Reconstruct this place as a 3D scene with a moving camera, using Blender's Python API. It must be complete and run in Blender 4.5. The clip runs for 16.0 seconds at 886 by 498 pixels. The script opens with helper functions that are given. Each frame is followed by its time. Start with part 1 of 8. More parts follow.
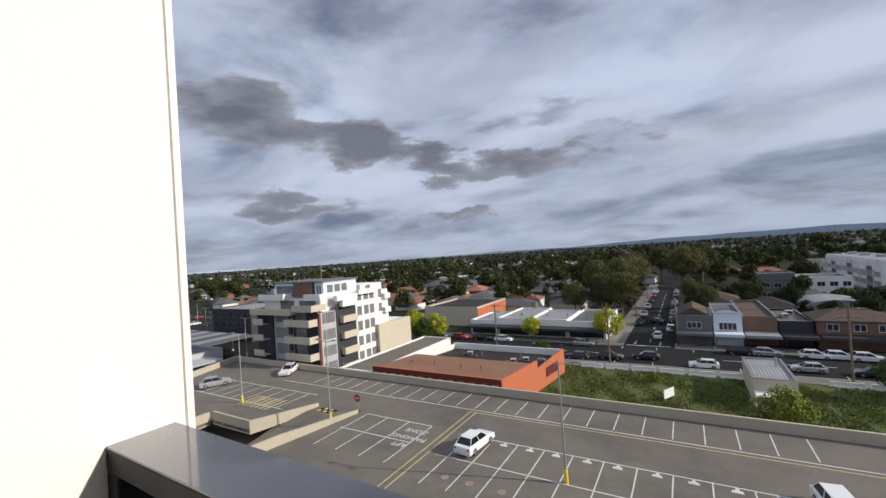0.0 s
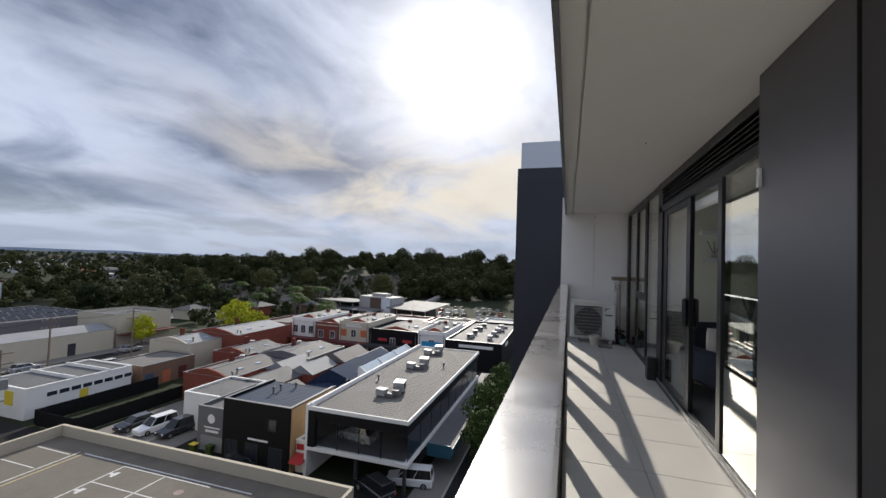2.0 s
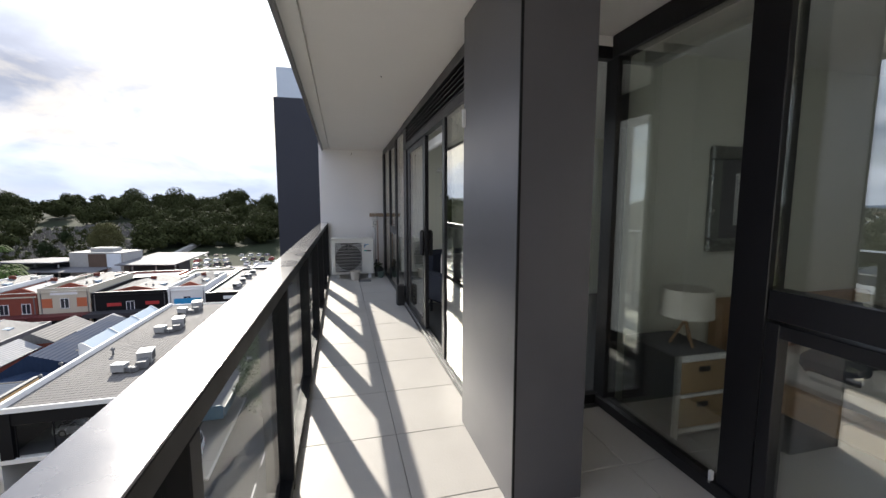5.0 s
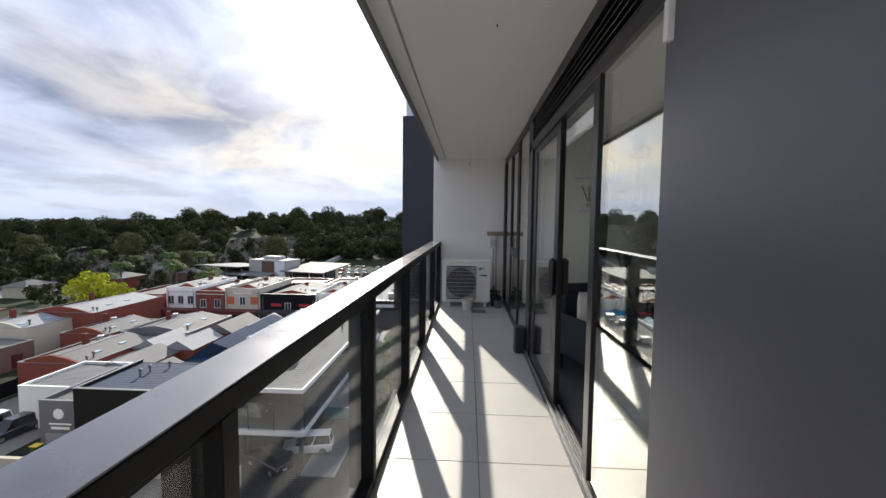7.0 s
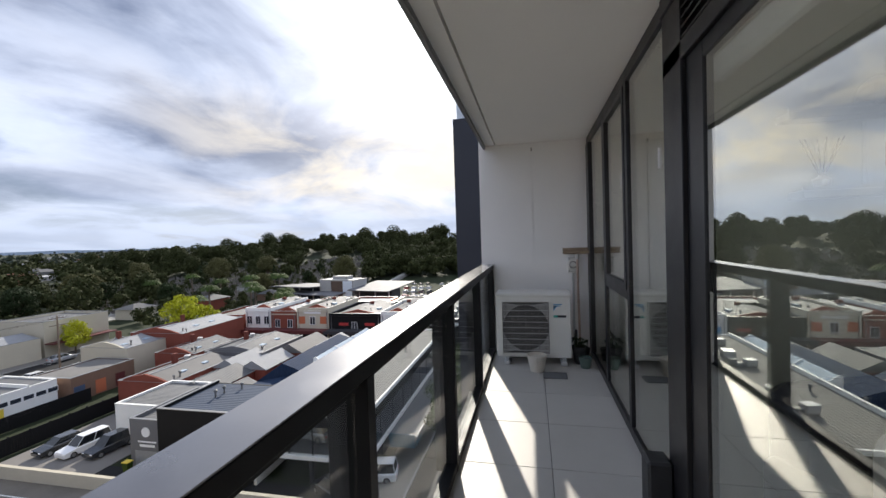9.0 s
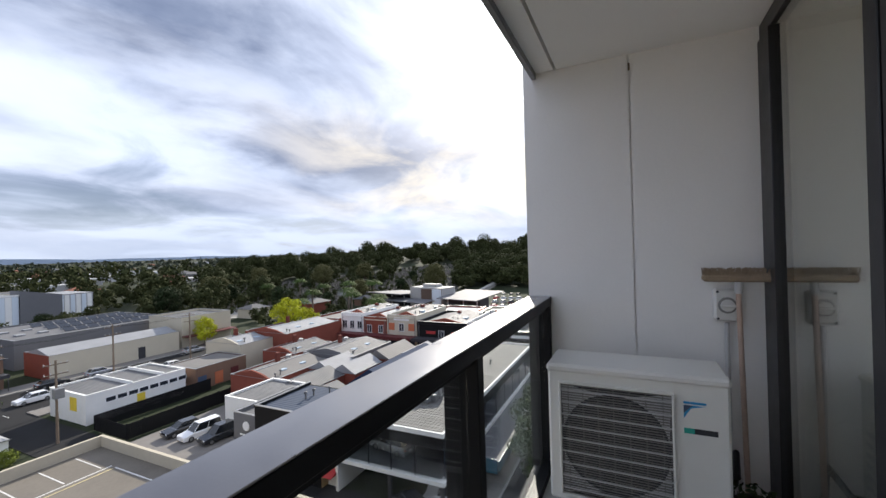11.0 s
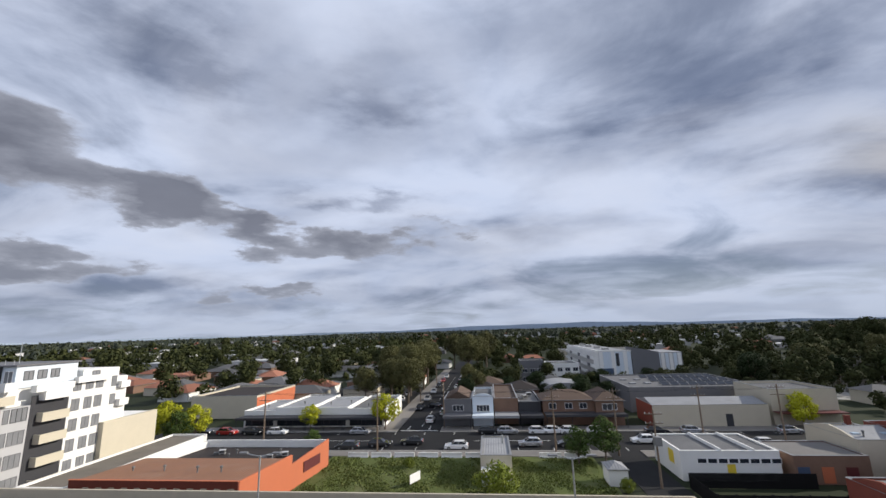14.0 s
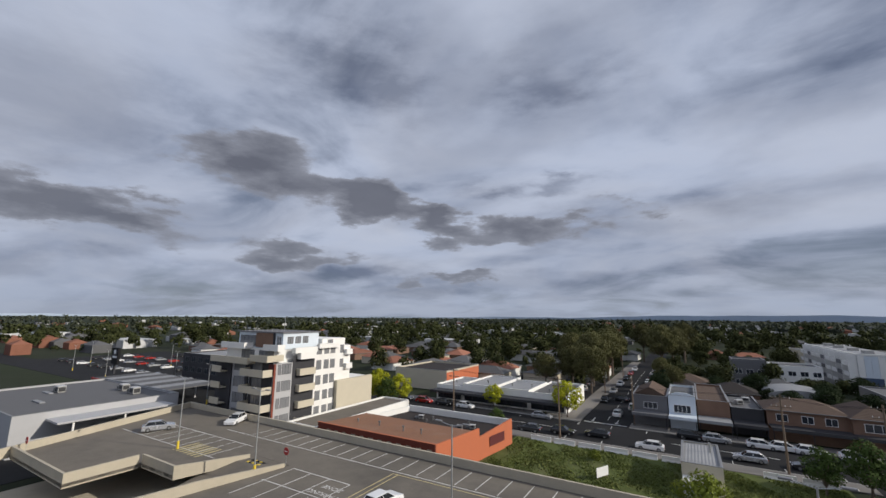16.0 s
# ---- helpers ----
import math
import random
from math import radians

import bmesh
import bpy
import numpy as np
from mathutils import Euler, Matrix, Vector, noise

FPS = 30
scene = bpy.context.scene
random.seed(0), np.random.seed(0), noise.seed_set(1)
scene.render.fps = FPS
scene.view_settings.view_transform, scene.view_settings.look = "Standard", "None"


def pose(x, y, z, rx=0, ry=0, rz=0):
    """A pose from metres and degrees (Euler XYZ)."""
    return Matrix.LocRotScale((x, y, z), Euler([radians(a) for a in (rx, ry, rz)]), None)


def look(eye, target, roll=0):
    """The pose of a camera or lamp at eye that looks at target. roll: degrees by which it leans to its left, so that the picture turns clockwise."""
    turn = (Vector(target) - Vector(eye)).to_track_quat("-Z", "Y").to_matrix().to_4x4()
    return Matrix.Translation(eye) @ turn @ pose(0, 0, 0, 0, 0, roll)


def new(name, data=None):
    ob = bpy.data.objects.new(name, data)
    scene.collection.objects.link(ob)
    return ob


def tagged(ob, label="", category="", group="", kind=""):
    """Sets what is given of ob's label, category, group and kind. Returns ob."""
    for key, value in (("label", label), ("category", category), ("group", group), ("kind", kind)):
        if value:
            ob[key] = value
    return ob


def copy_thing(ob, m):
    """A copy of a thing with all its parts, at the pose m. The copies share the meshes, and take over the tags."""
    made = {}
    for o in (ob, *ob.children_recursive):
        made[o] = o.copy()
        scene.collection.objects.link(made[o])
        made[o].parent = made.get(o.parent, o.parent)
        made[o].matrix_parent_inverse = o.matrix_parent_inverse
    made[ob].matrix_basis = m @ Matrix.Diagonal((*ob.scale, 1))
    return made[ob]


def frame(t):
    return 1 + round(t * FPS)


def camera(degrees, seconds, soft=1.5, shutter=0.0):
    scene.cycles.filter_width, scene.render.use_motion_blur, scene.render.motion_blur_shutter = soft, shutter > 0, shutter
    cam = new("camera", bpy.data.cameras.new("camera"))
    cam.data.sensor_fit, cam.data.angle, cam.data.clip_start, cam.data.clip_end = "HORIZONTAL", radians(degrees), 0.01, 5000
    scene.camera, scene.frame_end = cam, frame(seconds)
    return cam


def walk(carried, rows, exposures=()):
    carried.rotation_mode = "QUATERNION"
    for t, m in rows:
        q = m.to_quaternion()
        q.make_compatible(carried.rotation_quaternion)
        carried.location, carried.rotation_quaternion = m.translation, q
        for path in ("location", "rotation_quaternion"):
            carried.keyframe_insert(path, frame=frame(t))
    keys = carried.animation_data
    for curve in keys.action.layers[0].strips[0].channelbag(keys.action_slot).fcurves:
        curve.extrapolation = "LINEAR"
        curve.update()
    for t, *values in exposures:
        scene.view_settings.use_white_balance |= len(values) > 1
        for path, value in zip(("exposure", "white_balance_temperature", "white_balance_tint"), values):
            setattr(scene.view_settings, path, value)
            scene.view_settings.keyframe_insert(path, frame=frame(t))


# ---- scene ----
cam = camera(95.5, 16.0)
# seconds, eye x, y, z, yaw, pitch, roll
ROWS = [
    (0.0, -0.364, -0.525, 1.512, 31.67, 0.89, 3.84),
    (0.5, -0.110, -0.350, 1.488, 4.46, 0.62, 4.03),
    (1.0, -0.040, -0.160, 1.478, -30.75, 0.56, 2.54),
    (1.5, -0.072, -0.158, 1.493, -56.75, 1.01, 0.07),
    (2.0, -0.099, -0.158, 1.477, -72.65, 1.92, -2.02),
    (2.5, -0.074, -0.158, 1.490, -88.21, 6.11, -3.81),
    (3.0, -0.053, -0.158, 1.498, -100.89, 8.53, -3.91),
    (3.5, 0.000, -0.233, 1.507, -109.11, 5.78, -2.74),
    (6.0, 0.470, -0.500, 1.466, -98.86, -11.99, 0.08),
    (6.5, 0.950, -0.562, 1.473, -91.10, -5.97, 0.15),
    (7.0, 1.443, -0.645, 1.469, -86.46, -3.79, -0.60),
    (7.5, 2.091, -0.662, 1.472, -84.20, -2.47, 0.38),
    (8.0, 2.661, -0.649, 1.474, -82.55, -1.69, 0.93),
    (8.5, 3.180, -0.644, 1.479, -80.08, -1.66, 1.54),
    (11.0, 6.171, -0.665, 1.454, -64.51, 0.10, 1.64),
    (11.5, 6.713, -0.629, 1.460, -58.96, 0.54, 1.69),
    (12.0, 7.231, -0.486, 1.436, -50.55, 2.21, 1.66),
    (12.5, 7.585, -0.290, 1.473, -38.50, 5.31, 1.63),
    (13.0, 7.931, -0.210, 1.478, -21.91, 8.64, 2.06),
    (13.5, 8.011, -0.215, 1.475, -5.53, 10.67, 1.80),
    (14.0, 7.998, -0.230, 1.473, 6.88, 11.28, 1.67),
    (14.5, 7.985, -0.213, 1.476, 15.40, 11.29, 1.48),
    (15.0, 7.963, -0.185, 1.472, 21.98, 10.89, 1.00),
    (15.5, 7.941, -0.158, 1.471, 27.38, 10.04, 0.27),
    (16.0, 7.896, -0.158, 1.473, 31.31, 9.51, -0.45),
]
EXPOSURES = ((0.0, -0.2), (0.6, 0.0), (1.6, -0.05), (2.2, 0.0), (3.0, 0.25), (3.6, 0.38), (5.8, 0.8), (6.2, 0.75), (7.0, 0.5), (8.6, 0.45), (11.0, 0.58), (11.6, 0.48), (12.5, 0.0), (13.5, -0.05), (14.5, 0.0), (15.5, -0.05), (16.0, -0.45))
walk(cam, [(t, pose(x, y, z, 90 + pitch, roll, yaw)) for t, x, y, z, yaw, pitch, roll in ROWS], EXPOSURES)

# ---- light ----
SUN_AZ, SUN_EL = radians(73.4), radians(26)      # azimuth from +y towards +x
SUN = Vector((math.sin(SUN_AZ) * math.cos(SUN_EL), math.cos(SUN_AZ) * math.cos(SUN_EL), math.sin(SUN_EL)))
sun_data = bpy.data.lights.new("sun", "SUN")
sun_data.energy, sun_data.angle, sun_data.color = 5.0, radians(0.8), (1.0, 0.93, 0.82)
sun = new("sun", sun_data)
sun.matrix_basis = look(SUN * 50, (0, 0, 0))


# skylight entering the rooms, one lamp in each glazed opening
for at, wide, high, watts in (((4.3, -1.42, 1.25), 3.0, 2.1, 2.6), ((0.5, -2.42, 1.3), 3.6, 2.2, 5.5)):
    window_light = bpy.data.lights.new("window_light", "AREA")
    window_light.shape, window_light.size, window_light.size_y = "RECTANGLE", wide, high
    window_light.energy, window_light.color = watts, (0.92, 0.96, 1.0)
    ob = new("window_light", window_light)
    ob.matrix_basis = look(at, (at[0], at[1] - 3, at[2]))

class Nodes:
    """Short hand for building a node tree."""

    def __init__(self, tree):
        self.t = tree

    def add(self, kind, inputs=None, operation=None, use_clamp=None, data_type=None, blend_type=None):
        n = self.t.nodes.new(kind)
        if operation:
            n.operation = operation
        if use_clamp is not None:
            n.use_clamp = use_clamp
        if data_type:
            n.data_type = data_type
        if blend_type:
            n.blend_type = blend_type
        for k, v in (inputs or {}).items():
            if isinstance(v, bpy.types.NodeSocket):
                self.t.links.new(v, n.inputs[k])
            else:
                n.inputs[k].default_value = v
        return n

    def math(self, op, a, b=0.5, clamp=False):
        return self.add("ShaderNodeMath", {0: a, 1: b}, operation=op, use_clamp=clamp).outputs[0]

    def ramp(self, fac, stops, mode="LINEAR"):
        n = self.add("ShaderNodeValToRGB", {0: fac})
        n.color_ramp.interpolation = mode
        while len(n.color_ramp.elements) < len(stops):
            n.color_ramp.elements.new(0.5)
        for e, (p, c) in zip(n.color_ramp.elements, stops):
            e.position = p
            e.color = (c, c, c, 1) if isinstance(c, (int, float)) else (*c, 1)
        return n.outputs[0]

    def mix(self, fac, a, b, blend="MIX"):
        n = self.add("ShaderNodeMix", {0: fac, 6: a, 7: b}, data_type="RGBA", blend_type=blend)
        return n.outputs[2]


def rgb(c):
    return (*c, 1) if len(c) == 3 else c


def build_world():
    w = bpy.data.worlds.new("sky")
    w.use_nodes = True
    scene.world = w
    N = Nodes(w.node_tree)
    w.node_tree.nodes.clear()
    sky = N.add("ShaderNodeTexSky")
    sky.sky_type, sky.sun_disc, sky.sun_elevation, sky.sun_rotation = "NISHITA", False, SUN_EL, SUN_AZ
    sky.altitude, sky.air_density, sky.dust_density = 40, 1.0, 0.6
    co = N.add("ShaderNodeTexCoord").outputs["Generated"]
    sep = N.add("ShaderNodeSeparateXYZ", {0: co})
    up = N.math("MAXIMUM", sep.outputs[2], 0.0)
    # the cloud deck as a flat layer overhead: directions spread out towards the horizon
    den = N.math("ADD", up, 0.2)
    flat = N.add("ShaderNodeCombineXYZ", {0: N.math("DIVIDE", sep.outputs[0], den), 1: N.math("DIVIDE", sep.outputs[1], den), 2: 0.0})
    turned = N.add("ShaderNodeMapping", {0: flat.outputs[0], 2: (0, 0, radians(-20)), 3: (0.75, 0.95, 1.0)}).outputs[0]
    big = N.add("ShaderNodeTexNoise", {"Vector": turned, "Scale": 0.55, "Detail": 6.0, "Roughness": 0.5, "Distortion": 0.5}).outputs[0]
    grey = N.add("ShaderNodeTexNoise", {"Vector": N.add("ShaderNodeMapping", {0: flat.outputs[0], 1: (3.1, 7.7, 0), 2: (0, 0, radians(15)), 3: (1.0, 1.3, 1.0)}).outputs[0], "Scale": 0.95, "Detail": 8.0, "Roughness": 0.48, "Distortion": 0.25}).outputs[0]
    wisps = N.add("ShaderNodeTexNoise", {"Vector": turned, "Scale": 1.5, "Detail": 9.0, "Roughness": 0.55, "Distortion": 0.7}).outputs[0]
    cover = N.ramp(N.math("ADD", N.math("MULTIPLY", big, 0.6), N.math("MULTIPLY", wisps, 0.4)), [(0.36, 0.35), (0.48, 1.0)], "EASE")
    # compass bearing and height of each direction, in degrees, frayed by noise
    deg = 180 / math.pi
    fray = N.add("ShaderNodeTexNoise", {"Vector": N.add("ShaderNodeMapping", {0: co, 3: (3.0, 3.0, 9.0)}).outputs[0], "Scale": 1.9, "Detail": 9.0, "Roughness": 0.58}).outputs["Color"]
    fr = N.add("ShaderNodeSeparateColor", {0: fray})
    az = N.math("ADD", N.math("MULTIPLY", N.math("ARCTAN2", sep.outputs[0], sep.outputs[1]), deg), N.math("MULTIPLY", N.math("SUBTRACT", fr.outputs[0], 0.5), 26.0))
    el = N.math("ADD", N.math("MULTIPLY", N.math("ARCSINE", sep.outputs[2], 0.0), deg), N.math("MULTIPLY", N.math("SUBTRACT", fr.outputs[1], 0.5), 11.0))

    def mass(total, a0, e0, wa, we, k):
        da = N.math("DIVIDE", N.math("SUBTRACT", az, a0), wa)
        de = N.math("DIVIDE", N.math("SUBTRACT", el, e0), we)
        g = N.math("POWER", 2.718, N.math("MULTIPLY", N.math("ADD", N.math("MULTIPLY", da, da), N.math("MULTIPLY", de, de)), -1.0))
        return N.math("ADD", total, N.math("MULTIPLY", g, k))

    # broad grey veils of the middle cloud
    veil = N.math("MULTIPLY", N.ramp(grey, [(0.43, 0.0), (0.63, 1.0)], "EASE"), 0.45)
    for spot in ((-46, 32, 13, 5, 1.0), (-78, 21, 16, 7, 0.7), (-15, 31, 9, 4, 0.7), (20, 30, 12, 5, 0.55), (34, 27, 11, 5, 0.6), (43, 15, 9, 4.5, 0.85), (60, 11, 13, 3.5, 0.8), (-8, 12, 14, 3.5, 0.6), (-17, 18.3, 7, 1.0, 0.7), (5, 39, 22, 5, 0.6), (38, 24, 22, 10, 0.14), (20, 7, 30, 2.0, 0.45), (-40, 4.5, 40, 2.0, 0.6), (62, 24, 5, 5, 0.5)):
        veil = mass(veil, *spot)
    light_cloud = (0.74, 0.835, 1.06, 1)
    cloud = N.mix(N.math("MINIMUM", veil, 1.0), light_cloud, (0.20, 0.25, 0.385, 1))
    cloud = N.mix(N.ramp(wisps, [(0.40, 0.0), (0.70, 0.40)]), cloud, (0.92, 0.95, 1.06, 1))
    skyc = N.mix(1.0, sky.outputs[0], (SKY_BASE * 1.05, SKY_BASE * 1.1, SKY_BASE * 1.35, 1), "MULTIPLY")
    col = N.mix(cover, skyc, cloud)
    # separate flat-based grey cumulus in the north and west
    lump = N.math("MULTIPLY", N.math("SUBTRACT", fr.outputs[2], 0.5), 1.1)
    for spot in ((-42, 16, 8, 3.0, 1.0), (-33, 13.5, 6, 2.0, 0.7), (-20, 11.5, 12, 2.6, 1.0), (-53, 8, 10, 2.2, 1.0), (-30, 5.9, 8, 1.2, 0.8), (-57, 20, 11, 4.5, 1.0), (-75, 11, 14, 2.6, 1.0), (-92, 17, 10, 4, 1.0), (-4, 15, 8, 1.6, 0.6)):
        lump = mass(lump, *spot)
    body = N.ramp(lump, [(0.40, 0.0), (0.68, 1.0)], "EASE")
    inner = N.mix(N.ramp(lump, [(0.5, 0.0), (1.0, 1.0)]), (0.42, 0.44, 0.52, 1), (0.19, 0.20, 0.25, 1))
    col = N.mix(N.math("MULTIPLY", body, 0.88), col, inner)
    # haze low down
    low = N.ramp(up, [(0.0, 1.0), (0.10, 0.25), (0.25, 0.0)])
    col = N.mix(N.math("MULTIPLY", low, 0.6), col, (0.45, 0.52, 0.66, 1))
    # the veiled sun behind thin cloud
    dot = N.add("ShaderNodeVectorMath", {0: co, 1: tuple(SUN)}, operation="DOT_PRODUCT").outputs["Value"]
    wide = N.math("POWER", N.math("MAXIMUM", dot, 0.0), 11.0)
    tight = N.math("POWER", N.math("MAXIMUM", dot, 0.0), 60.0)
    broken = N.math("ADD", 0.45, wisps)
    glow = N.math("ADD", N.math("MULTIPLY", N.math("MULTIPLY", wide, broken), 0.08), N.math("MULTIPLY", N.math("MULTIPLY", tight, broken), 0.95))
    col = N.mix(1.0, col, N.mix(1.0, (1.0, 0.93, 0.80, 1), N.add("ShaderNodeCombineColor", {0: glow, 1: glow, 2: glow}).outputs[0], "MULTIPLY"), "ADD")
    # peach light on the low cloud under the sun
    peach = N.math("MULTIPLY", N.math("MULTIPLY", N.ramp(dot, [(0.80, 0.0), (0.98, 1.0)], "EASE"), N.ramp(up, [(0.04, 0.0), (0.12, 1.0), (0.26, 0.8), (0.4, 0.0)])), N.ramp(wisps, [(0.42, 0.1), (0.6, 0.75)]))
    col = N.mix(peach, col, (1.12, 0.98, 0.74, 1))
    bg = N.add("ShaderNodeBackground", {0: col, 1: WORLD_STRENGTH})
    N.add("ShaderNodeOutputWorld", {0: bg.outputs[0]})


SKY_BASE, WORLD_STRENGTH = 0.034, 0.85
build_world()

# ---- materials ----
MATS = {}


def material(name, base, rough=0.6, metal=0.0, var=0.15, scale=3.0, fine=40.0, bump=0.1, stain=0.0, stain_colour=(0.1, 0.09, 0.08), spread=0.0, coat=0.0, spec=0.5, waves=None, emission=None, sheen=0.0):
    """Principled surface with two scales of variation, fine relief, optional stains and ribs (waves: axis, metres per rib)."""
    m = bpy.data.materials.new(name)
    m.use_nodes = True
    N = Nodes(m.node_tree)
    bsdf = m.node_tree.nodes["Principled BSDF"]
    L = m.node_tree.links
    co = N.add("ShaderNodeNewGeometry").outputs["Position"]
    n1 = N.add("ShaderNodeTexNoise", {"Vector": co, "Scale": scale, "Detail": 5.0, "Roughness": 0.6}).outputs[0]
    n2 = N.add("ShaderNodeTexNoise", {"Vector": co, "Scale": fine, "Detail": 3.0}).outputs[0]
    v = N.math("ADD", N.math("MULTIPLY", N.math("SUBTRACT", n1, 0.5), 2 * var), N.math("MULTIPLY", N.math("SUBTRACT", n2, 0.5), var))
    k = N.math("ADD", v, 1.0)
    if spread:
        rnd = N.add("ShaderNodeObjectInfo").outputs["Random"]
        k = N.math("ADD", k, N.math("MULTIPLY", N.math("SUBTRACT", rnd, 0.5), 2 * spread))
    grey = N.add("ShaderNodeCombineColor", {0: k, 1: k, 2: k}).outputs[0]
    col = N.mix(1.0, rgb(base), grey, "MULTIPLY")
    if stain:
        n3 = N.add("ShaderNodeTexNoise", {"Vector": co, "Scale": scale * 0.37, "Detail": 6.0, "Roughness": 0.7}).outputs[0]
        col = N.mix(N.math("MULTIPLY", N.ramp(n3, [(0.5, 0.0), (0.72, 1.0)]), stain), col, rgb(stain_colour))
    L.new(col, bsdf.inputs["Base Color"])
    r = N.math("ADD", rough, N.math("MULTIPLY", N.math("SUBTRACT", n1, 0.5), 0.25), True)
    L.new(r, bsdf.inputs["Roughness"])
    bsdf.inputs["Metallic"].default_value = metal
    bsdf.inputs["Coat Weight"].default_value = coat
    bsdf.inputs["Specular IOR Level"].default_value = spec
    h = n2
    if waves:
        axis, size = waves
        sep = N.add("ShaderNodeSeparateXYZ", {0: co}).outputs[axis]
        rib = N.math("SINE", N.math("MULTIPLY", sep, 2 * math.pi / size), 0)
        h = N.math("ADD", N.math("MULTIPLY", rib, 2.0), n2)
    if bump:
        b = N.add("ShaderNodeBump", {"Strength": bump, "Distance": 0.02, "Height": h})
        L.new(b.outputs[0], bsdf.inputs["Normal"])
    if emission:
        bsdf.inputs["Emission Color"].default_value = rgb(emission[0])
        bsdf.inputs["Emission Strength"].default_value = emission[1]
    MATS[name] = m
    return m


def glass_material(name, tint, base=0.045, steep=0.95, sheen=(1, 1, 1)):
    """Clear pane: base is what it mirrors face on, steep what it gains at a slant."""
    m = bpy.data.materials.new(name)
    m.use_nodes = True
    t = m.node_tree
    t.nodes.clear()
    N = Nodes(t)
    facing = N.add("ShaderNodeLayerWeight", {0: 0.5}).outputs["Facing"]
    f = N.math("ADD", N.math("MULTIPLY", N.math("POWER", facing, 4.0), steep), base, True)
    tr = N.add("ShaderNodeBsdfTransparent", {0: rgb(tint)})
    gl = N.add("ShaderNodeBsdfGlossy", {0: rgb(sheen), 1: 0.0})
    N.add("ShaderNodeOutputMaterial", {0: N.add("ShaderNodeMixShader", {0: f, 1: tr.outputs[0], 2: gl.outputs[0]}).outputs[0]})
    MATS[name] = m
    return m


material("render_white", (0.83, 0.81, 0.79), 0.75, var=0.04, scale=1.2, fine=60, bump=0.05, stain=0.08, stain_colour=(0.6, 0.58, 0.55))
material("ceiling_paint", (0.90, 0.88, 0.855), 0.55, var=0.04, scale=1.0, fine=80, bump=0.04)
material("dark_cladding", (0.104, 0.102, 0.113), 0.34, metal=0.25, var=0.12, scale=1.5, fine=200, bump=0.03)
material("black_powder", (0.008, 0.008, 0.009), 0.5, metal=0.0, spec=0.2, var=0.12, scale=5, fine=300, bump=0.03)
material("frame_charcoal", (0.012, 0.0115, 0.0135), 0.38, spec=0.42, var=0.12, scale=5, fine=300, bump=0.03)
material("rail_top", (0.12, 0.12, 0.13), 0.30, metal=0.45, coat=1.0, var=0.10, scale=4, fine=150, bump=0.01, stain=0.12, stain_colour=(0.16, 0.16, 0.16))
material("floor_tile", (0.49, 0.468, 0.44), 0.5, var=0.07, scale=4, fine=90, bump=0.06, spread=0.04, stain=0.12, stain_colour=(0.33, 0.31, 0.28))
material("grout", (0.12, 0.115, 0.11), 0.85, var=0.2, scale=8, fine=120)
material("tower_navy", (0.022, 0.024, 0.035), 0.6, var=0.10, scale=0.8, fine=40, bump=0.03)
material("aircon_white", (0.74, 0.73, 0.69), 0.42, var=0.04, scale=4, fine=150, bump=0.03, stain=0.12, stain_colour=(0.5, 0.47, 0.42))
material("fan_dark", (0.03, 0.03, 0.032), 0.6, var=0.1, scale=10)
material("plastic_grey", (0.5, 0.5, 0.5), 0.5, var=0.05)
material("plastic_pale", (0.64, 0.63, 0.60), 0.45, var=0.05)
material("slat_grey", (0.21, 0.20, 0.19), 0.5, var=0.08)
material("copper_pipe", (0.42, 0.30, 0.24), 0.5, var=0.15, scale=10)
material("weathered_wood", (0.29, 0.215, 0.145), 0.75, var=0.3, scale=12, fine=90, bump=0.3)
material("pot_cream", (0.6, 0.55, 0.48), 0.6, var=0.08, scale=10)
material("pot_black", (0.02, 0.02, 0.022), 0.5)
material("asphalt", (0.019, 0.019, 0.020), 0.85, var=0.22, scale=0.35, fine=6, bump=0.1, stain=0.3, stain_colour=(0.035, 0.035, 0.036), spec=0.15)
material("deck_concrete", (0.168, 0.15, 0.126), 0.85, var=0.26, scale=0.25, fine=5, bump=0.08, stain=0.6, stain_colour=(0.085, 0.078, 0.07), spec=0.15)
material("parapet_beige", (0.46, 0.41, 0.32), 0.8, var=0.12, scale=0.8, fine=12, stain=0.3, stain_colour=(0.3, 0.27, 0.22), spec=0.2)
material("line_white", (0.62, 0.61, 0.58), 0.7, var=0.25, scale=2.5, fine=12, stain=0.4, stain_colour=(0.3, 0.29, 0.27))
material("line_yellow", (0.5, 0.42, 0.2), 0.7, var=0.25, scale=2.5, fine=12)
material("line_pink", (0.27, 0.20, 0.18), 0.7, var=0.3, scale=2.5, fine=12)
material("footpath", (0.19, 0.178, 0.165), 0.85, var=0.15, scale=0.6, fine=8, spec=0.15)
material("kerb_stone", (0.33, 0.32, 0.30), 0.85, var=0.15, scale=1.0, fine=12, spec=0.15)
material("grass", (0.085, 0.105, 0.032), 0.95, var=0.45, scale=0.5, fine=6, bump=0.4, stain=0.6, stain_colour=(0.16, 0.15, 0.08), spec=0.15)
material("suburb_ground", (0.024, 0.031, 0.015), 0.95, var=0.4, scale=0.03, fine=0.4, bump=0.1, stain=0.5, stain_colour=(0.05, 0.05, 0.038), spec=0.15)
material("paint_white", (0.78, 0.77, 0.74), 0.7, var=0.06, scale=0.6, fine=8, stain=0.2, stain_colour=(0.5, 0.48, 0.45), spec=0.2)
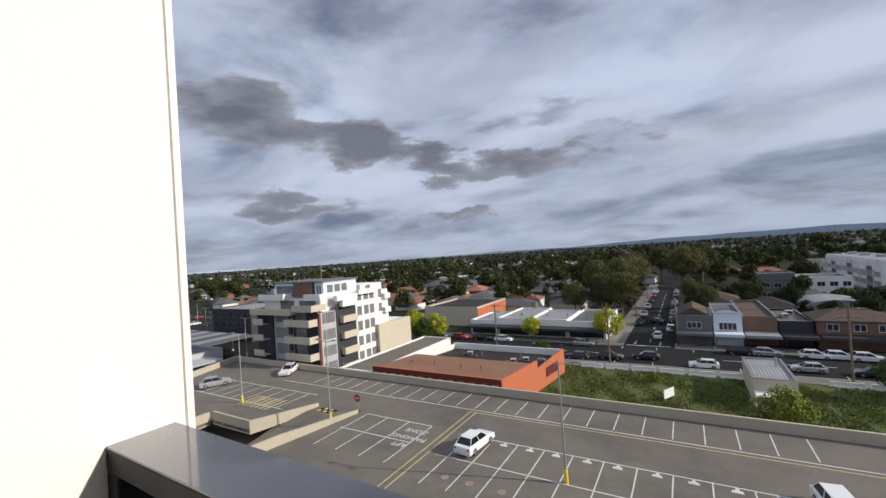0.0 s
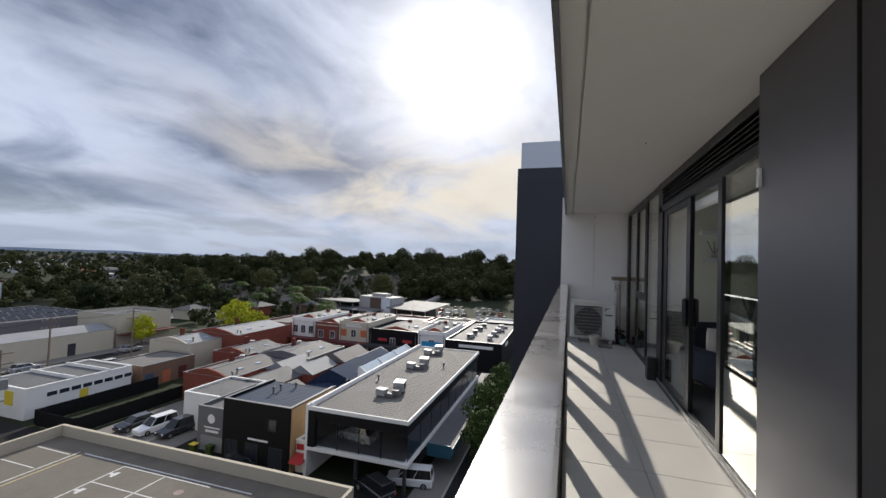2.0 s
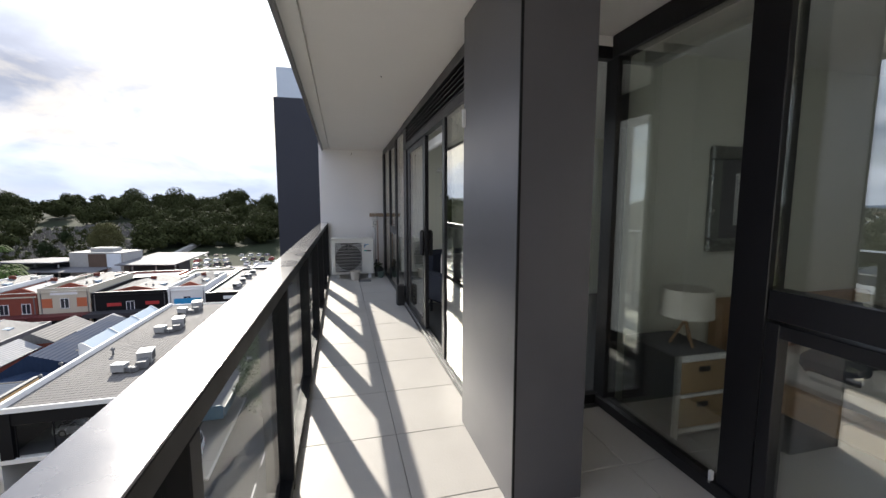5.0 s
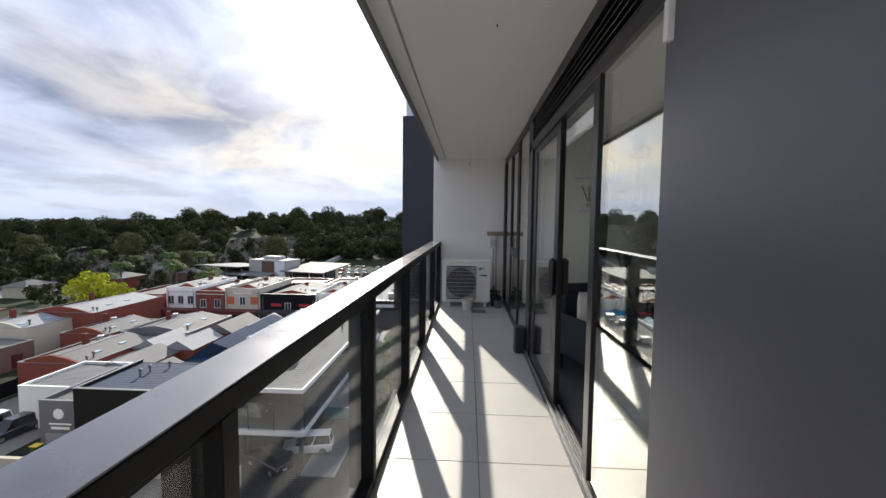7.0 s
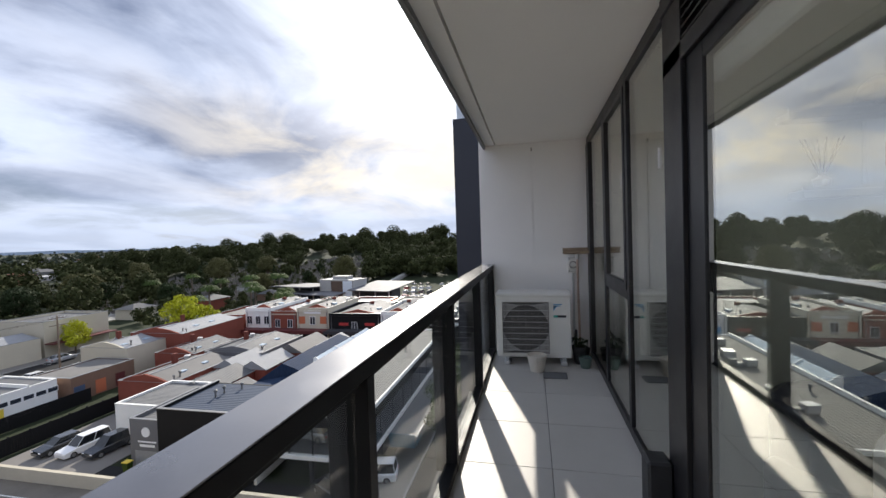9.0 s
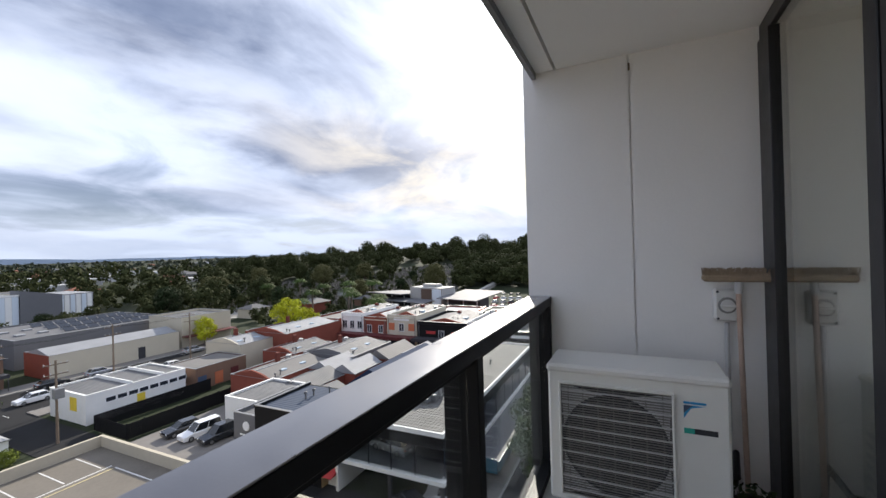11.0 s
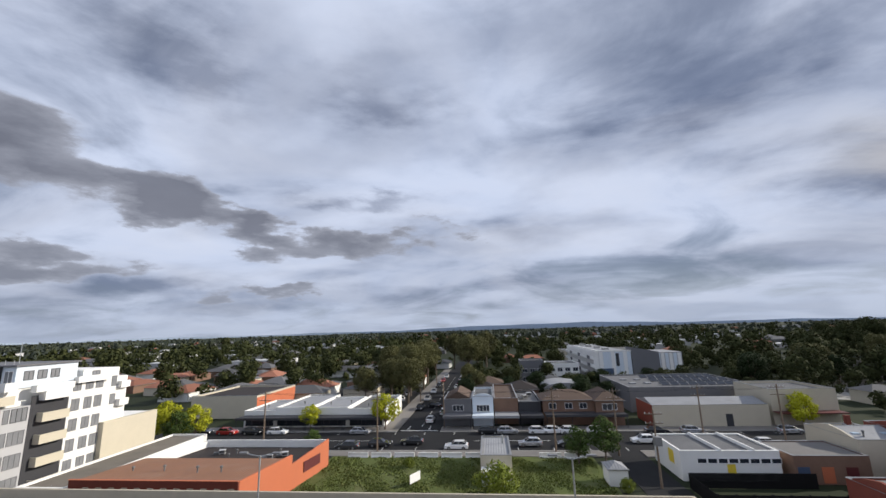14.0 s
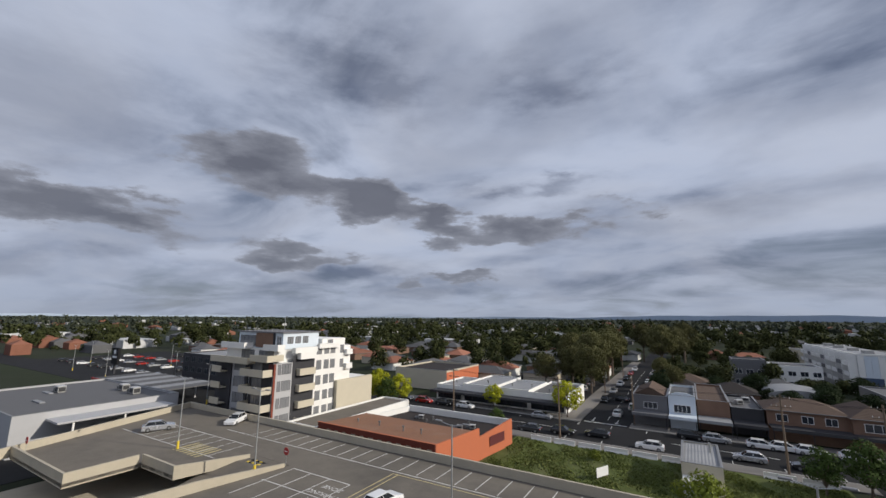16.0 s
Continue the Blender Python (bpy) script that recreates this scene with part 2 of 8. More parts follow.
material("paint_cream", (0.52, 0.47, 0.37), 0.75, var=0.08, scale=0.6, fine=8, stain=0.15, stain_colour=(0.45, 0.40, 0.32), spec=0.2)
material("paint_grey", (0.15, 0.15, 0.158), 0.7, var=0.08, scale=0.6, fine=8, stain=0.15, stain_colour=(0.2, 0.2, 0.2), spec=0.2)
material("paint_dark", (0.05, 0.05, 0.055), 0.6, var=0.12, scale=0.6, fine=8, spec=0.15)
material("paint_black", (0.010, 0.010, 0.011), 0.6, var=0.15, scale=0.6, fine=8, spec=0.15)
material("paint_blue", (0.05, 0.08, 0.14), 0.6, var=0.08, scale=0.6, fine=8)
material("paint_ice", (0.60, 0.66, 0.72), 0.7, var=0.06, scale=0.6, fine=8)
material("render_orange", (0.47, 0.135, 0.06), 0.8, var=0.10, scale=0.5, fine=8, stain=0.25, stain_colour=(0.42, 0.12, 0.05))
material("brick_red", (0.22, 0.065, 0.045), 0.85, var=0.2, scale=0.8, fine=9, bump=0.15, stain=0.25, stain_colour=(0.2, 0.07, 0.05), spec=0.15)
material("brick_brown", (0.20, 0.125, 0.09), 0.85, var=0.2, scale=0.8, fine=9, bump=0.15, spec=0.15)
material("brick_tan", (0.42, 0.29, 0.16), 0.85, var=0.25, scale=1.2, fine=9, bump=0.15, spec=0.15)
material("roof_rust", (0.235, 0.112, 0.06), 0.75, var=0.26, scale=0.5, fine=4, bump=0.5, waves=(0, 0.45), stain=0.4, stain_colour=(0.30, 0.22, 0.16))
material("roof_dark", (0.04, 0.034, 0.032), 0.75, var=0.25, scale=0.4, fine=5, bump=0.2, spec=0.15)
material("roof_zinc", (0.115, 0.116, 0.118), 0.7, metal=0.0, spec=0.25, var=0.26, scale=0.3, fine=4, bump=0.5, waves=(0, 0.35), stain=0.25, stain_colour=(0.25, 0.25, 0.25))
material("roof_zinc_y", (0.165, 0.157, 0.148), 0.75, metal=0.0, spec=0.25, var=0.26, scale=0.3, fine=4, bump=0.5, waves=(1, 0.35), stain=0.3, stain_colour=(0.24, 0.23, 0.22))
material("roof_light", (0.26, 0.265, 0.275), 0.7, metal=0.0, spec=0.25, var=0.26, scale=0.3, fine=4, bump=0.4, waves=(0, 0.4), stain=0.2, stain_colour=(0.4, 0.4, 0.4))
material("roof_slate", (0.060, 0.075, 0.105), 0.8, spec=0.1, var=0.26, scale=0.3, fine=4, bump=0.5, waves=(0, 0.4))
material("roof_navy", (0.026, 0.042, 0.08), 0.85, spec=0.08, var=0.12, scale=0.3, fine=4, bump=0.5, waves=(1, 0.4))
material("roof_tile_brown", (0.115, 0.082, 0.064), 0.8, var=0.25, scale=0.6, fine=6, bump=0.5, waves=(1, 0.33), spec=0.15)
material("roof_tile_red", (0.27, 0.12, 0.08), 0.8, var=0.25, scale=0.3, fine=5, bump=0.4, spread=0.3, spec=0.15)
material("roof_grey", (0.11, 0.11, 0.113), 0.75, var=0.2, scale=0.4, fine=5, bump=0.3, spread=0.3, spec=0.15)
material("metal_grey", (0.27, 0.27, 0.27), 0.45, metal=0.5, var=0.1, scale=3, spec=0.2)
material("galv", (0.42, 0.43, 0.43), 0.45, metal=0.6, var=0.12, scale=2)
material("timber_pole", (0.17, 0.125, 0.09), 0.9, var=0.3, scale=2, fine=20, bump=0.2)
material("car_white", (0.78, 0.78, 0.78), 0.22, var=0.02, coat=0.6)
material("car_silver", (0.50, 0.51, 0.53), 0.25, metal=0.5, var=0.02, coat=0.6)
material("car_dark", (0.03, 0.032, 0.036), 0.22, metal=0.3, var=0.02, coat=0.6)
material("car_red", (0.35, 0.03, 0.025), 0.25, var=0.02, coat=0.6)
material("car_glass", (0.012, 0.014, 0.016), 0.06, var=0.02)
material("tyre", (0.015, 0.015, 0.015), 0.8)
material("curtain_glass", (0.20, 0.205, 0.215), 0.12, var=0.3, scale=0.7, fine=6)
material("paint_teal", (0.02, 0.10, 0.145), 0.5, var=0.12, scale=1.5, fine=10)
material("far_glass", (0.03, 0.035, 0.045), 0.08, var=0.1, scale=0.5)
material("sign_red", (0.40, 0.03, 0.03), 0.5)
material("maroon", (0.10, 0.018, 0.018), 0.6, var=0.15, scale=0.8, fine=8)
material("paint_pale", (0.42, 0.42, 0.43), 0.7, var=0.06, scale=0.6, fine=8, stain=0.2, stain_colour=(0.34, 0.33, 0.32), spec=0.2)
material("brick_dark", (0.15, 0.045, 0.033), 0.85, var=0.2, scale=0.8, fine=9, bump=0.15, spec=0.15)
material("sign_yellow", (0.75, 0.55, 0.05), 0.5)
material("sign_white", (0.8, 0.8, 0.8), 0.5, var=0.02)
material("sign_teal", (0.02, 0.35, 0.28), 0.5)
material("pot_green", (0.09, 0.13, 0.115), 0.5, var=0.1, scale=10)
material("sign_cyan", (0.02, 0.28, 0.55), 0.5)
material("leaf_dark", (0.024, 0.036, 0.014), 0.8, var=0.4, scale=0.4, fine=3, spread=0.25, bump=0, spec=0.1)
material("leaf_green", (0.055, 0.085, 0.022), 0.8, var=0.4, scale=0.5, fine=3, spread=0.2, bump=0, spec=0.1)
material("leaf_olive", (0.100, 0.098, 0.040), 0.8, var=0.4, scale=0.5, fine=3, spread=0.2, bump=0, spec=0.1)
material("leaf_lime", (0.15, 0.18, 0.03), 0.8, var=0.35, scale=0.8, fine=3, spread=0.15, bump=0, spec=0.1)
material("leaf_yellow", (0.34, 0.35, 0.022), 0.8, var=0.3, scale=0.8, fine=3, spread=0.15, bump=0, spec=0.1)
material("bark", (0.13, 0.10, 0.075), 0.9, var=0.3, scale=2, fine=15, bump=0.3)
material("room_paint", (0.84, 0.84, 0.74), 0.8, var=0.03, scale=1, fine=60, bump=0.02)
material("carpet", (0.15, 0.15, 0.155), 0.95, var=0.25, scale=20, fine=200, bump=0.3)
material("lampshade", (0.70, 0.66, 0.58), 0.85, var=0.05, scale=20, fine=200)
material("oak", (0.40, 0.24, 0.12), 0.5, var=0.2, scale=8, fine=60)
material("wicker", (0.40, 0.27, 0.14), 0.8, var=0.35, scale=30, fine=150, bump=0.5)
material("linen", (0.62, 0.58, 0.55), 0.9, var=0.08, scale=6, fine=150, bump=0.2)
material("linen_pink", (0.58, 0.36, 0.30), 0.9, var=0.08, scale=6, fine=150, bump=0.2)
material("fabric_navy", (0.02, 0.024, 0.04), 0.9, var=0.2, scale=8, fine=150, bump=0.2)
material("frame_silver", (0.30, 0.31, 0.30), 0.3, metal=0.8, var=0.1, scale=8)
material("vase_pink", (0.55, 0.16, 0.16), 0.25, var=0.05)
material("dried_flower", (0.20, 0.11, 0.08), 0.9, var=0.3, scale=20)
material("white_lacquer", (0.78, 0.77, 0.75), 0.4, var=0.03, scale=5)
material("roof_ice", (0.34, 0.42, 0.50), 0.6, var=0.10, scale=0.4, fine=5, bump=0.3, waves=(0, 0.4), spec=0.3)
glass_material("glass", (0.95, 0.96, 0.955))
glass_material("glass_tint", (0.93, 0.955, 0.94), 0.33, 0.62, (0.97, 0.965, 0.91))
glass_material("glass_rail", (0.95, 0.965, 0.96), 0.03, 0.28)


# ---- mesh tools ----
class Mesh:
    """Collects vertices and faces for one mesh."""

    def __init__(self):
        self.v, self.f = [], []

    def box(self, x0, x1, y0, y1, z0, z1):
        b = len(self.v)
        self.v += [(x0, y0, z0), (x1, y0, z0), (x1, y1, z0), (x0, y1, z0), (x0, y0, z1), (x1, y0, z1), (x1, y1, z1), (x0, y1, z1)]
        self.f += [tuple(b + i for i in q) for q in ((0, 3, 2, 1), (4, 5, 6, 7), (0, 1, 5, 4), (1, 2, 6, 5), (2, 3, 7, 6), (3, 0, 4, 7))]
        return self

    def soft(self, x0, x1, y0, y1, z0, z1, e=0.005):
        """A box with its edges eased."""
        b = len(self.v)
        ring = [(x0 + e, y0), (x1 - e, y0), (x1, y0 + e), (x1, y1 - e), (x1 - e, y1), (x0 + e, y1), (x0, y1 - e), (x0, y0 + e)]
        inner = [(x0 + e, y0 + e), (x1 - e, y0 + e), (x1 - e, y0 + e), (x1 - e, y1 - e), (x1 - e, y1 - e), (x0 + e, y1 - e), (x0 + e, y1 - e), (x0 + e, y0 + e)]
        for z, pts in ((z0, inner), (z0 + e, ring), (z1 - e, ring), (z1, inner)):
            self.v += [(x, y, z) for x, y in pts]
        for k in range(3):
            for i in range(8):
                j = (i + 1) % 8
                self.f.append((b + 8 * k + i, b + 8 * k + j, b + 8 * k + 8 + j, b + 8 * k + 8 + i))
        self.f.append(tuple(b + i for i in (0, 6, 4, 2)))
        self.f.append(tuple(b + 24 + i for i in (0, 2, 4, 6)))
        return self

    def prism(self, pts, z0, z1):
        """pts: plan outline, anticlockwise."""
        b, n = len(self.v), len(pts)
        self.v += [(*p, z0) for p in pts] + [(*p, z1) for p in pts]
        self.f += [tuple(b + n - 1 - i for i in range(n)), tuple(b + n + i for i in range(n))]
        self.f += [(b + i, b + (i + 1) % n, b + n + (i + 1) % n, b + n + i) for i in range(n)]
        return self

    def poly(self, pts):
        b = len(self.v)
        self.v += [tuple(p) for p in pts]
        self.f.append(tuple(range(b, b + len(pts))))
        return self

    def tube(self, p, q, r0, r1=None, n=8, caps=True):
        p, q = Vector(p), Vector(q)
        r1 = r0 if r1 is None else r1
        a = (q - p).normalized()
        u = a.orthogonal().normalized()
        w = a.cross(u)
        b = len(self.v)
        for c, r in ((p, r0), (q, r1)):
            self.v += [tuple(c + r * (math.cos(2 * math.pi * i / n) * u + math.sin(2 * math.pi * i / n) * w)) for i in range(n)]
        self.f += [(b + i, b + (i + 1) % n, b + n + (i + 1) % n, b + n + i) for i in range(n)]
        if caps:
            self.f += [tuple(b + n - 1 - i for i in range(n)), tuple(b + n + i for i in range(n))]
        return self

    def lathe(self, cx, cy, profile, n=20):
        """profile: (radius, z) from the bottom up."""
        b = len(self.v)
        for r, z in profile:
            self.v += [(cx + r * math.cos(2 * math.pi * i / n), cy + r * math.sin(2 * math.pi * i / n), z) for i in range(n)]
        for k in range(len(profile) - 1):
            self.f += [(b + k * n + i, b + k * n + (i + 1) % n, b + (k + 1) * n + (i + 1) % n, b + (k + 1) * n + i) for i in range(n)]
        self.f += [tuple(b + n - 1 - i for i in range(n)), tuple(b + (len(profile) - 1) * n + i for i in range(n))]
        return self

    def extrude_y(self, pts, y0, y1):
        """pts: outline in x, z; anticlockwise seen from -y."""
        b, n = len(self.v), len(pts)
        self.v += [(x, y0, z) for x, z in pts] + [(x, y1, z) for x, z in pts]
        self.f += [tuple(b + i for i in range(n)), tuple(b + 2 * n - 1 - i for i in range(n))]
        self.f += [(b + (i + 1) % n, b + i, b + n + i, b + n + (i + 1) % n) for i in range(n)]
        return self

    def extrude_x(self, pts, x0, x1):
        """pts: outline in y, z."""
        b, n = len(self.v), len(pts)
        self.v += [(x0, y, z) for y, z in pts] + [(x1, y, z) for y, z in pts]
        self.f += [tuple(b + n - 1 - i for i in range(n)), tuple(b + n + i for i in range(n))]
        self.f += [(b + i, b + (i + 1) % n, b + n + (i + 1) % n, b + n + i) for i in range(n)]
        return self

    def data(self, name, mat, smooth=False):
        me = bpy.data.meshes.new(name)
        me.from_pydata(self.v, [], self.f)
        me.materials.append(MATS[mat])
        if smooth:
            me.shade_smooth()
        me.update()
        return me


def part(name, m, mat, parent=None, label="", smooth=False):
    ob = new(name, m.data(name, mat, smooth))
    ob.parent = parent
    if label:
        ob["label"] = label
    return ob


def thing(name, label, category, at=(0, 0, 0), group="", kind="", rz=0):
    e = new(name)
    e.matrix_basis = pose(*at, 0, 0, rz)
    return tagged(e, label, category, group, kind)


def structure(name, m, mat, label, category="wall", smooth=False):
    return tagged(part(name, m, mat, None, "", smooth), label, category, "", "structure")


def text_part(name, words, size, m, mat, parent, label=""):
    cu = bpy.data.curves.new(name, "FONT")
    cu.body, cu.size, cu.align_x, cu.align_y, cu.extrude = words, size, "CENTER", "CENTER", 0.002
    tmp = bpy.data.objects.new("tmp", cu)
    scene.collection.objects.link(tmp)
    bpy.context.view_layer.update()
    me = bpy.data.meshes.new_from_object(tmp.evaluated_get(bpy.context.evaluated_depsgraph_get()))
    bpy.data.objects.remove(tmp)
    me.materials.clear()
    me.materials.append(MATS[mat])
    ob = new(name, me)
    ob.matrix_basis = m
    ob.parent = parent
    if label:
        ob["label"] = label
    return ob


STREET, DECK, CEIL = -20.5, -16.5, 2.63
LEFT, RIGHT, GLASS, BED = -1.55, 8.92, -1.31, -2.25     # balcony ends, living-room glass line, bedroom glass line


# ---- ground, roads ----
def ground_height(x, y):
    """The plain, with the wooded rise to the east."""
    r = math.hypot(x, y)
    a = math.degrees(math.atan2(x, y))
    east = max(0.0, min(1.0, (a - 39) / 26)) * max(0.0, min(1.0, (150 - a) / 30))
    rise = max(0.0, min(1.0, (r - 150) / 260))
    return STREET - 0.06 + east * rise * rise * (3 - 2 * rise) * 17.0


def build_ground():
    m = Mesh()
    radii = [0.0, 20, 40, 60, 80, 100, 120, 140, 160, 180, 200, 230, 260, 300, 340, 380, 420, 480, 560, 700, 900, 1300, 2000, 3200, 4800]
    n = 72
    m.v.append((0, 0, STREET - 0.06))
    for r in radii[1:]:
        for i in range(n):
            a = 2 * math.pi * i / n
            x, y = r * math.sin(a), r * math.cos(a)
            m.v.append((x, y, ground_height(x, y)))
    m.f += [(0, 1 + (i + 1) % n, 1 + i) for i in range(n)]
    for k in range(len(radii) - 2):
        b = 1 + k * n
        m.f += [(b + i, b + (i + 1) % n, b + n + (i + 1) % n, b + n + i) for i in range(n)]
    structure("ground", m, "suburb_ground", "mottled green and brown suburban ground reaching the horizon", "ground", True)


build_ground()


def slab(name, x0, x1, y0, y1, z0, z1, mat, label, category):
    return structure(name, Mesh().box(x0, x1, y0, y1, z0, z1), mat, label, category)


slab("road_main", -260, 330, 79, 93, STREET - 0.3, STREET, "asphalt", "dark grey asphalt main street with parked cars", "road")
slab("road_side_north", -13.2, -3.6, 93, 420, STREET - 0.3, STREET + 0.004, "asphalt", "dark asphalt side street lined with trees", "road")
slab("road_side_south", 27.6, 33.4, 44.5, 79, STREET - 0.3, STREET + 0.004, "asphalt", "short asphalt side street beside the car park", "road")
slab("road_east", 27.6, 82, 2.5, 10.2, STREET - 0.3, STREET, "asphalt", "asphalt street below the balcony lined with trees", "road")
slab("road_shops_east", 74, 83, 10.2, 79, STREET - 0.3, STREET + 0.004, "asphalt", "asphalt shopping street in front of the terraces", "road")
slab("pavement_main_south", -60, 27.6, 75.6, 79, STREET - 0.25, STREET + 0.13, "footpath", "pale concrete footpath along the main street", "pavement")
slab("pavement_main_south_east", 33.4, 74, 75.6, 79, STREET - 0.25, STREET + 0.13, "footpath", "pale concrete footpath along the main street", "pavement")
slab("pavement_main_north", -3.6, 74, 93, 97.5, STREET - 0.25, STREET + 0.13, "footpath", "pale concrete footpath under shop verandas", "pavement")
slab("pavement_main_north_west", -60, -13.2, 93, 97.5, STREET - 0.25, STREET + 0.13, "footpath", "pale concrete footpath under shop verandas", "pavement")
slab("pavement_side", -17.0, -13.2, 97.5, 230, STREET - 0.25, STREET + 0.13, "footpath", "pale concrete footpath beside the side street", "pavement")
slab("pavement_east", 34, 74, 10.2, 13.2, STREET - 0.25, STREET + 0.13, "footpath", "grey concrete footpath beside the showroom", "pavement")
slab("vacant_lot_grass", -21.0, 24.5, 46.6, 75.6, STREET - 0.25, STREET + 0.05, "grass", "rough green grass on a vacant lot with bare patches", "grass")
slab("yard_paving", 33.6, 52, 41.5, 54, STREET - 0.25, STREET + 0.03, "footpath", "concrete parking yard behind the shops", "pavement")
slab("forecourt_paving", 27.6, 36, 10.2, 41.5, STREET - 0.25, STREET + 0.02, "asphalt", "dark asphalt lane beside the car park", "pavement")


def road_marks():
    m = Mesh()
    z0, z1 = STREET + 0.001, STREET + 0.012
    for i in range(44):
        x = -110 + i * 6.0
        if not -15 < x < 0:
            m.box(x, x + 3.0, 85.9, 86.05, z0, z1)
    for x in np.arange(-90, 70, 6.4):
        m.box(x, x + 0.1, 90.6, 92.6, z0, z1)
        m.box(x, x + 0.1, 79.3, 81.3, z0, z1)
    for i in range(14):
        y = 98 + i * 7
        m.box(-8.45, -8.33, y, y + 3.4, z0 + 0.004, z1 + 0.004)
    m.box(-12.6, -4.2, 94.0, 94.4, z0 + 0.004, z1 + 0.004)
    for x in (-11.2, -6.4):
        m.box(x, x + 0.18, 95.2, 98.6, z0 + 0.004, z1 + 0.004)
        m.poly([(x - 0.35, 95.9, z1 + 0.006), (x + 0.09, 95.0, z1 + 0.006), (x + 0.53, 95.9, z1 + 0.006)])
    for i in range(5):
        m.box(28.4 + i * 0.9, 28.9 + i * 0.9, 55.5, 58.5, z0 + 0.004, z1 + 0.004)
    m.box(28.9, 31.3, 7.75, 7.95, z0 + 0.004, z1 + 0.004)
    m.poly([(27.7, 7.85, z1 + 0.006), (28.9, 7.4, z1 + 0.006), (28.9, 8.3, z1 + 0.006)])
    for i in range(9):
        m.box(30 + i * 5.0, 32.6 + i * 5.0, 6.3, 6.42, z0, z1)
    tagged(part("road_marking", m, "line_white"), "worn white painted lane lines and arrows on the roads", "road marking", "", "stuff")
    k = Mesh()
    for x0, x1, y in ((-60, 27.6, 79), (33.4, 74, 79), (-3.6, 74, 93), (-60, -13.2, 93)):
        k.box(x0, x1, y - 0.08, y + 0.08, STREET - 0.1, STREET + 0.145)
    k.box(34, 74, 10.12, 10.28, STREET - 0.1, STREET + 0.145)
    structure("kerb", k, "kerb_stone", "pale concrete kerbs along the streets", "kerb")


road_marks()


# ---- rooftop car park ----
def car_park():
    # deck with an open ramp well, made of four pieces round it
    m = Mesh()
    t = DECK - 0.35
    m.prism([(-73.9, 35.5), (27.3, 35.5), (27.3, 46), (-77.5, 46)], t, DECK)
    m.prism([(-38.9, 14.5), (27.3, 14.5), (27.3, 35.5), (-34.9, 35.5)], t, DECK)
    m.prism([(-70.9, 26.4), (-43.2, 26.4), (-41.3, 35.5), (-73.9, 35.5)], t, DECK)
    m.prism([(-68.5, 19.0), (-50.6, 19.0), (-50.6, 26.4), (-70.9, 26.4)], t, DECK)
    structure("floor_car_park_deck", m, "deck_concrete", "stained grey concrete rooftop parking deck with painted bays", "parking deck")
    b = Mesh()
    b.box(-66, 27.0, 15, 45.6, STREET - 0.2, STREET + 0.3)
    b.box(26.7, 27.2, 14.7, 45.9, STREET, t)
    b.box(-36, 26.7, 45.4, 45.9, STREET, t)
    b.box(-76, -36, 45.4, 45.9, STREET, t)
    b.box(-38, 26.7, 14.7, 15.2, STREET, t)
    structure("wall_car_park", b, "parapet_beige", "beige concrete outer walls of the car park", "wall")
    w = Mesh()
    z1 = DECK + 1.0
    w.box(-77.4, 27.5, 45.8, 46.1, t, z1)
    w.box(27.2, 27.5, 14.5, 45.8, t, z1)
    w.box(22.0, 27.2, 14.4, 14.65, t, z1)
    structure("parapet_car_park", w, "parapet_beige", "low beige concrete parapet round the parking deck", "parapet")
    s = Mesh()
    s.prism([(-66.6, 14.5), (-77.1, 46), (-77.4, 46), (-66.9, 14.5)], t, z1)
    structure("parapet_car_park_west", s, "parapet_beige", "low beige concrete parapet at the deck's slanting end", "parapet")
    r = Mesh()

    def run(p, q, zp, zq, w=0.26, z0=DECK - 0.5):
        d = Vector((q[0] - p[0], q[1] - p[1])).normalized() * w
        n = (-d.y, d.x)
        i = len(r.v)
        r.v += [(p[0], p[1], z0), (q[0], q[1], z0), (q[0] + n[0], q[1] + n[1], z0), (p[0] + n[0], p[1] + n[1], z0), (p[0], p[1], zp), (q[0], q[1], zq), (q[0] + n[0], q[1] + n[1], zq), (p[0] + n[0], p[1] + n[1], zp)]
        r.f += [(i, i + 3, i + 2, i + 1), (i + 4, i + 5, i + 6, i + 7), (i, i + 1, i + 5, i + 4), (i + 1, i + 2, i + 6, i + 5), (i + 2, i + 3, i + 7, i + 6), (i + 3, i, i + 4, i + 7)]

    run((-43.2, 26.4), (-41.3, 34.6), DECK + 1.0, DECK + 0.4)
    run((-50.6, 26.4), (-43.2, 26.4), DECK + 1.05, DECK + 1.0)
    run((-50.6, 19.0), (-50.6, 26.1), DECK + 1.05, DECK + 1.05)
    run((-68.0, 19.0), (-50.86, 19.0), DECK + 1.05, DECK + 1.05)
    run((-35.05, 34.8), (-36.8, 25.6), DECK + 0.4, DECK + 1.0)
    run((-36.8, 25.6), (-38.9, 14.6), DECK + 1.0, DECK + 1.0)
    structure("wall_ramp", r, "parapet_beige", "cream concrete walls flanking the car park ramp", "wall")
    p = Mesh()
    p.extrude_x([(35.5, DECK - 0.5), (35.5, DECK - 0.02), (33.0, DECK - 0.02), (14, DECK - 3.6), (14, DECK - 4.0)], -43.0, -35.3)
    structure("floor_ramp", p, "deck_concrete", "grey concrete ramp leading down from the deck", "ramp")
    hz = thing("speed_hump", "yellow and black striped hazard hump on the ramp", "speed hump", (-40.4, 33.6, DECK - 0.02))
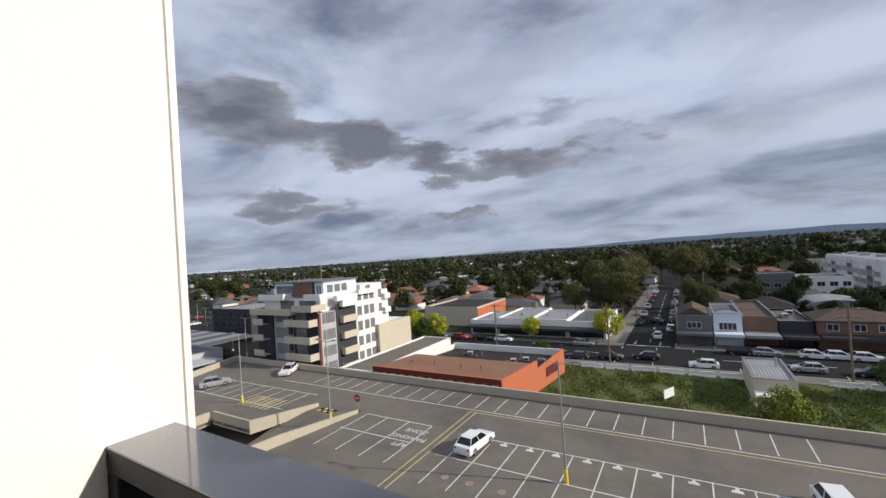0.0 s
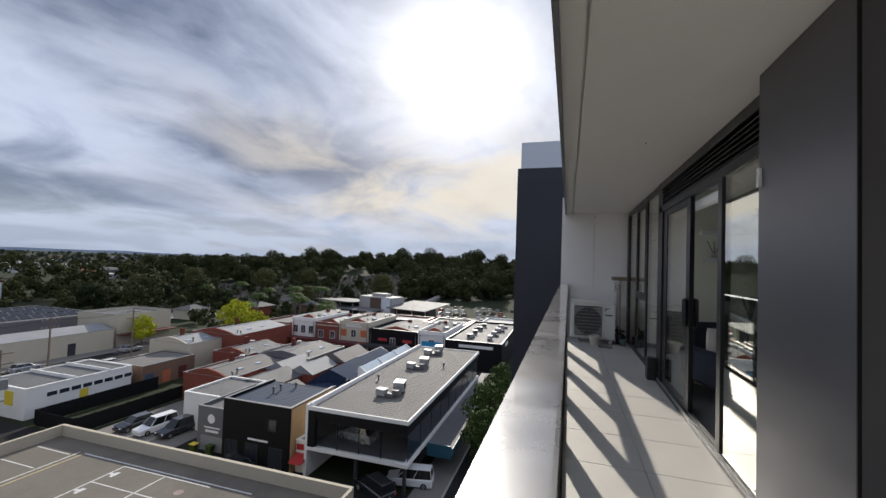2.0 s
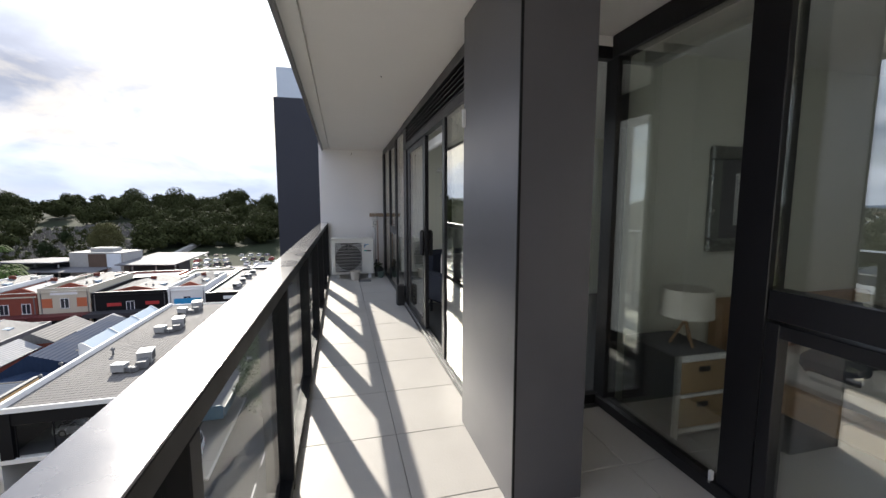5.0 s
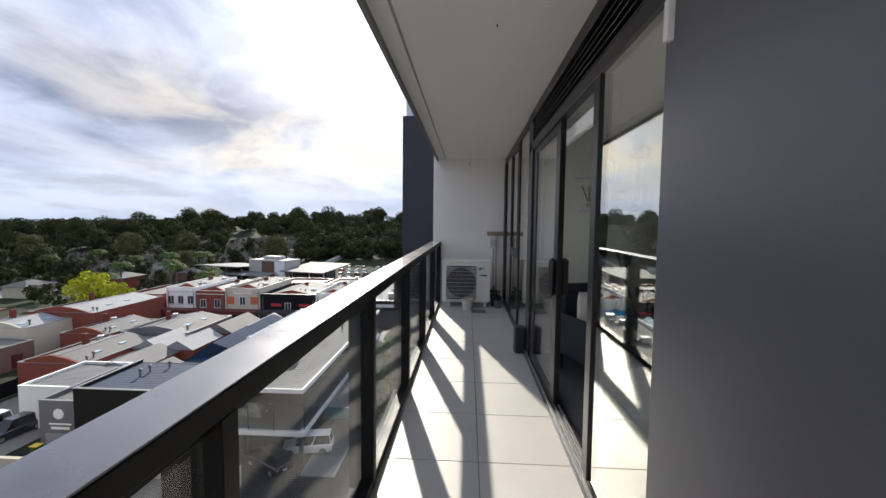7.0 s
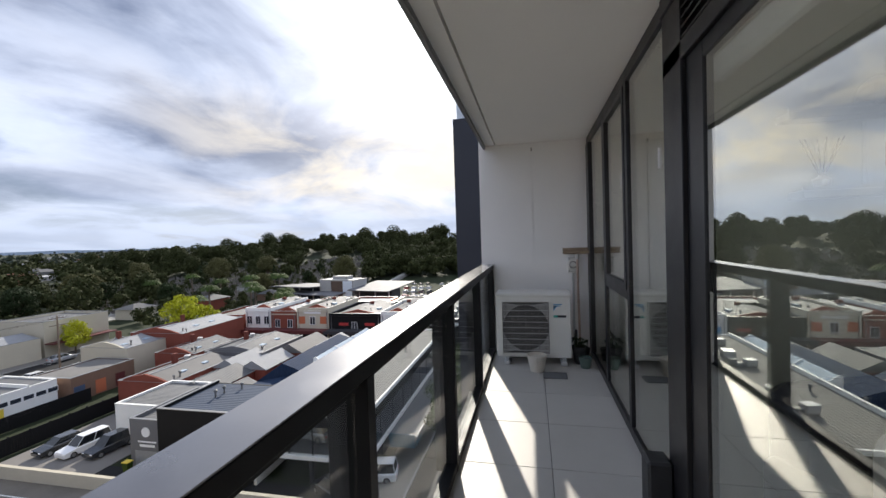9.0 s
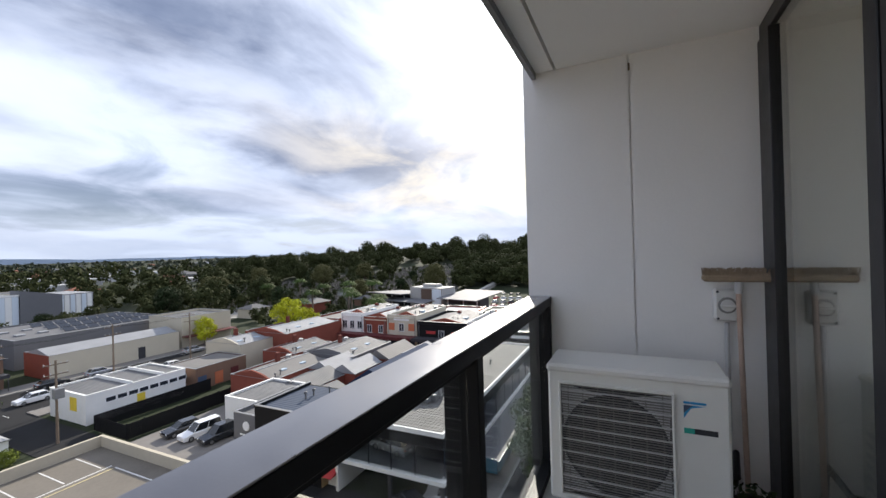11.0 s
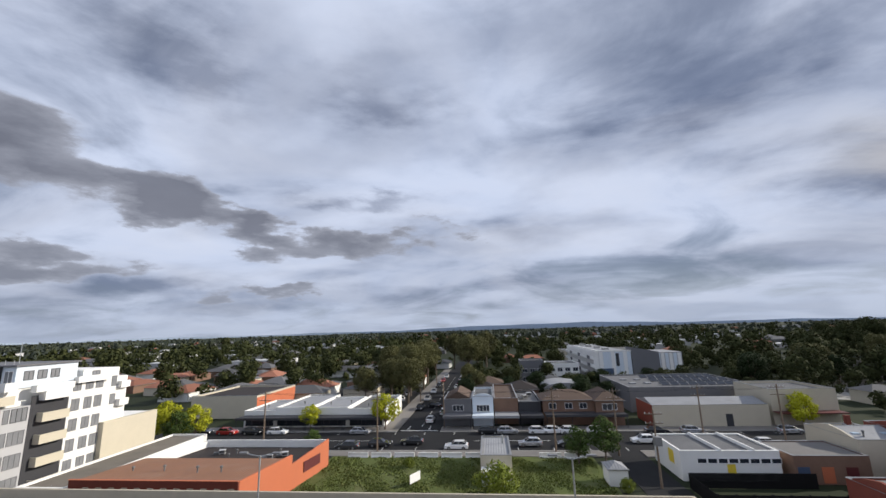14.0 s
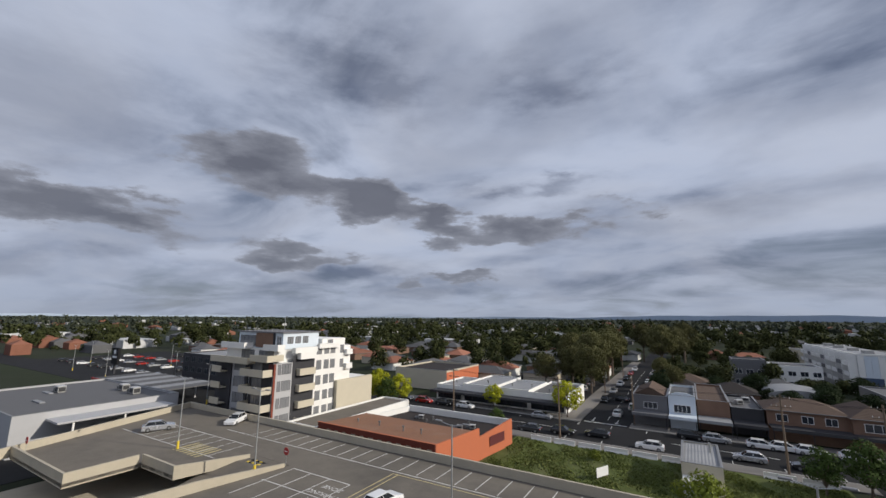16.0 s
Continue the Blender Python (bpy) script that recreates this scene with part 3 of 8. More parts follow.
    for i in range(5):
        part("block", Mesh().soft(i * 0.5, i * 0.5 + 0.46, -0.15, 0.15, 0, 0.06, 0.02), "sign_yellow" if i % 2 == 0 else "paint_black", hz)
        part("block", Mesh().soft(i * 0.5, i * 0.5 + 0.46, 0.55, 0.85, 0, 0.06, 0.02), "paint_black" if i % 2 == 0 else "sign_yellow", hz)
    for x, y in ((-35.2, 35.2), (-67.2, 20.2)):
        g = thing("road_sign", "round red sign on a galvanised post by the ramp", "sign", (x, y, DECK), "red signs on the deck")
        part("post", Mesh().tube((0, 0, 0), (0, 0, 1.7), 0.03, None, 8), "galv", g)
        part("disc", Mesh().tube((0, -0.06, 1.6), (0, -0.03, 1.6), 0.45, None, 20), "sign_red", g)
        part("bar", Mesh().box(-0.25, 0.25, -0.066, -0.06, 1.55, 1.65), "sign_white", g)
    v = Mesh()
    v.extrude_x([(29.95, DECK), (33.6, DECK), (33.6, DECK + 3.0), (29.95, DECK + 1.0)], 10.1, 12.6)
    v.extrude_x([(29.88, DECK + 0.98), (33.66, DECK + 3.05), (33.66, DECK + 3.13), (29.88, DECK + 1.06)], 10.02, 12.68)
    structure("ramp_cover", v, "parapet_beige", "sloping cream concrete stairwell cover on the deck", "stair cover")
    # painted lines
    k = Mesh()
    z0, z1 = DECK + 0.002, DECK + 0.012

    def line(x0, x1, y0, y1):
        k.box(x0, x1, y0, y1, z0, z1)

    line(-56, 25.6, 40.55, 40.67)
    for i in range(31):
        x = 25.0 - i * 2.5
        if not 9.9 < x < 13:
            line(x - 0.05, x + 0.05, 41.0, 45.2)
    line(-21, 25.2, 34.55, 34.67)
    line(-21, 25.2, 30.05, 30.17)
    for i in range(19):
        x = 25.2 - i * 2.5
        if not 9.9 < x < 12.9:
            line(x - 0.05, x + 0.05, 25.6, 34.6)
    line(-33.6, -24.6, 35.0, 35.12)
    for i in range(4):
        line(-33.6 + i * 3.0, -33.5 + i * 3.0, 27.0, 35.0)
    line(-34, -24.6, 31.0, 31.12)
    line(25.5, 25.62, 22, 40.0)
    line(-72, -45, 37.5, 37.62)
    line(-70, -45, 32.0, 32.12)
    for i in range(8):
        line(-64.0 + i * 2.5, -63.9 + i * 2.5, 32.1, 37.4)
    tagged(part("bay_marking", k, "line_white"), "worn white painted parking bay lines on the deck", "parking lines", "", "stuff")
    y = Mesh()
    for x in (-22.6, -21.9):
        y.box(x, x + 0.12, 22, 40.0, z0, z1)
    y.box(-22.6, 25.4, 39.95, 40.07, z0, z1)
    for i in range(7):
        y.box(-53 + i * 0.9, -52.7 + i * 0.9, 31.0, 34.5, z0, z1)
    tagged(part("lane_marking", y, "line_yellow"), "faded yellow painted lane lines on the deck", "lane lines", "", "stuff")
    q = Mesh()
    rr = random.Random(5)
    pale = Mesh()
    for row in (33.9, 27.2):
        for i in range(18):
            x = 24 - i * 2.5
            if 9 < x < 13:
                continue
            u = x + rr.uniform(-0.2, 0.2)
            if row > 30:
                pale.prism([(u - 0.4, row), (u + 0.35, row - 0.05), (u + 0.3, row + 0.3), (u + 0.12, row + 0.34), (u + 0.1, row + 0.6), (u - 0.12, row + 0.62), (u - 0.16, row + 0.33), (u - 0.36, row + 0.3)], z0, z1)
            else:
                q.lathe(u, row, [(0.36, z0), (0.34, z1)], 10)
    tagged(part("bay_symbol", pale, "line_white"), "worn white symbols painted at the heads of the bays", "bay symbols", "", "stuff")
    tagged(part("bay_symbol", q, "line_pink"), "faded pink round reserved symbols painted in the bays", "bay symbols", "", "stuff")
    g = thing("painted_sign", "faded white painted words APT PARKING ZONE on the deck", "road marking", (-25.4, 30.4, DECK + 0.004))
    for i, word in enumerate(("APT", "PARKING", "ZONE")):
        text_part("word", word, 1.0, pose(0, 1.5 * i, 0.004, 0, 0, 180), "line_white", g)


car_park()


def lamp_pole(x, y, z, h, arms=2, turn=0):
    e = thing("street_lamp", "galvanised lamp pole with yellow base on the parking deck", "lamp pole", (x, y, z), "car park lamp poles", rz=turn)
    part("base", Mesh().lathe(0, 0, [(0.16, 0), (0.16, 1.0), (0.13, 1.05)], 12), "sign_yellow", e, "scuffed yellow painted base")
    part("pole", Mesh().tube((0, 0, 1.0), (0, 0, h), 0.09, 0.055, 10), "galv", e)
    for s in (-1, 1)[:arms]:
        part("arm", Mesh().tube((0, 0, h - 0.1), (s * 1.3, 0, h + 0.15), 0.035, 0.03, 8), "galv", e)
        part("lamp_head", Mesh().soft(s * 1.3 - 0.32, s * 1.3 + 0.32, -0.13, 0.13, h + 0.1, h + 0.22, 0.03), "metal_grey", e)
    return e


for x, y in ((-35.8, 31.4), (-9.3, 30.3), (13.2, 29.9), (-52.6, 31.5)):
    lamp_pole(x, y, DECK, 9.2)


# ---- cars ----
def car_template(name, paint, label, wagon=False, scale=1.0):
    e = thing(name, label, "car", (0, 0, -200))
    L, W, H = 4.4 * scale, 1.78, 1.48 if not wagon else 1.78
    hl = L / 2
    side = [(-hl, 0.45), (-hl + 0.05, 0.22), (-hl + 0.5, 0.2), (hl - 0.5, 0.2), (hl - 0.03, 0.25), (hl, 0.55), (hl - 0.08, 0.74), (hl - 1.05, 0.93), (-hl + 0.35 if not wagon else -hl + 0.1, 0.98), (-hl + 0.03, 0.9)]
    body = Mesh()
    n = len(side)
    for y, inset in ((-W / 2, 0.06), (-W / 2 + 0.08, 0.0), (W / 2 - 0.08, 0.0), (W / 2, 0.06)):
        body.v += [(x * (1 - inset * 0.25), y, z if abs(y) < W / 2 - 0.01 else min(max(z, 0.28), 0.86)) for x, z in side]
    for k in range(3):
        body.f += [(k * n + (i + 1) % n, k * n + i, (k + 1) * n + i, (k + 1) * n + (i + 1) % n) for i in range(n)]
    body.f += [tuple(range(n)), tuple(3 * n + n - 1 - i for i in range(n))]
    part("body", body, paint, e)
    rear = -hl + (0.25 if not wagon else 0.08)
    cab = Mesh()
    base = [(rear, -0.80), (hl - 1.15, -0.80), (hl - 1.15, 0.80), (rear, 0.80)]
    top = [(rear + (0.55 if not wagon else 0.18), -0.60), (hl - 1.95, -0.60), (hl - 1.95, 0.60), (rear + (0.55 if not wagon else 0.18), 0.60)]
    cab.v += [(x, y, 0.88) for x, y in base] + [(x, y, H - 0.05) for x, y in top]
    cab.f += [(0, 1, 5, 4), (1, 2, 6, 5), (2, 3, 7, 6), (3, 0, 4, 7), (4, 5, 6, 7)]
    part("glasshouse", cab, "car_glass", e)
    x0, x1 = top[0][0], top[1][0]
    part("roof", Mesh().soft(x0 - 0.04, x1 + 0.06, -0.62, 0.62, H - 0.06, H, 0.025), paint, e)
    for s in (-1, 1):
        for bx, tx in ((rear + 0.02, x0), ((rear + hl) / 2 - 0.45, (x0 + x1) / 2), (hl - 1.17, x1)):
            part("pillar", Mesh().tube((bx, s * 0.80, 0.9), (tx, s * 0.61, H - 0.04), 0.035, 0.03, 5), paint, e)
    for x in (-hl + 0.85, hl - 0.85):
        for s in (-1, 1):
            w = part("wheel", Mesh().tube((x, s * (W / 2 - 0.2), 0.32), (x, s * (W / 2 + 0.01), 0.32), 0.32, None, 14), "tyre", e)
            part("rim", Mesh().tube((x, s * (W / 2 - 0.05), 0.32), (x, s * (W / 2 + 0.02), 0.32), 0.2, None, 10), "metal_grey", w)
    for s in (-1, 1):
        part("headlight", Mesh().soft(hl - 0.14, hl - 0.01, s * 0.66 - 0.16, s * 0.66 + 0.16, 0.6, 0.72, 0.02), "sign_white", e)
        part("tail_light", Mesh().soft(-hl - 0.005, -hl + 0.1, s * 0.7 - 0.12, s * 0.7 + 0.12, 0.66, 0.84, 0.02), "sign_red", e)
    part("number_plate", Mesh().box(-hl - 0.012, -hl + 0.02, -0.19, 0.19, 0.5, 0.6), "sign_white", e)
    return e


CAR = {
    "white": car_template("car", "car_white", "white hatchback car with dark windows, parked"),
    "silver": car_template("car", "car_silver", "silver hatchback car with dark windows, parked"),
    "dark": car_template("car", "car_dark", "dark grey car with black windows, parked"),
    "red": car_template("car", "car_red", "dark red car, parked at the kerb"),
    "wagon": car_template("off_road_car", "car_white", "white boxy off-road wagon, parked in the yard", True, 1.06),
    "suv": car_template("off_road_car", "car_dark", "dark off-road wagon, parked in the yard", True, 1.04),
}


def park(kind, x, y, z, rz, group):
    c = copy_thing(CAR[kind], pose(x, y, z, 0, 0, rz))
    c["group"] = group
    return c


for kind, x, y, rz in (("white", -18.3, 32.7, 84), ("white", 6.9, 33.2, -82), ("white", 17.3, 33.0, -78), ("white", -58.6, 43.6, -60), ("silver", -64.6, 34.6, 65)):
    park(kind, x, y, DECK + 0.01, rz, "cars on the parking deck")
for kind, x, y, rz in (("white", 1.0, 80.4, 180), ("white", 17.5, 91.4, 0), ("white", 24.0, 91.4, 0), ("white", 29.5, 91.4, 0), ("silver", 14.8, 82.4, 180), ("dark", 22.0, 82.2, 180), ("dark", -14.0, 82.0, 0), ("silver", -21.0, 91.5, 0), ("red", -52, 91.4, 0), ("dark", -58, 91.5, 0), ("dark", -20.0, 80.3, 180), ("white", 36.0, 84.4, 180), ("white", 20.7, 91.6, 0), ("dark", 7.0, 91.5, 0), ("silver", 11.0, 91.4, 0), ("dark", -27.0, 80.3, 180), ("silver", -33.0, 80.4, 180), ("white", -40.0, 91.5, 0), ("dark", -46.0, 91.5, 0), ("dark", -8.0, 83.5, 180), ("dark", 41, 91.4, 0), ("silver", 48, 91.4, 0), ("white", -70, 83, 180), ("dark", -82, 89, 0), ("white", 55, 82, 180), ("silver", 66, 91, 0)):
    park(kind, x, y, STREET, rz, "cars on the main street")
for i, kind in enumerate(("white", "dark", "silver", "dark", "white", "dark", "silver", "white", "dark")):
    park(kind, -4.7, 112 + i * 11.5, STREET, 90, "cars on the side street")
for i, kind in enumerate(("dark", "silver", "white", "dark", "red", "white")):
    park(kind, -12.2, 118 + i * 15, STREET, -90, "cars on the side street")
park("white", -7.0, 103, STREET, 90, "cars on the side street")
park("dark", -8.6, 121, STREET, 150, "cars on the side street")
slab("pavement_gum_car_park", -52, -17.2, 116.5, 160, STREET - 0.25, STREET + 0.03, "asphalt", "asphalt car park under gum trees behind the shops", "car park")
for i, kind in enumerate(("white", "dark", "silver", "silver", "dark", "white", "dark", "silver", "white", "dark", "silver", "dark", "white", "silver")):
    park(kind, -20.5 - (i % 5) * 5.6, 120 + (i // 5) * 11 + (i * 7 % 3), STREET + 0.035, 90 + 4 * (i % 3), "cars under the gum trees")
for kind, x, y, rz in (("wagon", 38.2, 47.6, 172), ("dark", 37.9, 50.6, 172), ("suv", 38.6, 44.6, 172)):
    park(kind, x, y, STREET + 0.03, rz, "cars in the parking yard")
for kind, x, y, rz in (("wagon", 37.9, 13.9, 100), ("suv", 35.2, 16.4, 60), ("dark", 33.9, 31.6, 78)):
    park(kind, x, y, STREET + 0.025, rz, "cars beside the showroom")
material("metal_dull", (0.16, 0.16, 0.16), 0.6, metal=0.3, var=0.2, scale=3)
material("unit_grey", (0.36, 0.355, 0.34), 0.6, var=0.12, scale=2, stain=0.25, stain_colour=(0.22, 0.21, 0.2), spec=0.2)


# ---- building kit ----
def window(parent, face, at, u0, u1, z0, z1, frame_mat="sign_white", sill=False, mull=0, glass="far_glass"):
    """A window on an axis-aligned wall; face is one of s n e w and at is the wall's coordinate."""
    out = -1 if face in "sw" else 1
    a, b = sorted((at - 0.03 * out, at + 0.05 * out))
    c, d = sorted((at - 0.05 * out, at + 0.02 * out))

    def bx(m, p0, p1, q0, q1, lo, hi):
        return m.box(q0, q1, p0, p1, lo, hi) if face in "ew" else m.box(p0, p1, q0, q1, lo, hi)

    w = part("window", bx(Mesh(), u0 + 0.05, u1 - 0.05, c, d, z0 + 0.05, z1 - 0.05), glass, parent)
    f = Mesh()
    for p0, p1, lo, hi in ((u0, u1, z1 - 0.07, z1), (u0, u1, z0, z0 + 0.07), (u0, u0 + 0.07, z0 + 0.07, z1 - 0.07), (u1 - 0.07, u1, z0 + 0.07, z1 - 0.07)):
        bx(f, p0, p1, a, b, lo, hi)
    for i in range(mull):
        p = u0 + (u1 - u0) * (i + 1) / (mull + 1)
        bx(f, p - 0.03, p + 0.03, a, b, z0 + 0.07, z1 - 0.07)
    part("frame", f, frame_mat, w)
    if sill:
        e0, e1 = sorted((at, at + 0.14 * out))
        part("sill", bx(Mesh(), u0 - 0.06, u1 + 0.06, e0, e1, z0 - 0.08, z0), "kerb_stone", w)
    return w


def flat_shop(label, x0, x1, y0, y1, z1, wall, roof, parapet=0.5, z0=STREET, name="shop_building", category="shop", open_sides="", group=""):
    """Walls, a recessed flat roof and a parapet round it."""
    e = thing(name, label, category, ((x0 + x1) / 2, (y0 + y1) / 2, z0), group)
    cx, cy = (x0 + x1) / 2, (y0 + y1) / 2
    X0, X1, Y0, Y1 = x0 - cx, x1 - cx, y0 - cy, y1 - cy
    h = z1 - z0
    p = h + parapet
    t = 0.22
    for n, q in (("s", (X0, X1, Y0, Y0 + t)), ("n", (X0, X1, Y1 - t, Y1)), ("w", (X0, X0 + t, Y0 + t, Y1 - t)), ("e", (X1 - t, X1, Y0 + t, Y1 - t))):
        part("wall", Mesh().box(*q, 0, p if n not in open_sides else h + 0.02), wall, e)
    part("roof", Mesh().box(X0 + t, X1 - t, Y0 + t, Y1 - t, h - 0.2, h), roof, e)
    cap = Mesh()
    for n, q in (("s", (X0 - 0.04, X1 + 0.04, Y0 - 0.04, Y0 + t + 0.04)), ("n", (X0 - 0.04, X1 + 0.04, Y1 - t - 0.04, Y1 + 0.04)), ("w", (X0 - 0.04, X0 + t + 0.04, Y0 + t + 0.04, Y1 - t - 0.04)), ("e", (X1 - t - 0.04, X1 + 0.04, Y0 + t + 0.04, Y1 - t - 0.04))):
        if n not in open_sides:
            cap.box(*q, p, p + 0.06)
    part("parapet_cap", cap, "metal_grey" if wall != "paint_white" else "paint_white", e)
    e["w"], e["d"], e["h"] = (x1 - x0) / 2, (y1 - y0) / 2, h
    return e


def house(label, x0, x1, y0, y1, z1, ridge, wall, roof, hip=True, along="x", z0=STREET, name="house", category="house", eave=0.45, group=""):
    cx, cy = (x0 + x1) / 2, (y0 + y1) / 2
    e = thing(name, label, category, (cx, cy, z0), group)
    X, Y, h, r = (x1 - x0) / 2, (y1 - y0) / 2, z1 - z0, ridge
    part("wall", Mesh().box(-X, X, -Y, Y, 0, h), wall, e)
    m = Mesh()
    A, B = X + eave, Y + eave
    if along == "x":
        k = A - B * 0.9 if hip else A
        k = max(k, 0.3)
        m.v = [(-A, -B, h), (A, -B, h), (A, B, h), (-A, B, h), (-k, 0, h + r), (k, 0, h + r)]
        m.f = [(0, 1, 5, 4), (2, 3, 4, 5), (1, 2, 5), (3, 0, 4), (3, 2, 1, 0)]
    else:
        k = B - A * 0.9 if hip else B
        k = max(k, 0.3)
        m.v = [(-A, -B, h), (A, -B, h), (A, B, h), (-A, B, h), (0, -k, h + r), (0, k, h + r)]
        m.f = [(0, 1, 4), (1, 2, 5, 4), (2, 3, 5), (3, 0, 4, 5), (3, 2, 1, 0)]
    part("roof", m, roof, e)
    part("gutter", Mesh().box(-A, A, -B - 0.08, -B, h - 0.02, h + 0.1), "metal_grey", e)
    part("gutter", Mesh().box(-A, A, B, B + 0.08, h - 0.02, h + 0.1), "metal_grey", e)
    e["w"], e["d"], e["h"] = X, Y, h
    return e


def veranda(e, x0, x1, y0, y1, z, mat="roof_zinc", posts=True):
    """A shop veranda in the building's own coordinates."""
    part("veranda", Mesh().box(x0, x1, y0, y1, z, z + 0.12).box(x0, x1, y0 - 0.05, y0, z - 0.35, z + 0.2), mat, e)
    if posts:
        n = max(2, int((x1 - x0) / 4) + 1)
        for i in range(n):
            x = x0 + 0.2 + (x1 - x0 - 0.4) * i / (n - 1)
            part("post", Mesh().tube((x, y0 + 0.2, 0), (x, y0 + 0.2, z), 0.06, None, 6), "paint_dark", e)


def vents(x, y, z, n, seed, spread=3.0):
    rr = random.Random(seed)
    for i in range(n):
        u, v = x + rr.uniform(-spread, spread), y + rr.uniform(-spread * 0.6, spread * 0.6)
        h = rr.uniform(0.25, 0.6)
        e = thing("roof_vent", "grey galvanised roof vent with a cowl", "roof vent", (u, v, z), "roof vents")
        part("pipe", Mesh().tube((0, 0, -0.05), (0, 0, h), 0.10, None, 8), "metal_dull", e)
        part("cowl", Mesh().lathe(0, 0, [(0.12, h - 0.02), (0.2, h + 0.06), (0.18, h + 0.2), (0.05, h + 0.27)], 10), "metal_dull", e)


def roof_unit(x, y, z, rz=0, big=1.0):
    e = thing("rooftop_cooler", "boxy pale grey rooftop cooling unit with louvred sides", "cooling unit", (x, y, z), "rooftop coolers", rz=rz)
    s = big
    part("feet", Mesh().box(-0.7 * s, -0.6 * s, -0.5 * s, 0.5 * s, 0, 0.15).box(0.6 * s, 0.7 * s, -0.5 * s, 0.5 * s, 0, 0.15), "metal_grey", e)
    part("casing", Mesh().soft(-0.8 * s, 0.8 * s, -0.6 * s, 0.6 * s, 0.15, 1.15 * s, 0.04), "unit_grey", e)
    part("grille", Mesh().box(0.8 * s, 0.82 * s, -0.5 * s, 0.5 * s, 0.3, 1.0 * s), "fan_dark", e)
    part("lid", Mesh().soft(-0.84 * s, 0.84 * s, -0.64 * s, 0.64 * s, 1.15 * s, 1.23 * s, 0.03), "plastic_grey", e)
    part("grille", Mesh().box(-0.6 * s, 0.6 * s, -0.62 * s, -0.6 * s, 0.35, 1.0 * s), "fan_dark", e)
    part("duct", Mesh().soft(-2.1 * s, -0.8 * s, -0.4 * s, 0.4 * s, 0.1, 0.75 * s, 0.04), "metal_dull", e)
    part("collar", Mesh().soft(-1.5 * s, -1.4 * s, -0.45 * s, 0.45 * s, 0.06, 0.8 * s, 0.02), "metal_grey", e)


# ---- west: apartment block, orange hall, shops ----
def apartment_block():
    x1, y0 = -56.4, 47.5
    e = thing("apartment_building", "white and grey six-storey apartment block with stepped balconies", "apartments", (x1, y0, STREET))
    F = 2.95
    top = -4.9 - STREET
    def X(a, b, c, d, lo, hi, mat, name="wall"):
        return part(name, Mesh().box(a, b, c, d, lo, hi), mat, e)
    X(-17.0, 0, 1.2, 10.5, 0, top - 2.4, "paint_pale")
    X(-17.0, -1.2, 2.6, 10.5, top - 2.4, top, "paint_white")
    X(-17.0, 0, 10.5, 20.5, 0, top, "paint_white")
    # penthouse
    X(-14.5, -0.9, 3.4, 12.0, top, top + 3.0, "paint_ice")
    X(-14.9, -0.6, 3.1, 12.3, top + 3.0, top + 3.2, "paint_grey", "roof")
    X(-8.6, -3.4, 3.1, 3.4, top + 0.2, top + 2.95, "brick_brown", "panel")
    X(-3.4, -3.1, 3.05, 3.4, top, top + 3.0, "paint_dark", "strip")
    window(e, "s", 3.4, -2.7, -1.3, top + 0.6, top + 2.4, "sign_white", mull=1, glass="curtain_glass")
    window(e, "s", 3.4, -14.0, -9.0, top + 0.4, top + 2.4, "paint_dark", mull=3, glass="curtain_glass")
    for u in (4.4, 6.2, 8.0):
        window(e, "e", -0.9, u, u + 1.3, top + 1.0, top + 2.3, "paint_dark", mull=1, glass="curtain_glass")
    part("aerial", Mesh().tube((-4, 6, top + 3.2), (-4, 6, top + 6.2), 0.05, None, 6).tube((-4.7, 6, top + 5.9), (-3.3, 6, top + 5.9), 0.03, None, 6), "galv", e)
    for i in range(9):
        part("baluster", Mesh().box(-13 + i * 1.4, -12.95 + i * 1.4, 3.6, 3.65, top + 3.2, top + 3.9), "galv", e)
    X(-16.0, -0.3, 12.5, 19.0, top, top + 1.6, "paint_white", "wall")
    window(e, "e", -0.3, 14.0, 15.4, top + 0.3, top + 1.4, "paint_dark", mull=1, glass="curtain_glass")
    # lower block at the rear
    X(-0.0, 0.9, 16.0, 27.0, 0, 8.6, "paint_cream", "wall")
    X(-14.0, 0.0, 20.5, 27.0, 0, 8.4, "paint_white", "wall")
    # south end: dark strips, pale wall, projecting cream balconies
    X(-17.2, -12.4, 0.9, 1.2, 0, top - 2.5, "paint_dark", "panel")
    X(-8.0, -7.2, 0.9, 1.2, 0, top - 2.5, "paint_dark", "panel")
    for k in range(4):
        z = 2.2 + k * F
        part("balcony", Mesh().box(-6.9, -0.2, -0.9, 1.2, z, z + 0.2).box(-6.9, -0.2, -0.9, -0.75, z + 0.2, z + 1.25).box(-6.9, -6.75, -0.75, 1.2, z + 0.2, z + 1.25).box(-0.35, -0.2, -0.75, 1.2, z + 0.2, z + 1.25), "paint_cream", e)
        X(-6.9, -0.3, 1.12, 1.2, z + 0.2, z + F, "paint_dark", "recess")
        window(e, "s", 1.12, -6.0, -3.2, z + 0.3, z + 2.4, "paint_grey", mull=2, glass="curtain_glass")
        part("balcony", Mesh().box(-16.6, -13.6, -0.5, 0.9, z, z + 0.2).box(-16.6, -13.6, -0.5, -0.35, z + 0.2, z + 1.15), "paint_cream", e)
        window(e, "s", 1.2, -11.8, -8.6, z + 0.4, z + 2.3, "paint_grey", mull=2, glass="curtain_glass")
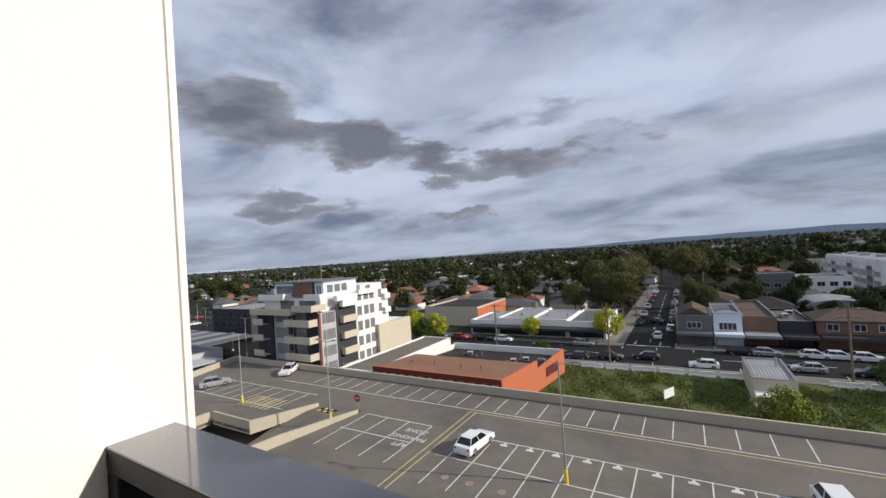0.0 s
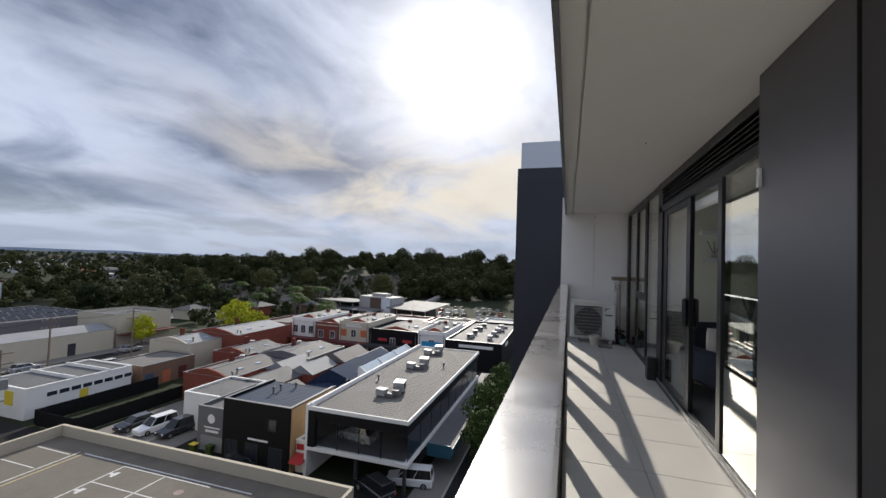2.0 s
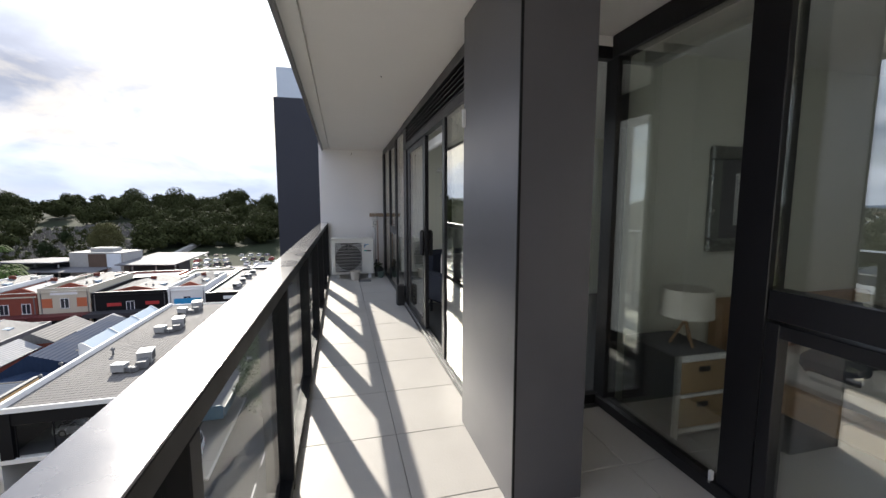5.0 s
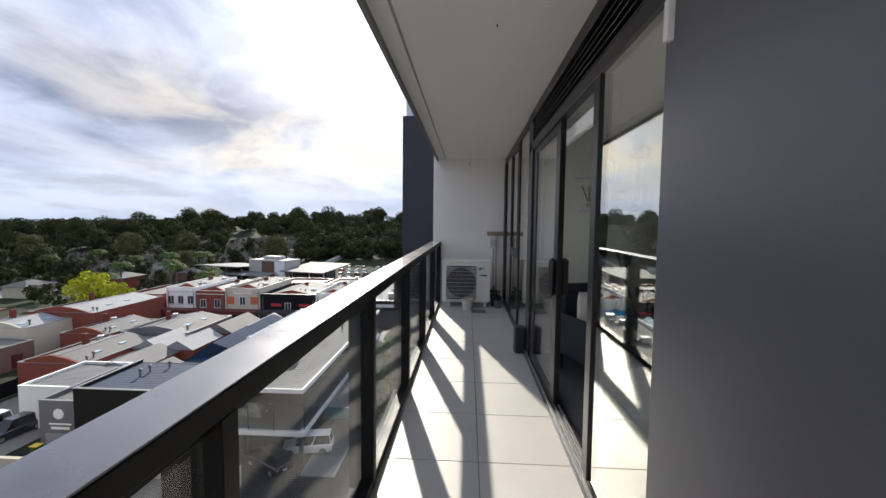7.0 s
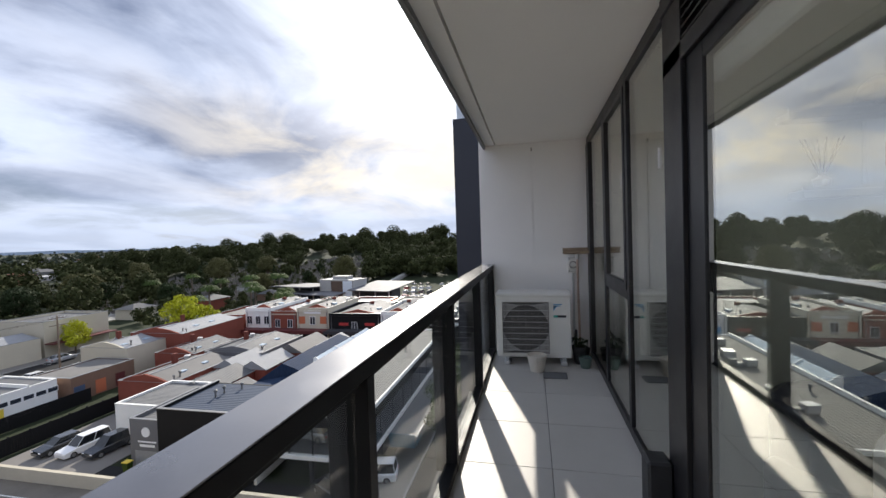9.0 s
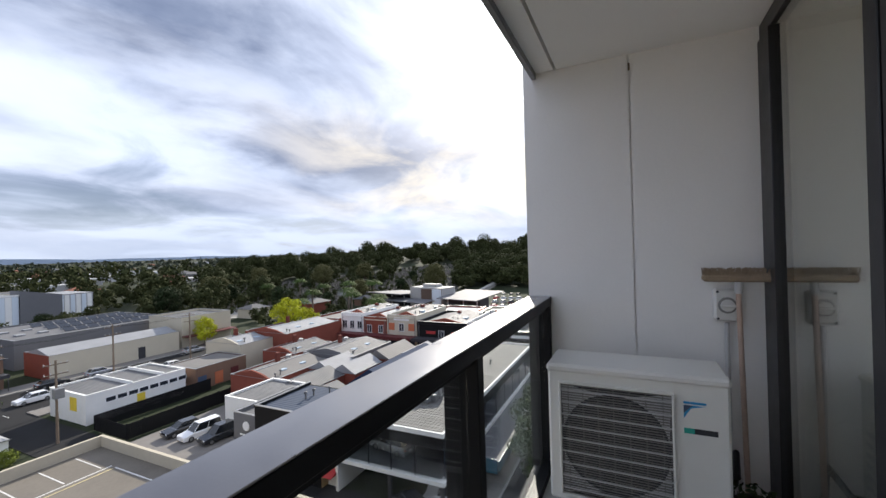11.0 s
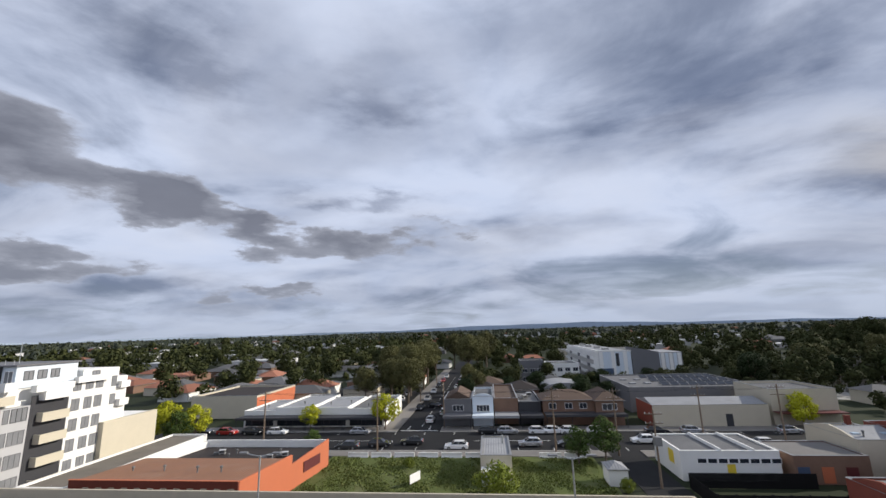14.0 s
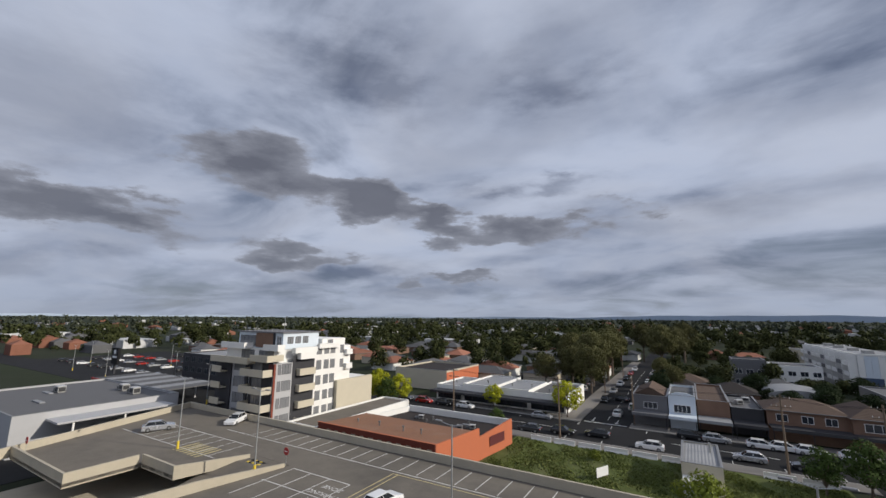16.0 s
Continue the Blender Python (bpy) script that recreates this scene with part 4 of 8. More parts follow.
    # stepped terraces of the top floors
    for z, x0, x1, y0 in ((top - 2.6, -17.2, -5.4, -0.6), (top - 2.0, -5.2, -0.1, -0.3), (top - 0.1, -17.0, -9.4, 1.2), (top - 0.2, -4.2, 0.1, 1.6)):
        part("terrace", Mesh().box(x0, x1, y0, 3.2, z, z + 0.25).box(x0, x1, y0, y0 + 0.18, z + 0.25, z + 1.15).box(x1 - 0.18, x1, y0 + 0.18, 3.2, z + 0.25, z + 1.15), "paint_cream" if z < top - 1 else "paint_white", e)
    window(e, "s", 2.6, -12, -8.0, top - 2.2, top - 0.3, "paint_dark", mull=3, glass="curtain_glass")
    window(e, "s", 2.6, -6.6, -2.2, top - 2.2, top - 0.3, "paint_dark", mull=3, glass="curtain_glass")
    # east side
    part("strip", Mesh().box(0, 0.14, 1.1, 1.5, 1, top - 2.4), "brick_red", e, "narrow red painted strip")
    part("panel", Mesh().box(-1.4, 0.0, 1.08, 1.2, top - 4.2, top - 2.4), "maroon", e, "dark red sign panel")
    X(0, 0.06, 5.2, 6.0, 1, top - 1.2, "paint_dark", "strip")
    X(0, 0.06, 10.0, 10.4, 1, top - 1.2, "paint_dark", "strip")
    X(-0.6, 0.05, 6.0, 10.0, 1, top - 1.6, "paint_dark", "recess")
    for k in range(5):
        z = 1.9 + k * F
        if k < 4:
            window(e, "e", 0.0, 2.9, 4.9, z + 0.5, z + 2.3, "paint_grey" if k < 3 else "paint_dark", mull=2, glass="curtain_glass")
            window(e, "e", 0.0, 2.0, 2.7, z + 0.5, z + 2.3, "paint_grey", glass="curtain_glass")
        part("balcony", Mesh().box(0.06, 1.1, 6.1, 9.9, z, z + 0.2).box(0.96, 1.1, 6.1, 9.9, z + 0.2, z + 1.25).box(0.06, 0.96, 6.1, 6.25, z + 0.2, z + 1.25), "paint_cream" if k < 4 else "paint_white", e)
        for u in (10.9, 12.9, 14.6):
            window(e, "e", 0.0, u, u + 1.3, z + 0.5, z + 2.3, "paint_grey", mull=1, glass="curtain_glass")
        if k >= 3:
            window(e, "e", 0.0, 17.4, 18.4, z + 0.4, z + 2.1, "paint_grey", glass="curtain_glass")
            part("balcony", Mesh().box(0.0, 0.8, 18.6, 20.4, z, z + 1.1), "paint_white", e)
    part("parapet", Mesh().box(-0.15, 0.8, 5.0, 10.4, top - 0.7, top + 0.25), "paint_white", e)
    part("parapet", Mesh().box(-0.2, 0.7, 11.0, 16.5, top - 0.2, top + 0.7), "paint_white", e)


apartment_block()


def orange_hall():
    e = thing("hall_building", "orange rendered hall with a rust-red ribbed roof", "hall", (-22.7, 49.4, STREET))
    h = 4.75
    part("wall", Mesh().prism([(-22.6, 0), (0, 0), (0.03, 0.25), (-22.6, 0.25)], 0, h), "brick_dark", e, "dark red brick front wall")
    part("wall", Mesh().prism([(-0.25, 0.25), (0.03, 0.25), (1.49, 10.8), (1.2, 10.8)], 0, h - 0.05), "render_orange", e)
    m = Mesh()
    b = [(1.2, 10.8), (1.49, 10.8), (2.9, 21.0), (2.6, 21.0)]
    m.v = [(*p, 0) for p in b] + [(*b[0], 3.4), (*b[1], 3.4), (*b[2], 4.3), (*b[3], 4.3)]
    m.f = [(0, 3, 2, 1), (4, 5, 6, 7), (0, 1, 5, 4), (1, 2, 6, 5), (2, 3, 7, 6), (3, 0, 4, 7)]
    part("wall", m, "render_orange", e, "orange side wall with a raked top")
    part("wall", Mesh().box(-19, 2.6, 20.7, 21.0, 0, 4.2), "paint_white", e)
    part("wall", Mesh().prism([(-22.6, 0.25), (-22.3, 0.25), (-18.7, 20.7), (-19, 20.7)], 0, 4.0), "paint_white", e)
    part("roof", Mesh().prism([(-22.3, 0.25), (-0.25, 0.25), (1.1, 9.6), (-20.6, 9.6)], h - 0.45, h - 0.2), "roof_rust", e)
    part("roof", Mesh().prism([(-20.6, 9.6), (1.1, 9.6), (1.2, 10.8), (2.6, 20.7), (-18.7, 20.7)], 2.75, 3.05), "roof_dark", e, "dark brown flat rear roof")
    part("parapet_cap", Mesh().box(-22.7, 0.0, -0.05, 0.3, h, h + 0.06), "render_orange", e)
    for i in range(12):
        u = -20.5 + i * 1.75
        window(e, "s", 0.0, u, u + 0.75, 3.35, 3.95, "paint_cream")
    part("sign", Mesh().prism([(1.95, 13.6), (2.0, 13.6), (2.62, 18.2), (2.57, 18.2)], 1.4, 2.9), "maroon", e, "dark red painted lettering band")
    for i in range(4):
        vents(-40 + i * 4.2, 53.5, STREET + h - 0.22, 1, 60 + i, 1.0)
    vents(-32, 64, STREET + 3.05, 6, 71, 6.0)
    for x, y in ((-26.5, 63.5), (-24.8, 65.0), (-36, 66)):
        roof_unit(x, y, STREET + 3.05, 20, 0.6)


orange_hall()

e = flat_shop("low annex with a pale concrete roof beside the hall", -53, -46, 49.5, 76, -17.0, "paint_white", "deck_concrete", 0.25)
e = flat_shop("orange and cream warehouse with a dark low roof", -74, -55, 108, 130, -15.2, "paint_cream", "roof_dark", 0.5)
part("panel", Mesh().box(e["w"], e["w"] + 0.05, -11, 11, 1.0, e["h"]), "render_orange", e, "orange painted side wall")
for i, (x0, x1, zz, roof) in enumerate(((-52, -44, -17.0, "roof_light"), (-44, -35, -16.3, "roof_light"), (-35, -26, -16.4, "roof_light"), (-26, -17.2, -16.7, "roof_zinc"))):
    e = flat_shop("single-storey shop with a white metal roof and veranda", x0, x1, 97.6, 113 + (i % 2) * 4, zz, "paint_white", roof, 0.35, group="shops on the main street")
    veranda(e, -e["w"], e["w"], -e["d"] - 3.6, -e["d"], 2.7, "paint_dark")
    window(e, "s", -e["d"], -e["w"] + 0.5, e["w"] - 0.5, 0.4, 2.4, "paint_dark", mull=3)
    vents((x0 + x1) / 2, 104, zz, 2, 80 + i)

# ---- north: shops and houses over the main street ----
e = flat_shop("dark grey two-storey shop on the street corner", -3.2, 3.3, 98.3, 110, -14.9, "paint_grey", "roof_tile_brown", 0.3, group="shops on the main street")
part("gable", Mesh().extrude_y([(-3.1, e["h"] + 0.3), (3.1, e["h"] + 0.3), (0, e["h"] + 1.9)], -5.0, 5.6), "roof_tile_brown", e)
window(e, "s", -e["d"], -1.2, 1.4, 3.3, 4.6, "sign_white", mull=2)
veranda(e, -3.2, 3.2, -e["d"] - 3.4, -e["d"], 2.7, "paint_grey")
e = flat_shop("white two-storey shop with a curved parapet and wide window", 3.5, 8.3, 98.3, 114, -14.5, "paint_ice", "roof_zinc", 0.4, group="shops on the main street")
part("pediment", Mesh().extrude_y([(-2.4, e["h"] + 0.4), (2.4, e["h"] + 0.4), (1.6, e["h"] + 0.75), (0.8, e["h"] + 1.0), (-0.8, e["h"] + 1.0), (-1.6, e["h"] + 0.75)], -e["d"], -e["d"] + 0.25), "paint_ice", e)
window(e, "s", -e["d"], -1.5, 1.5, 3.1, 4.6, "sign_white", mull=3, sill=True)
veranda(e, -2.4, 2.4, -e["d"] - 3.4, -e["d"], 2.7, "paint_ice")
e = flat_shop("brown shop with a long flat roof behind", 8.5, 14.0, 100, 124, -15.2, "brick_brown", "roof_tile_brown", 0.4, group="shops on the main street")
veranda(e, -2.7, 2.7, -e["d"] - 4.8, -e["d"], 2.6, "roof_light")
e = flat_shop("dark shop with a cluttered flat roof", 14.2, 19.3, 100, 116, -16.0, "paint_dark", "roof_grey", 0.4, group="shops on the main street")
veranda(e, -2.5, 2.5, -e["d"] - 4.8, -e["d"], 2.6, "paint_dark")
roof_unit(16, 106, -16.0, 30, 0.8)
roof_unit(17.5, 110, -16.0, 0, 0.8)
e = house("brown brick two-storey row with a tiled hip roof", 19.6, 31.0, 99, 108, -15.2, 1.8, "brick_brown", "roof_tile_brown", True, "x", group="shops on the main street")
for u in (-4.4, -0.8, 2.4):
    window(e, "s", -e["d"], u, u + 1.7, 3.4, 4.7, "sign_white", mull=1)
veranda(e, -5.6, 5.6, -e["d"] - 3.6, -e["d"], 2.7, "paint_dark")
e = house("brown brick house with a front gable and tiled roof", 31.0, 37.0, 97.8, 109, -15.2, 1.9, "brick_brown", "roof_tile_brown", True, "y", group="shops on the main street")
window(e, "s", -e["d"], -1.6, 1.6, 3.3, 4.7, "sign_white", mull=2)
veranda(e, -3.0, 3.0, -e["d"] - 2.6, -e["d"], 2.7, "paint_dark")
e = flat_shop("long cream rendered hall with a white metal roof and brick end", 42.5, 66, 96.4, 106, -16.2, "paint_cream", "roof_light", 0.15, group="halls on the main street")
part("wall", Mesh().box(-e["w"] - 0.12, -e["w"], -e["d"], e["d"], 0, e["h"] + 0.15), "brick_red", e, "red brick end wall")
part("gable", Mesh().extrude_x([(-4.7, e["h"] + 0.1), (4.7, e["h"] + 0.1), (0.0, e["h"] + 1.1)], -11.7, 11.7), "roof_light", e)
part("door", Mesh().box(3, 4.4, -e["d"] - 0.03, -e["d"], 0, 2.6), "paint_dark", e)
e = flat_shop("grey warehouse with skylights in its flat roof", 43, 75, 112, 140, -14.8, "paint_grey", "roof_grey", 0.3)
for i in range(7):
    part("skylight", Mesh().soft(-13 + i * 4, -11.4 + i * 4, -6, -4.4, e["h"], e["h"] + 0.35, 0.06), "roof_light", e)
    part("skylight", Mesh().soft(-13 + i * 4, -11.4 + i * 4, 2, 3.6, e["h"], e["h"] + 0.35, 0.06), "roof_light", e)
for r, y in enumerate((-9.5, -1.5, 6.5)):
    for i in range(9):
        x = -6 + i * 2.3
        part("solar_panel", Mesh().extrude_x([(y, e["h"] + 0.05), (y + 1.6, e["h"] + 0.75), (y + 1.55, e["h"] + 0.82), (y - 0.05, e["h"] + 0.12)], x, x + 2.0), "far_glass", e)
e = flat_shop("cream block with a raised square parapet", 67, 80, 97, 110, -13.6, "paint_cream", "roof_zinc", 0.5)
part("awning", Mesh().box(-6.5, 6.5, -e["d"] - 2.5, -e["d"], 2.8, 3.0), "maroon", e, "dark red street awning")


def white_flats():
    e = thing("apartment_building", "white four-storey apartment row with stacked balconies and grey slab", "apartments", (50, 166, STREET))
    part("wall", Mesh().box(0, 12, 0, 60, 0, 11.6), "paint_pale", e)
    part("roof", Mesh().box(0.3, 11.7, 0.3, 59.7, 11.6, 11.75), "roof_light", e)
    part("parapet", Mesh().box(-0.1, 12.1, -0.1, 0.2, 11.6, 12.1).box(-0.1, 0.2, 0.2, 60, 11.6, 12.1), "paint_white", e)
    # long side: bays with stacked balconies
    for k in range(10):
        y = 0.8 + k * 5.9
        part("fin", Mesh().box(-2.0, 0, y - 0.5, y - 0.2, 2.6, 11.9), "paint_white", e)
        for z in (2.7, 5.7, 8.7):
            part("balcony", Mesh().box(-1.9, 0, y, y + 4.9, z - 0.2, z).box(-1.9, -1.75, y, y + 4.9, z, z + 1.05).box(-1.75, 0, y, y + 0.15, z, z + 1.05), "paint_white" if (k + int(z)) % 3 else "paint_grey", e)
            window(e, "w", 0.0, y + 0.6, y + 4.4, z + 0.05, z + 2.3, "paint_dark", mull=2)
    # panelled end with a tall window strip
    for k in range(8):
        x = 0.05 + k * 1.49
        part("panel", Mesh().box(x, x + 1.43, -0.14, -0.02, 2.8, 11.5), "paint_ice" if k % 3 else "paint_white", e)
    part("strip", Mesh().box(6.2, 7.4, -0.22, -0.14, 6.2, 11.0), "paint_dark", e)
    part("plinth", Mesh().box(0, 5.0, -0.3, -0.02, 0, 5.4), "paint_blue", e, "blue-grey lower wall")
    part("slab", Mesh().extrude_y([(12.1, 0), (22, 0), (22, 11.2), (12.1, 13.2)], -0.6, 6), "paint_grey", e, "dark grey slanting slab wall")
    part("wall", Mesh().box(22, 33, 6, 24, 0, 10.4), "paint_pale", e)
    for k in range(7):
        x = 22.1 + k * 1.55
        part("panel", Mesh().box(x, x + 1.2, 5.88, 5.99, 2.5, 10.3), "paint_ice" if k % 2 else "paint_white", e)
    part("roof", Mesh().box(22, 33.2, 5.9, 24, 10.4, 10.6), "roof_light", e)
    for k, y in enumerate((9, 22, 37, 50)):
        part("plant_box", Mesh().soft(4, 6.5, y, y + 2, 11.75, 12.7, 0.05), "unit_grey", e)


white_flats()
for x, y, w, d, h, c in ((20, 168, 9, 10, 8.5, "paint_grey"), (31, 170, 12, 12, 7.0, "paint_white"), (50, 240, 40, 20, 8.0, "paint_cream")):
    e = flat_shop("grey and white flat-roofed building among trees", x, x + w, y, y + d, STREET + h, c, "roof_grey", 0.3, group="flat-roofed blocks beyond the shops")
    for k in (1.0, 4.2):
        if k + 1.6 < h:
            for i in range(int(w / 3)):
                window(e, "s", -e["d"], -e["w"] + 0.6 + i * 3, -e["w"] + 2.6 + i * 3, k, k + 1.5, "sign_white", mull=1)
e = thing("arched_shed", "low shed with a pale barrel roof among trees", "shed", (30, 135, STREET))
part("wall", Mesh().box(-6, 6, -6, 6, 0, 3.6), "paint_cream", e)
part("roof", Mesh().extrude_y([(6.2 * math.cos(math.pi * i / 14), 3.5 + 1.7 * math.sin(math.pi * i / 14)) for i in range(15)], -6.2, 6.2), "roof_light", e)

for x0, x1, y0, y1, z1, r, roof in ((1.5, 11, 126, 138, -16.9, 2.0, "roof_dark"), (12, 22, 128, 139, -17.0, 2.1, "roof_dark"), (3, 12, 142, 152, -17.0, 2.0, "roof_tile_brown"), (24, 33, 142, 152, -16.8, 2.0, "roof_grey")):
    house("low brick house with a dark tiled hip roof", x0, x1, y0, y1, z1, r, "brick_brown", roof, True, "x", group="houses behind the shops")
# ---- vacant lot ----
e = flat_shop("small pale flat-roofed building facing the street", 5.9, 10.5, 64.5, 75.4, -17.2, "paint_cream", "roof_light", 0.15, name="small_building", category="building")
part("chimney", Mesh().tube((1.2, 1.5, e["h"]), (1.2, 1.5, e["h"] + 1.3), 0.16, None, 8), "galv", e)
part("lean_to", Mesh().box(-2.2, 1.6, -e["d"] - 2.4, -e["d"], 0, 1.9), "paint_white", e)
e = thing("barrier", "white concrete road barriers along the lot's edge", "barrier", (0, 75.2, STREET + 0.04))
for i in range(10):
    x = -18 + i * 4.2
    if not 4.5 < x < 12:
        part("block", Mesh().extrude_x([(-0.28, 0), (0.28, 0), (0.1, 0.35), (0.08, 0.8), (-0.08, 0.8), (-0.1, 0.35)], x, x + 3.6), "paint_white", e)
e = thing("sign_board", "leaning white sign board in the grass", "sign board", (-3.6, 62.5, STREET + 0.05), rz=62)
part("board", Mesh().box(-1.2, 1.2, -0.03, 0.03, 0.4, 1.6), "sign_white", e)
part("post", Mesh().box(-1.0, -0.9, 0.03, 0.1, 0, 1.5), "timber_pole", e)
part("post", Mesh().box(0.9, 1.0, 0.03, 0.1, 0, 1.5), "timber_pole", e)
e = house("small white shed with a hipped roof beside the street", 23.6, 26.2, 62.5, 65.6, -18.3, 0.7, "paint_white", "roof_light", True, "y", eave=0.15, name="garden_shed", category="shed")

# ---- east block ----
e = flat_shop("white shop with a row of high windows and a metal roof", 34.3, 47.5, 65, 74.5, -16.7, "paint_white", "roof_zinc", 0.15, group="east block shops")
for i in range(8):
    window(e, "s", -e["d"], -e["w"] + 2.2 + i * 1.4, -e["w"] + 3.5 + i * 1.4, 2.3, 3.0, "sign_white")
part("sign", Mesh().box(-e["w"] - 0.05, -e["w"], -2.5, -0.8, 1.6, 3.4), "sign_yellow", e, "orange and yellow shop sign")
part("door", Mesh().box(-0.5, 0.6, -e["d"] - 0.03, -e["d"], 0.8, 2.2), "sign_yellow", e, "yellow door")
part("rib", Mesh().box(-1.2, -1.0, -e["d"], e["d"], e["h"], e["h"] + 0.45).box(3.2, 3.4, -e["d"], e["d"], e["h"], e["h"] + 0.45), "paint_white", e)
e = flat_shop("brown workshop with a rusty skillion roof and orange doors", 48.5, 58, 64, 71.5, -17.0, "brick_brown", "roof_zinc_y", 0.1, group="east block shops")
for i, c in enumerate(("paint_blue", "render_orange", "maroon")):
    part("door", Mesh().box(-4.4 + i * 3, -2.9 + i * 3, -e["d"] - 0.04, -e["d"], 0.2, 2.2), c, e)
for x0, x1, y0, y1, z1, wall, roof, lab in (
    (58.6, 66, 66, 76, -15.6, "paint_cream", "roof_light", "cream rendered shed with a pale roof"),
    (66, 82, 62, 74, -14.8, "brick_red", "roof_light", "red brick hall with a pale metal roof"),
    (60, 70, 54, 62, -16.6, "brick_red", "roof_zinc", "red brick workshop with a grey metal roof"),
    (48, 60, 46, 55, -16.8, "brick_red", "roof_zinc_y", "low brick store with a grey metal roof"),
    (61, 73, 42, 53, -16.4, "paint_grey", "roof_zinc", "low grey store with a stained metal roof"),
):
    e = flat_shop(lab, x0, x1, y0, y1, z1, wall, roof, 0.2, group="east block sheds")
    q = e["d"] - 0.3
    part("gable", Mesh().extrude_x([(-q, e["h"]), (q, e["h"]), (0.0, e["h"] + 1.0)], -e["w"] + 0.3, e["w"] - 0.3), roof, e, "shallow gabled metal roof")
    part("ridge_cap", Mesh().box(-e["w"] + 0.3, e["w"] - 0.3, -0.15, 0.15, e["h"] + 0.97, e["h"] + 1.04), "roof_light", e)
    part("wall", Mesh().extrude_x([(-q - 0.2, e["h"]), (q + 0.2, e["h"]), (q * 0.5, e["h"] + 0.85), (0.0, e["h"] + 1.25), (-q * 0.5, e["h"] + 0.85)], -e["w"] - 0.02, -e["w"] + 0.28), wall, e, "stepped parapet gable")
    part("chimney", Mesh().soft(1.0, 1.7, q * 0.55, q * 0.55 + 0.6, e["h"], e["h"] + 1.9, 0.04), "brick_dark", e)
    for j in range(2):
        part("skylight", Mesh().soft(-2.5 + j * 4, -1.5 + j * 4, -q * 0.6, -q * 0.6 + 0.9, e["h"] + 0.2, e["h"] + 0.56, 0.03), "roof_ice", e)
    vents(x0 + 2.0, y0 + 1.4, z1 + 0.3, 2, int(x0 * 7 + y0), 0.8)
    roof_unit(x1 - 2.0, y1 - 1.6, z1 + 0.12, 30, 0.6)
for x0, x1, y0, y1, z1, r, roof in ((55, 62, 37, 41.5, -16.8, 1.3, "roof_light"), (55, 62, 41.5, 46, -16.8, 1.3, "roof_light"), (47, 55, 39, 45, -17.0, 1.1, "roof_zinc"), (63, 72, 36, 41, -16.6, 1.4, "roof_zinc_y"), (63, 72, 31, 36, -16.6, 1.4, "roof_light"), (45, 50, 34, 38.5, -17.0, 1.0, "roof_zinc")):
    house("low shed with a gabled grey metal roof", x0, x1, y0, y1, z1, r, "brick_red", roof, False, "x", name="shed", category="shed", eave=0.1, group="gabled sheds")
e = flat_shop("white painted workshop with a grey metal roof", 40.0, 47.5, 39.2, 45.5, -16.2, "paint_white", "roof_zinc", 0.2, group="east block shops")
part("sign", Mesh().box(-e["w"] - 0.05, -e["w"], -2.2, 0.6, 1.4, 2.8), "sign_white", e, "pale shop sign")
e = flat_shop("dark grey shopfront with a white round sign", 36.3, 45, 34.8, 39.1, -16.0, "paint_grey", "roof_zinc", 0.35, group="east block shops")
s = part("sign", Mesh().tube((-e["w"] - 0.06, 0.2, 3.6), (-e["w"], 0.2, 3.6), 0.5, None, 16), "sign_white", e, "round white emblem on the wall")
part("lettering", Mesh().box(-e["w"] - 0.03, -e["w"], -1.0, 1.2, 2.55, 2.7).box(-e["w"] - 0.03, -e["w"], -0.8, 1.0, 2.1, 2.35), "sign_white", e, "unreadable white lettering bars")
part("door", Mesh().box(-e["w"] - 0.03, -e["w"], -1.6, 1.6, 0.1, 1.7), "roof_light", e, "pale roller door")
e = flat_shop("black two-storey shop with a blue-grey ribbed roof", 35.2, 43.0, 26.0, 34.5, -14.2, "paint_black", "roof_slate", 0.3, group="east block shops", open_sides="e")
part("wall", Mesh().box(-e["w"] + 0.1, e["w"], -e["d"] - 0.1, -e["d"], 0, e["h"] + 0.2), "brick_tan", e, "tan brick side wall")
for u in (-3.4, -0.4, 2.2):
    window(e, "w", -e["w"], u, u + 1.6, 0.3, 2.4, "paint_dark", mull=1)
window(e, "w", -e["w"], -2.6, -1.6, 4.0, 5.2, "paint_dark")
part("lettering", Mesh().box(-e["w"] - 0.03, -e["w"], -1.6, 0.9, 2.75, 2.95), "sign_white", e, "unreadable white lettering bar")
vents(40, 31, -14.2, 3, 33, 2.0)
e = flat_shop("narrow white shop with a red and white sign", 36.0, 43, 24.2, 25.8, -17.4, "paint_white", "roof_light", 0.1, group="east block shops")
part("sign", Mesh().box(-e["w"] - 0.04, -e["w"], -0.7, 0.7, 2.3, 2.9), "sign_red", e, "dark red shop sign")
part("awning", Mesh().extrude_y([(-e["w"] - 1.4, 1.5), (-e["w"], 1.5), (-e["w"], 2.0)], -0.7, 0.7), "sign_red", e, "red and white striped awning")


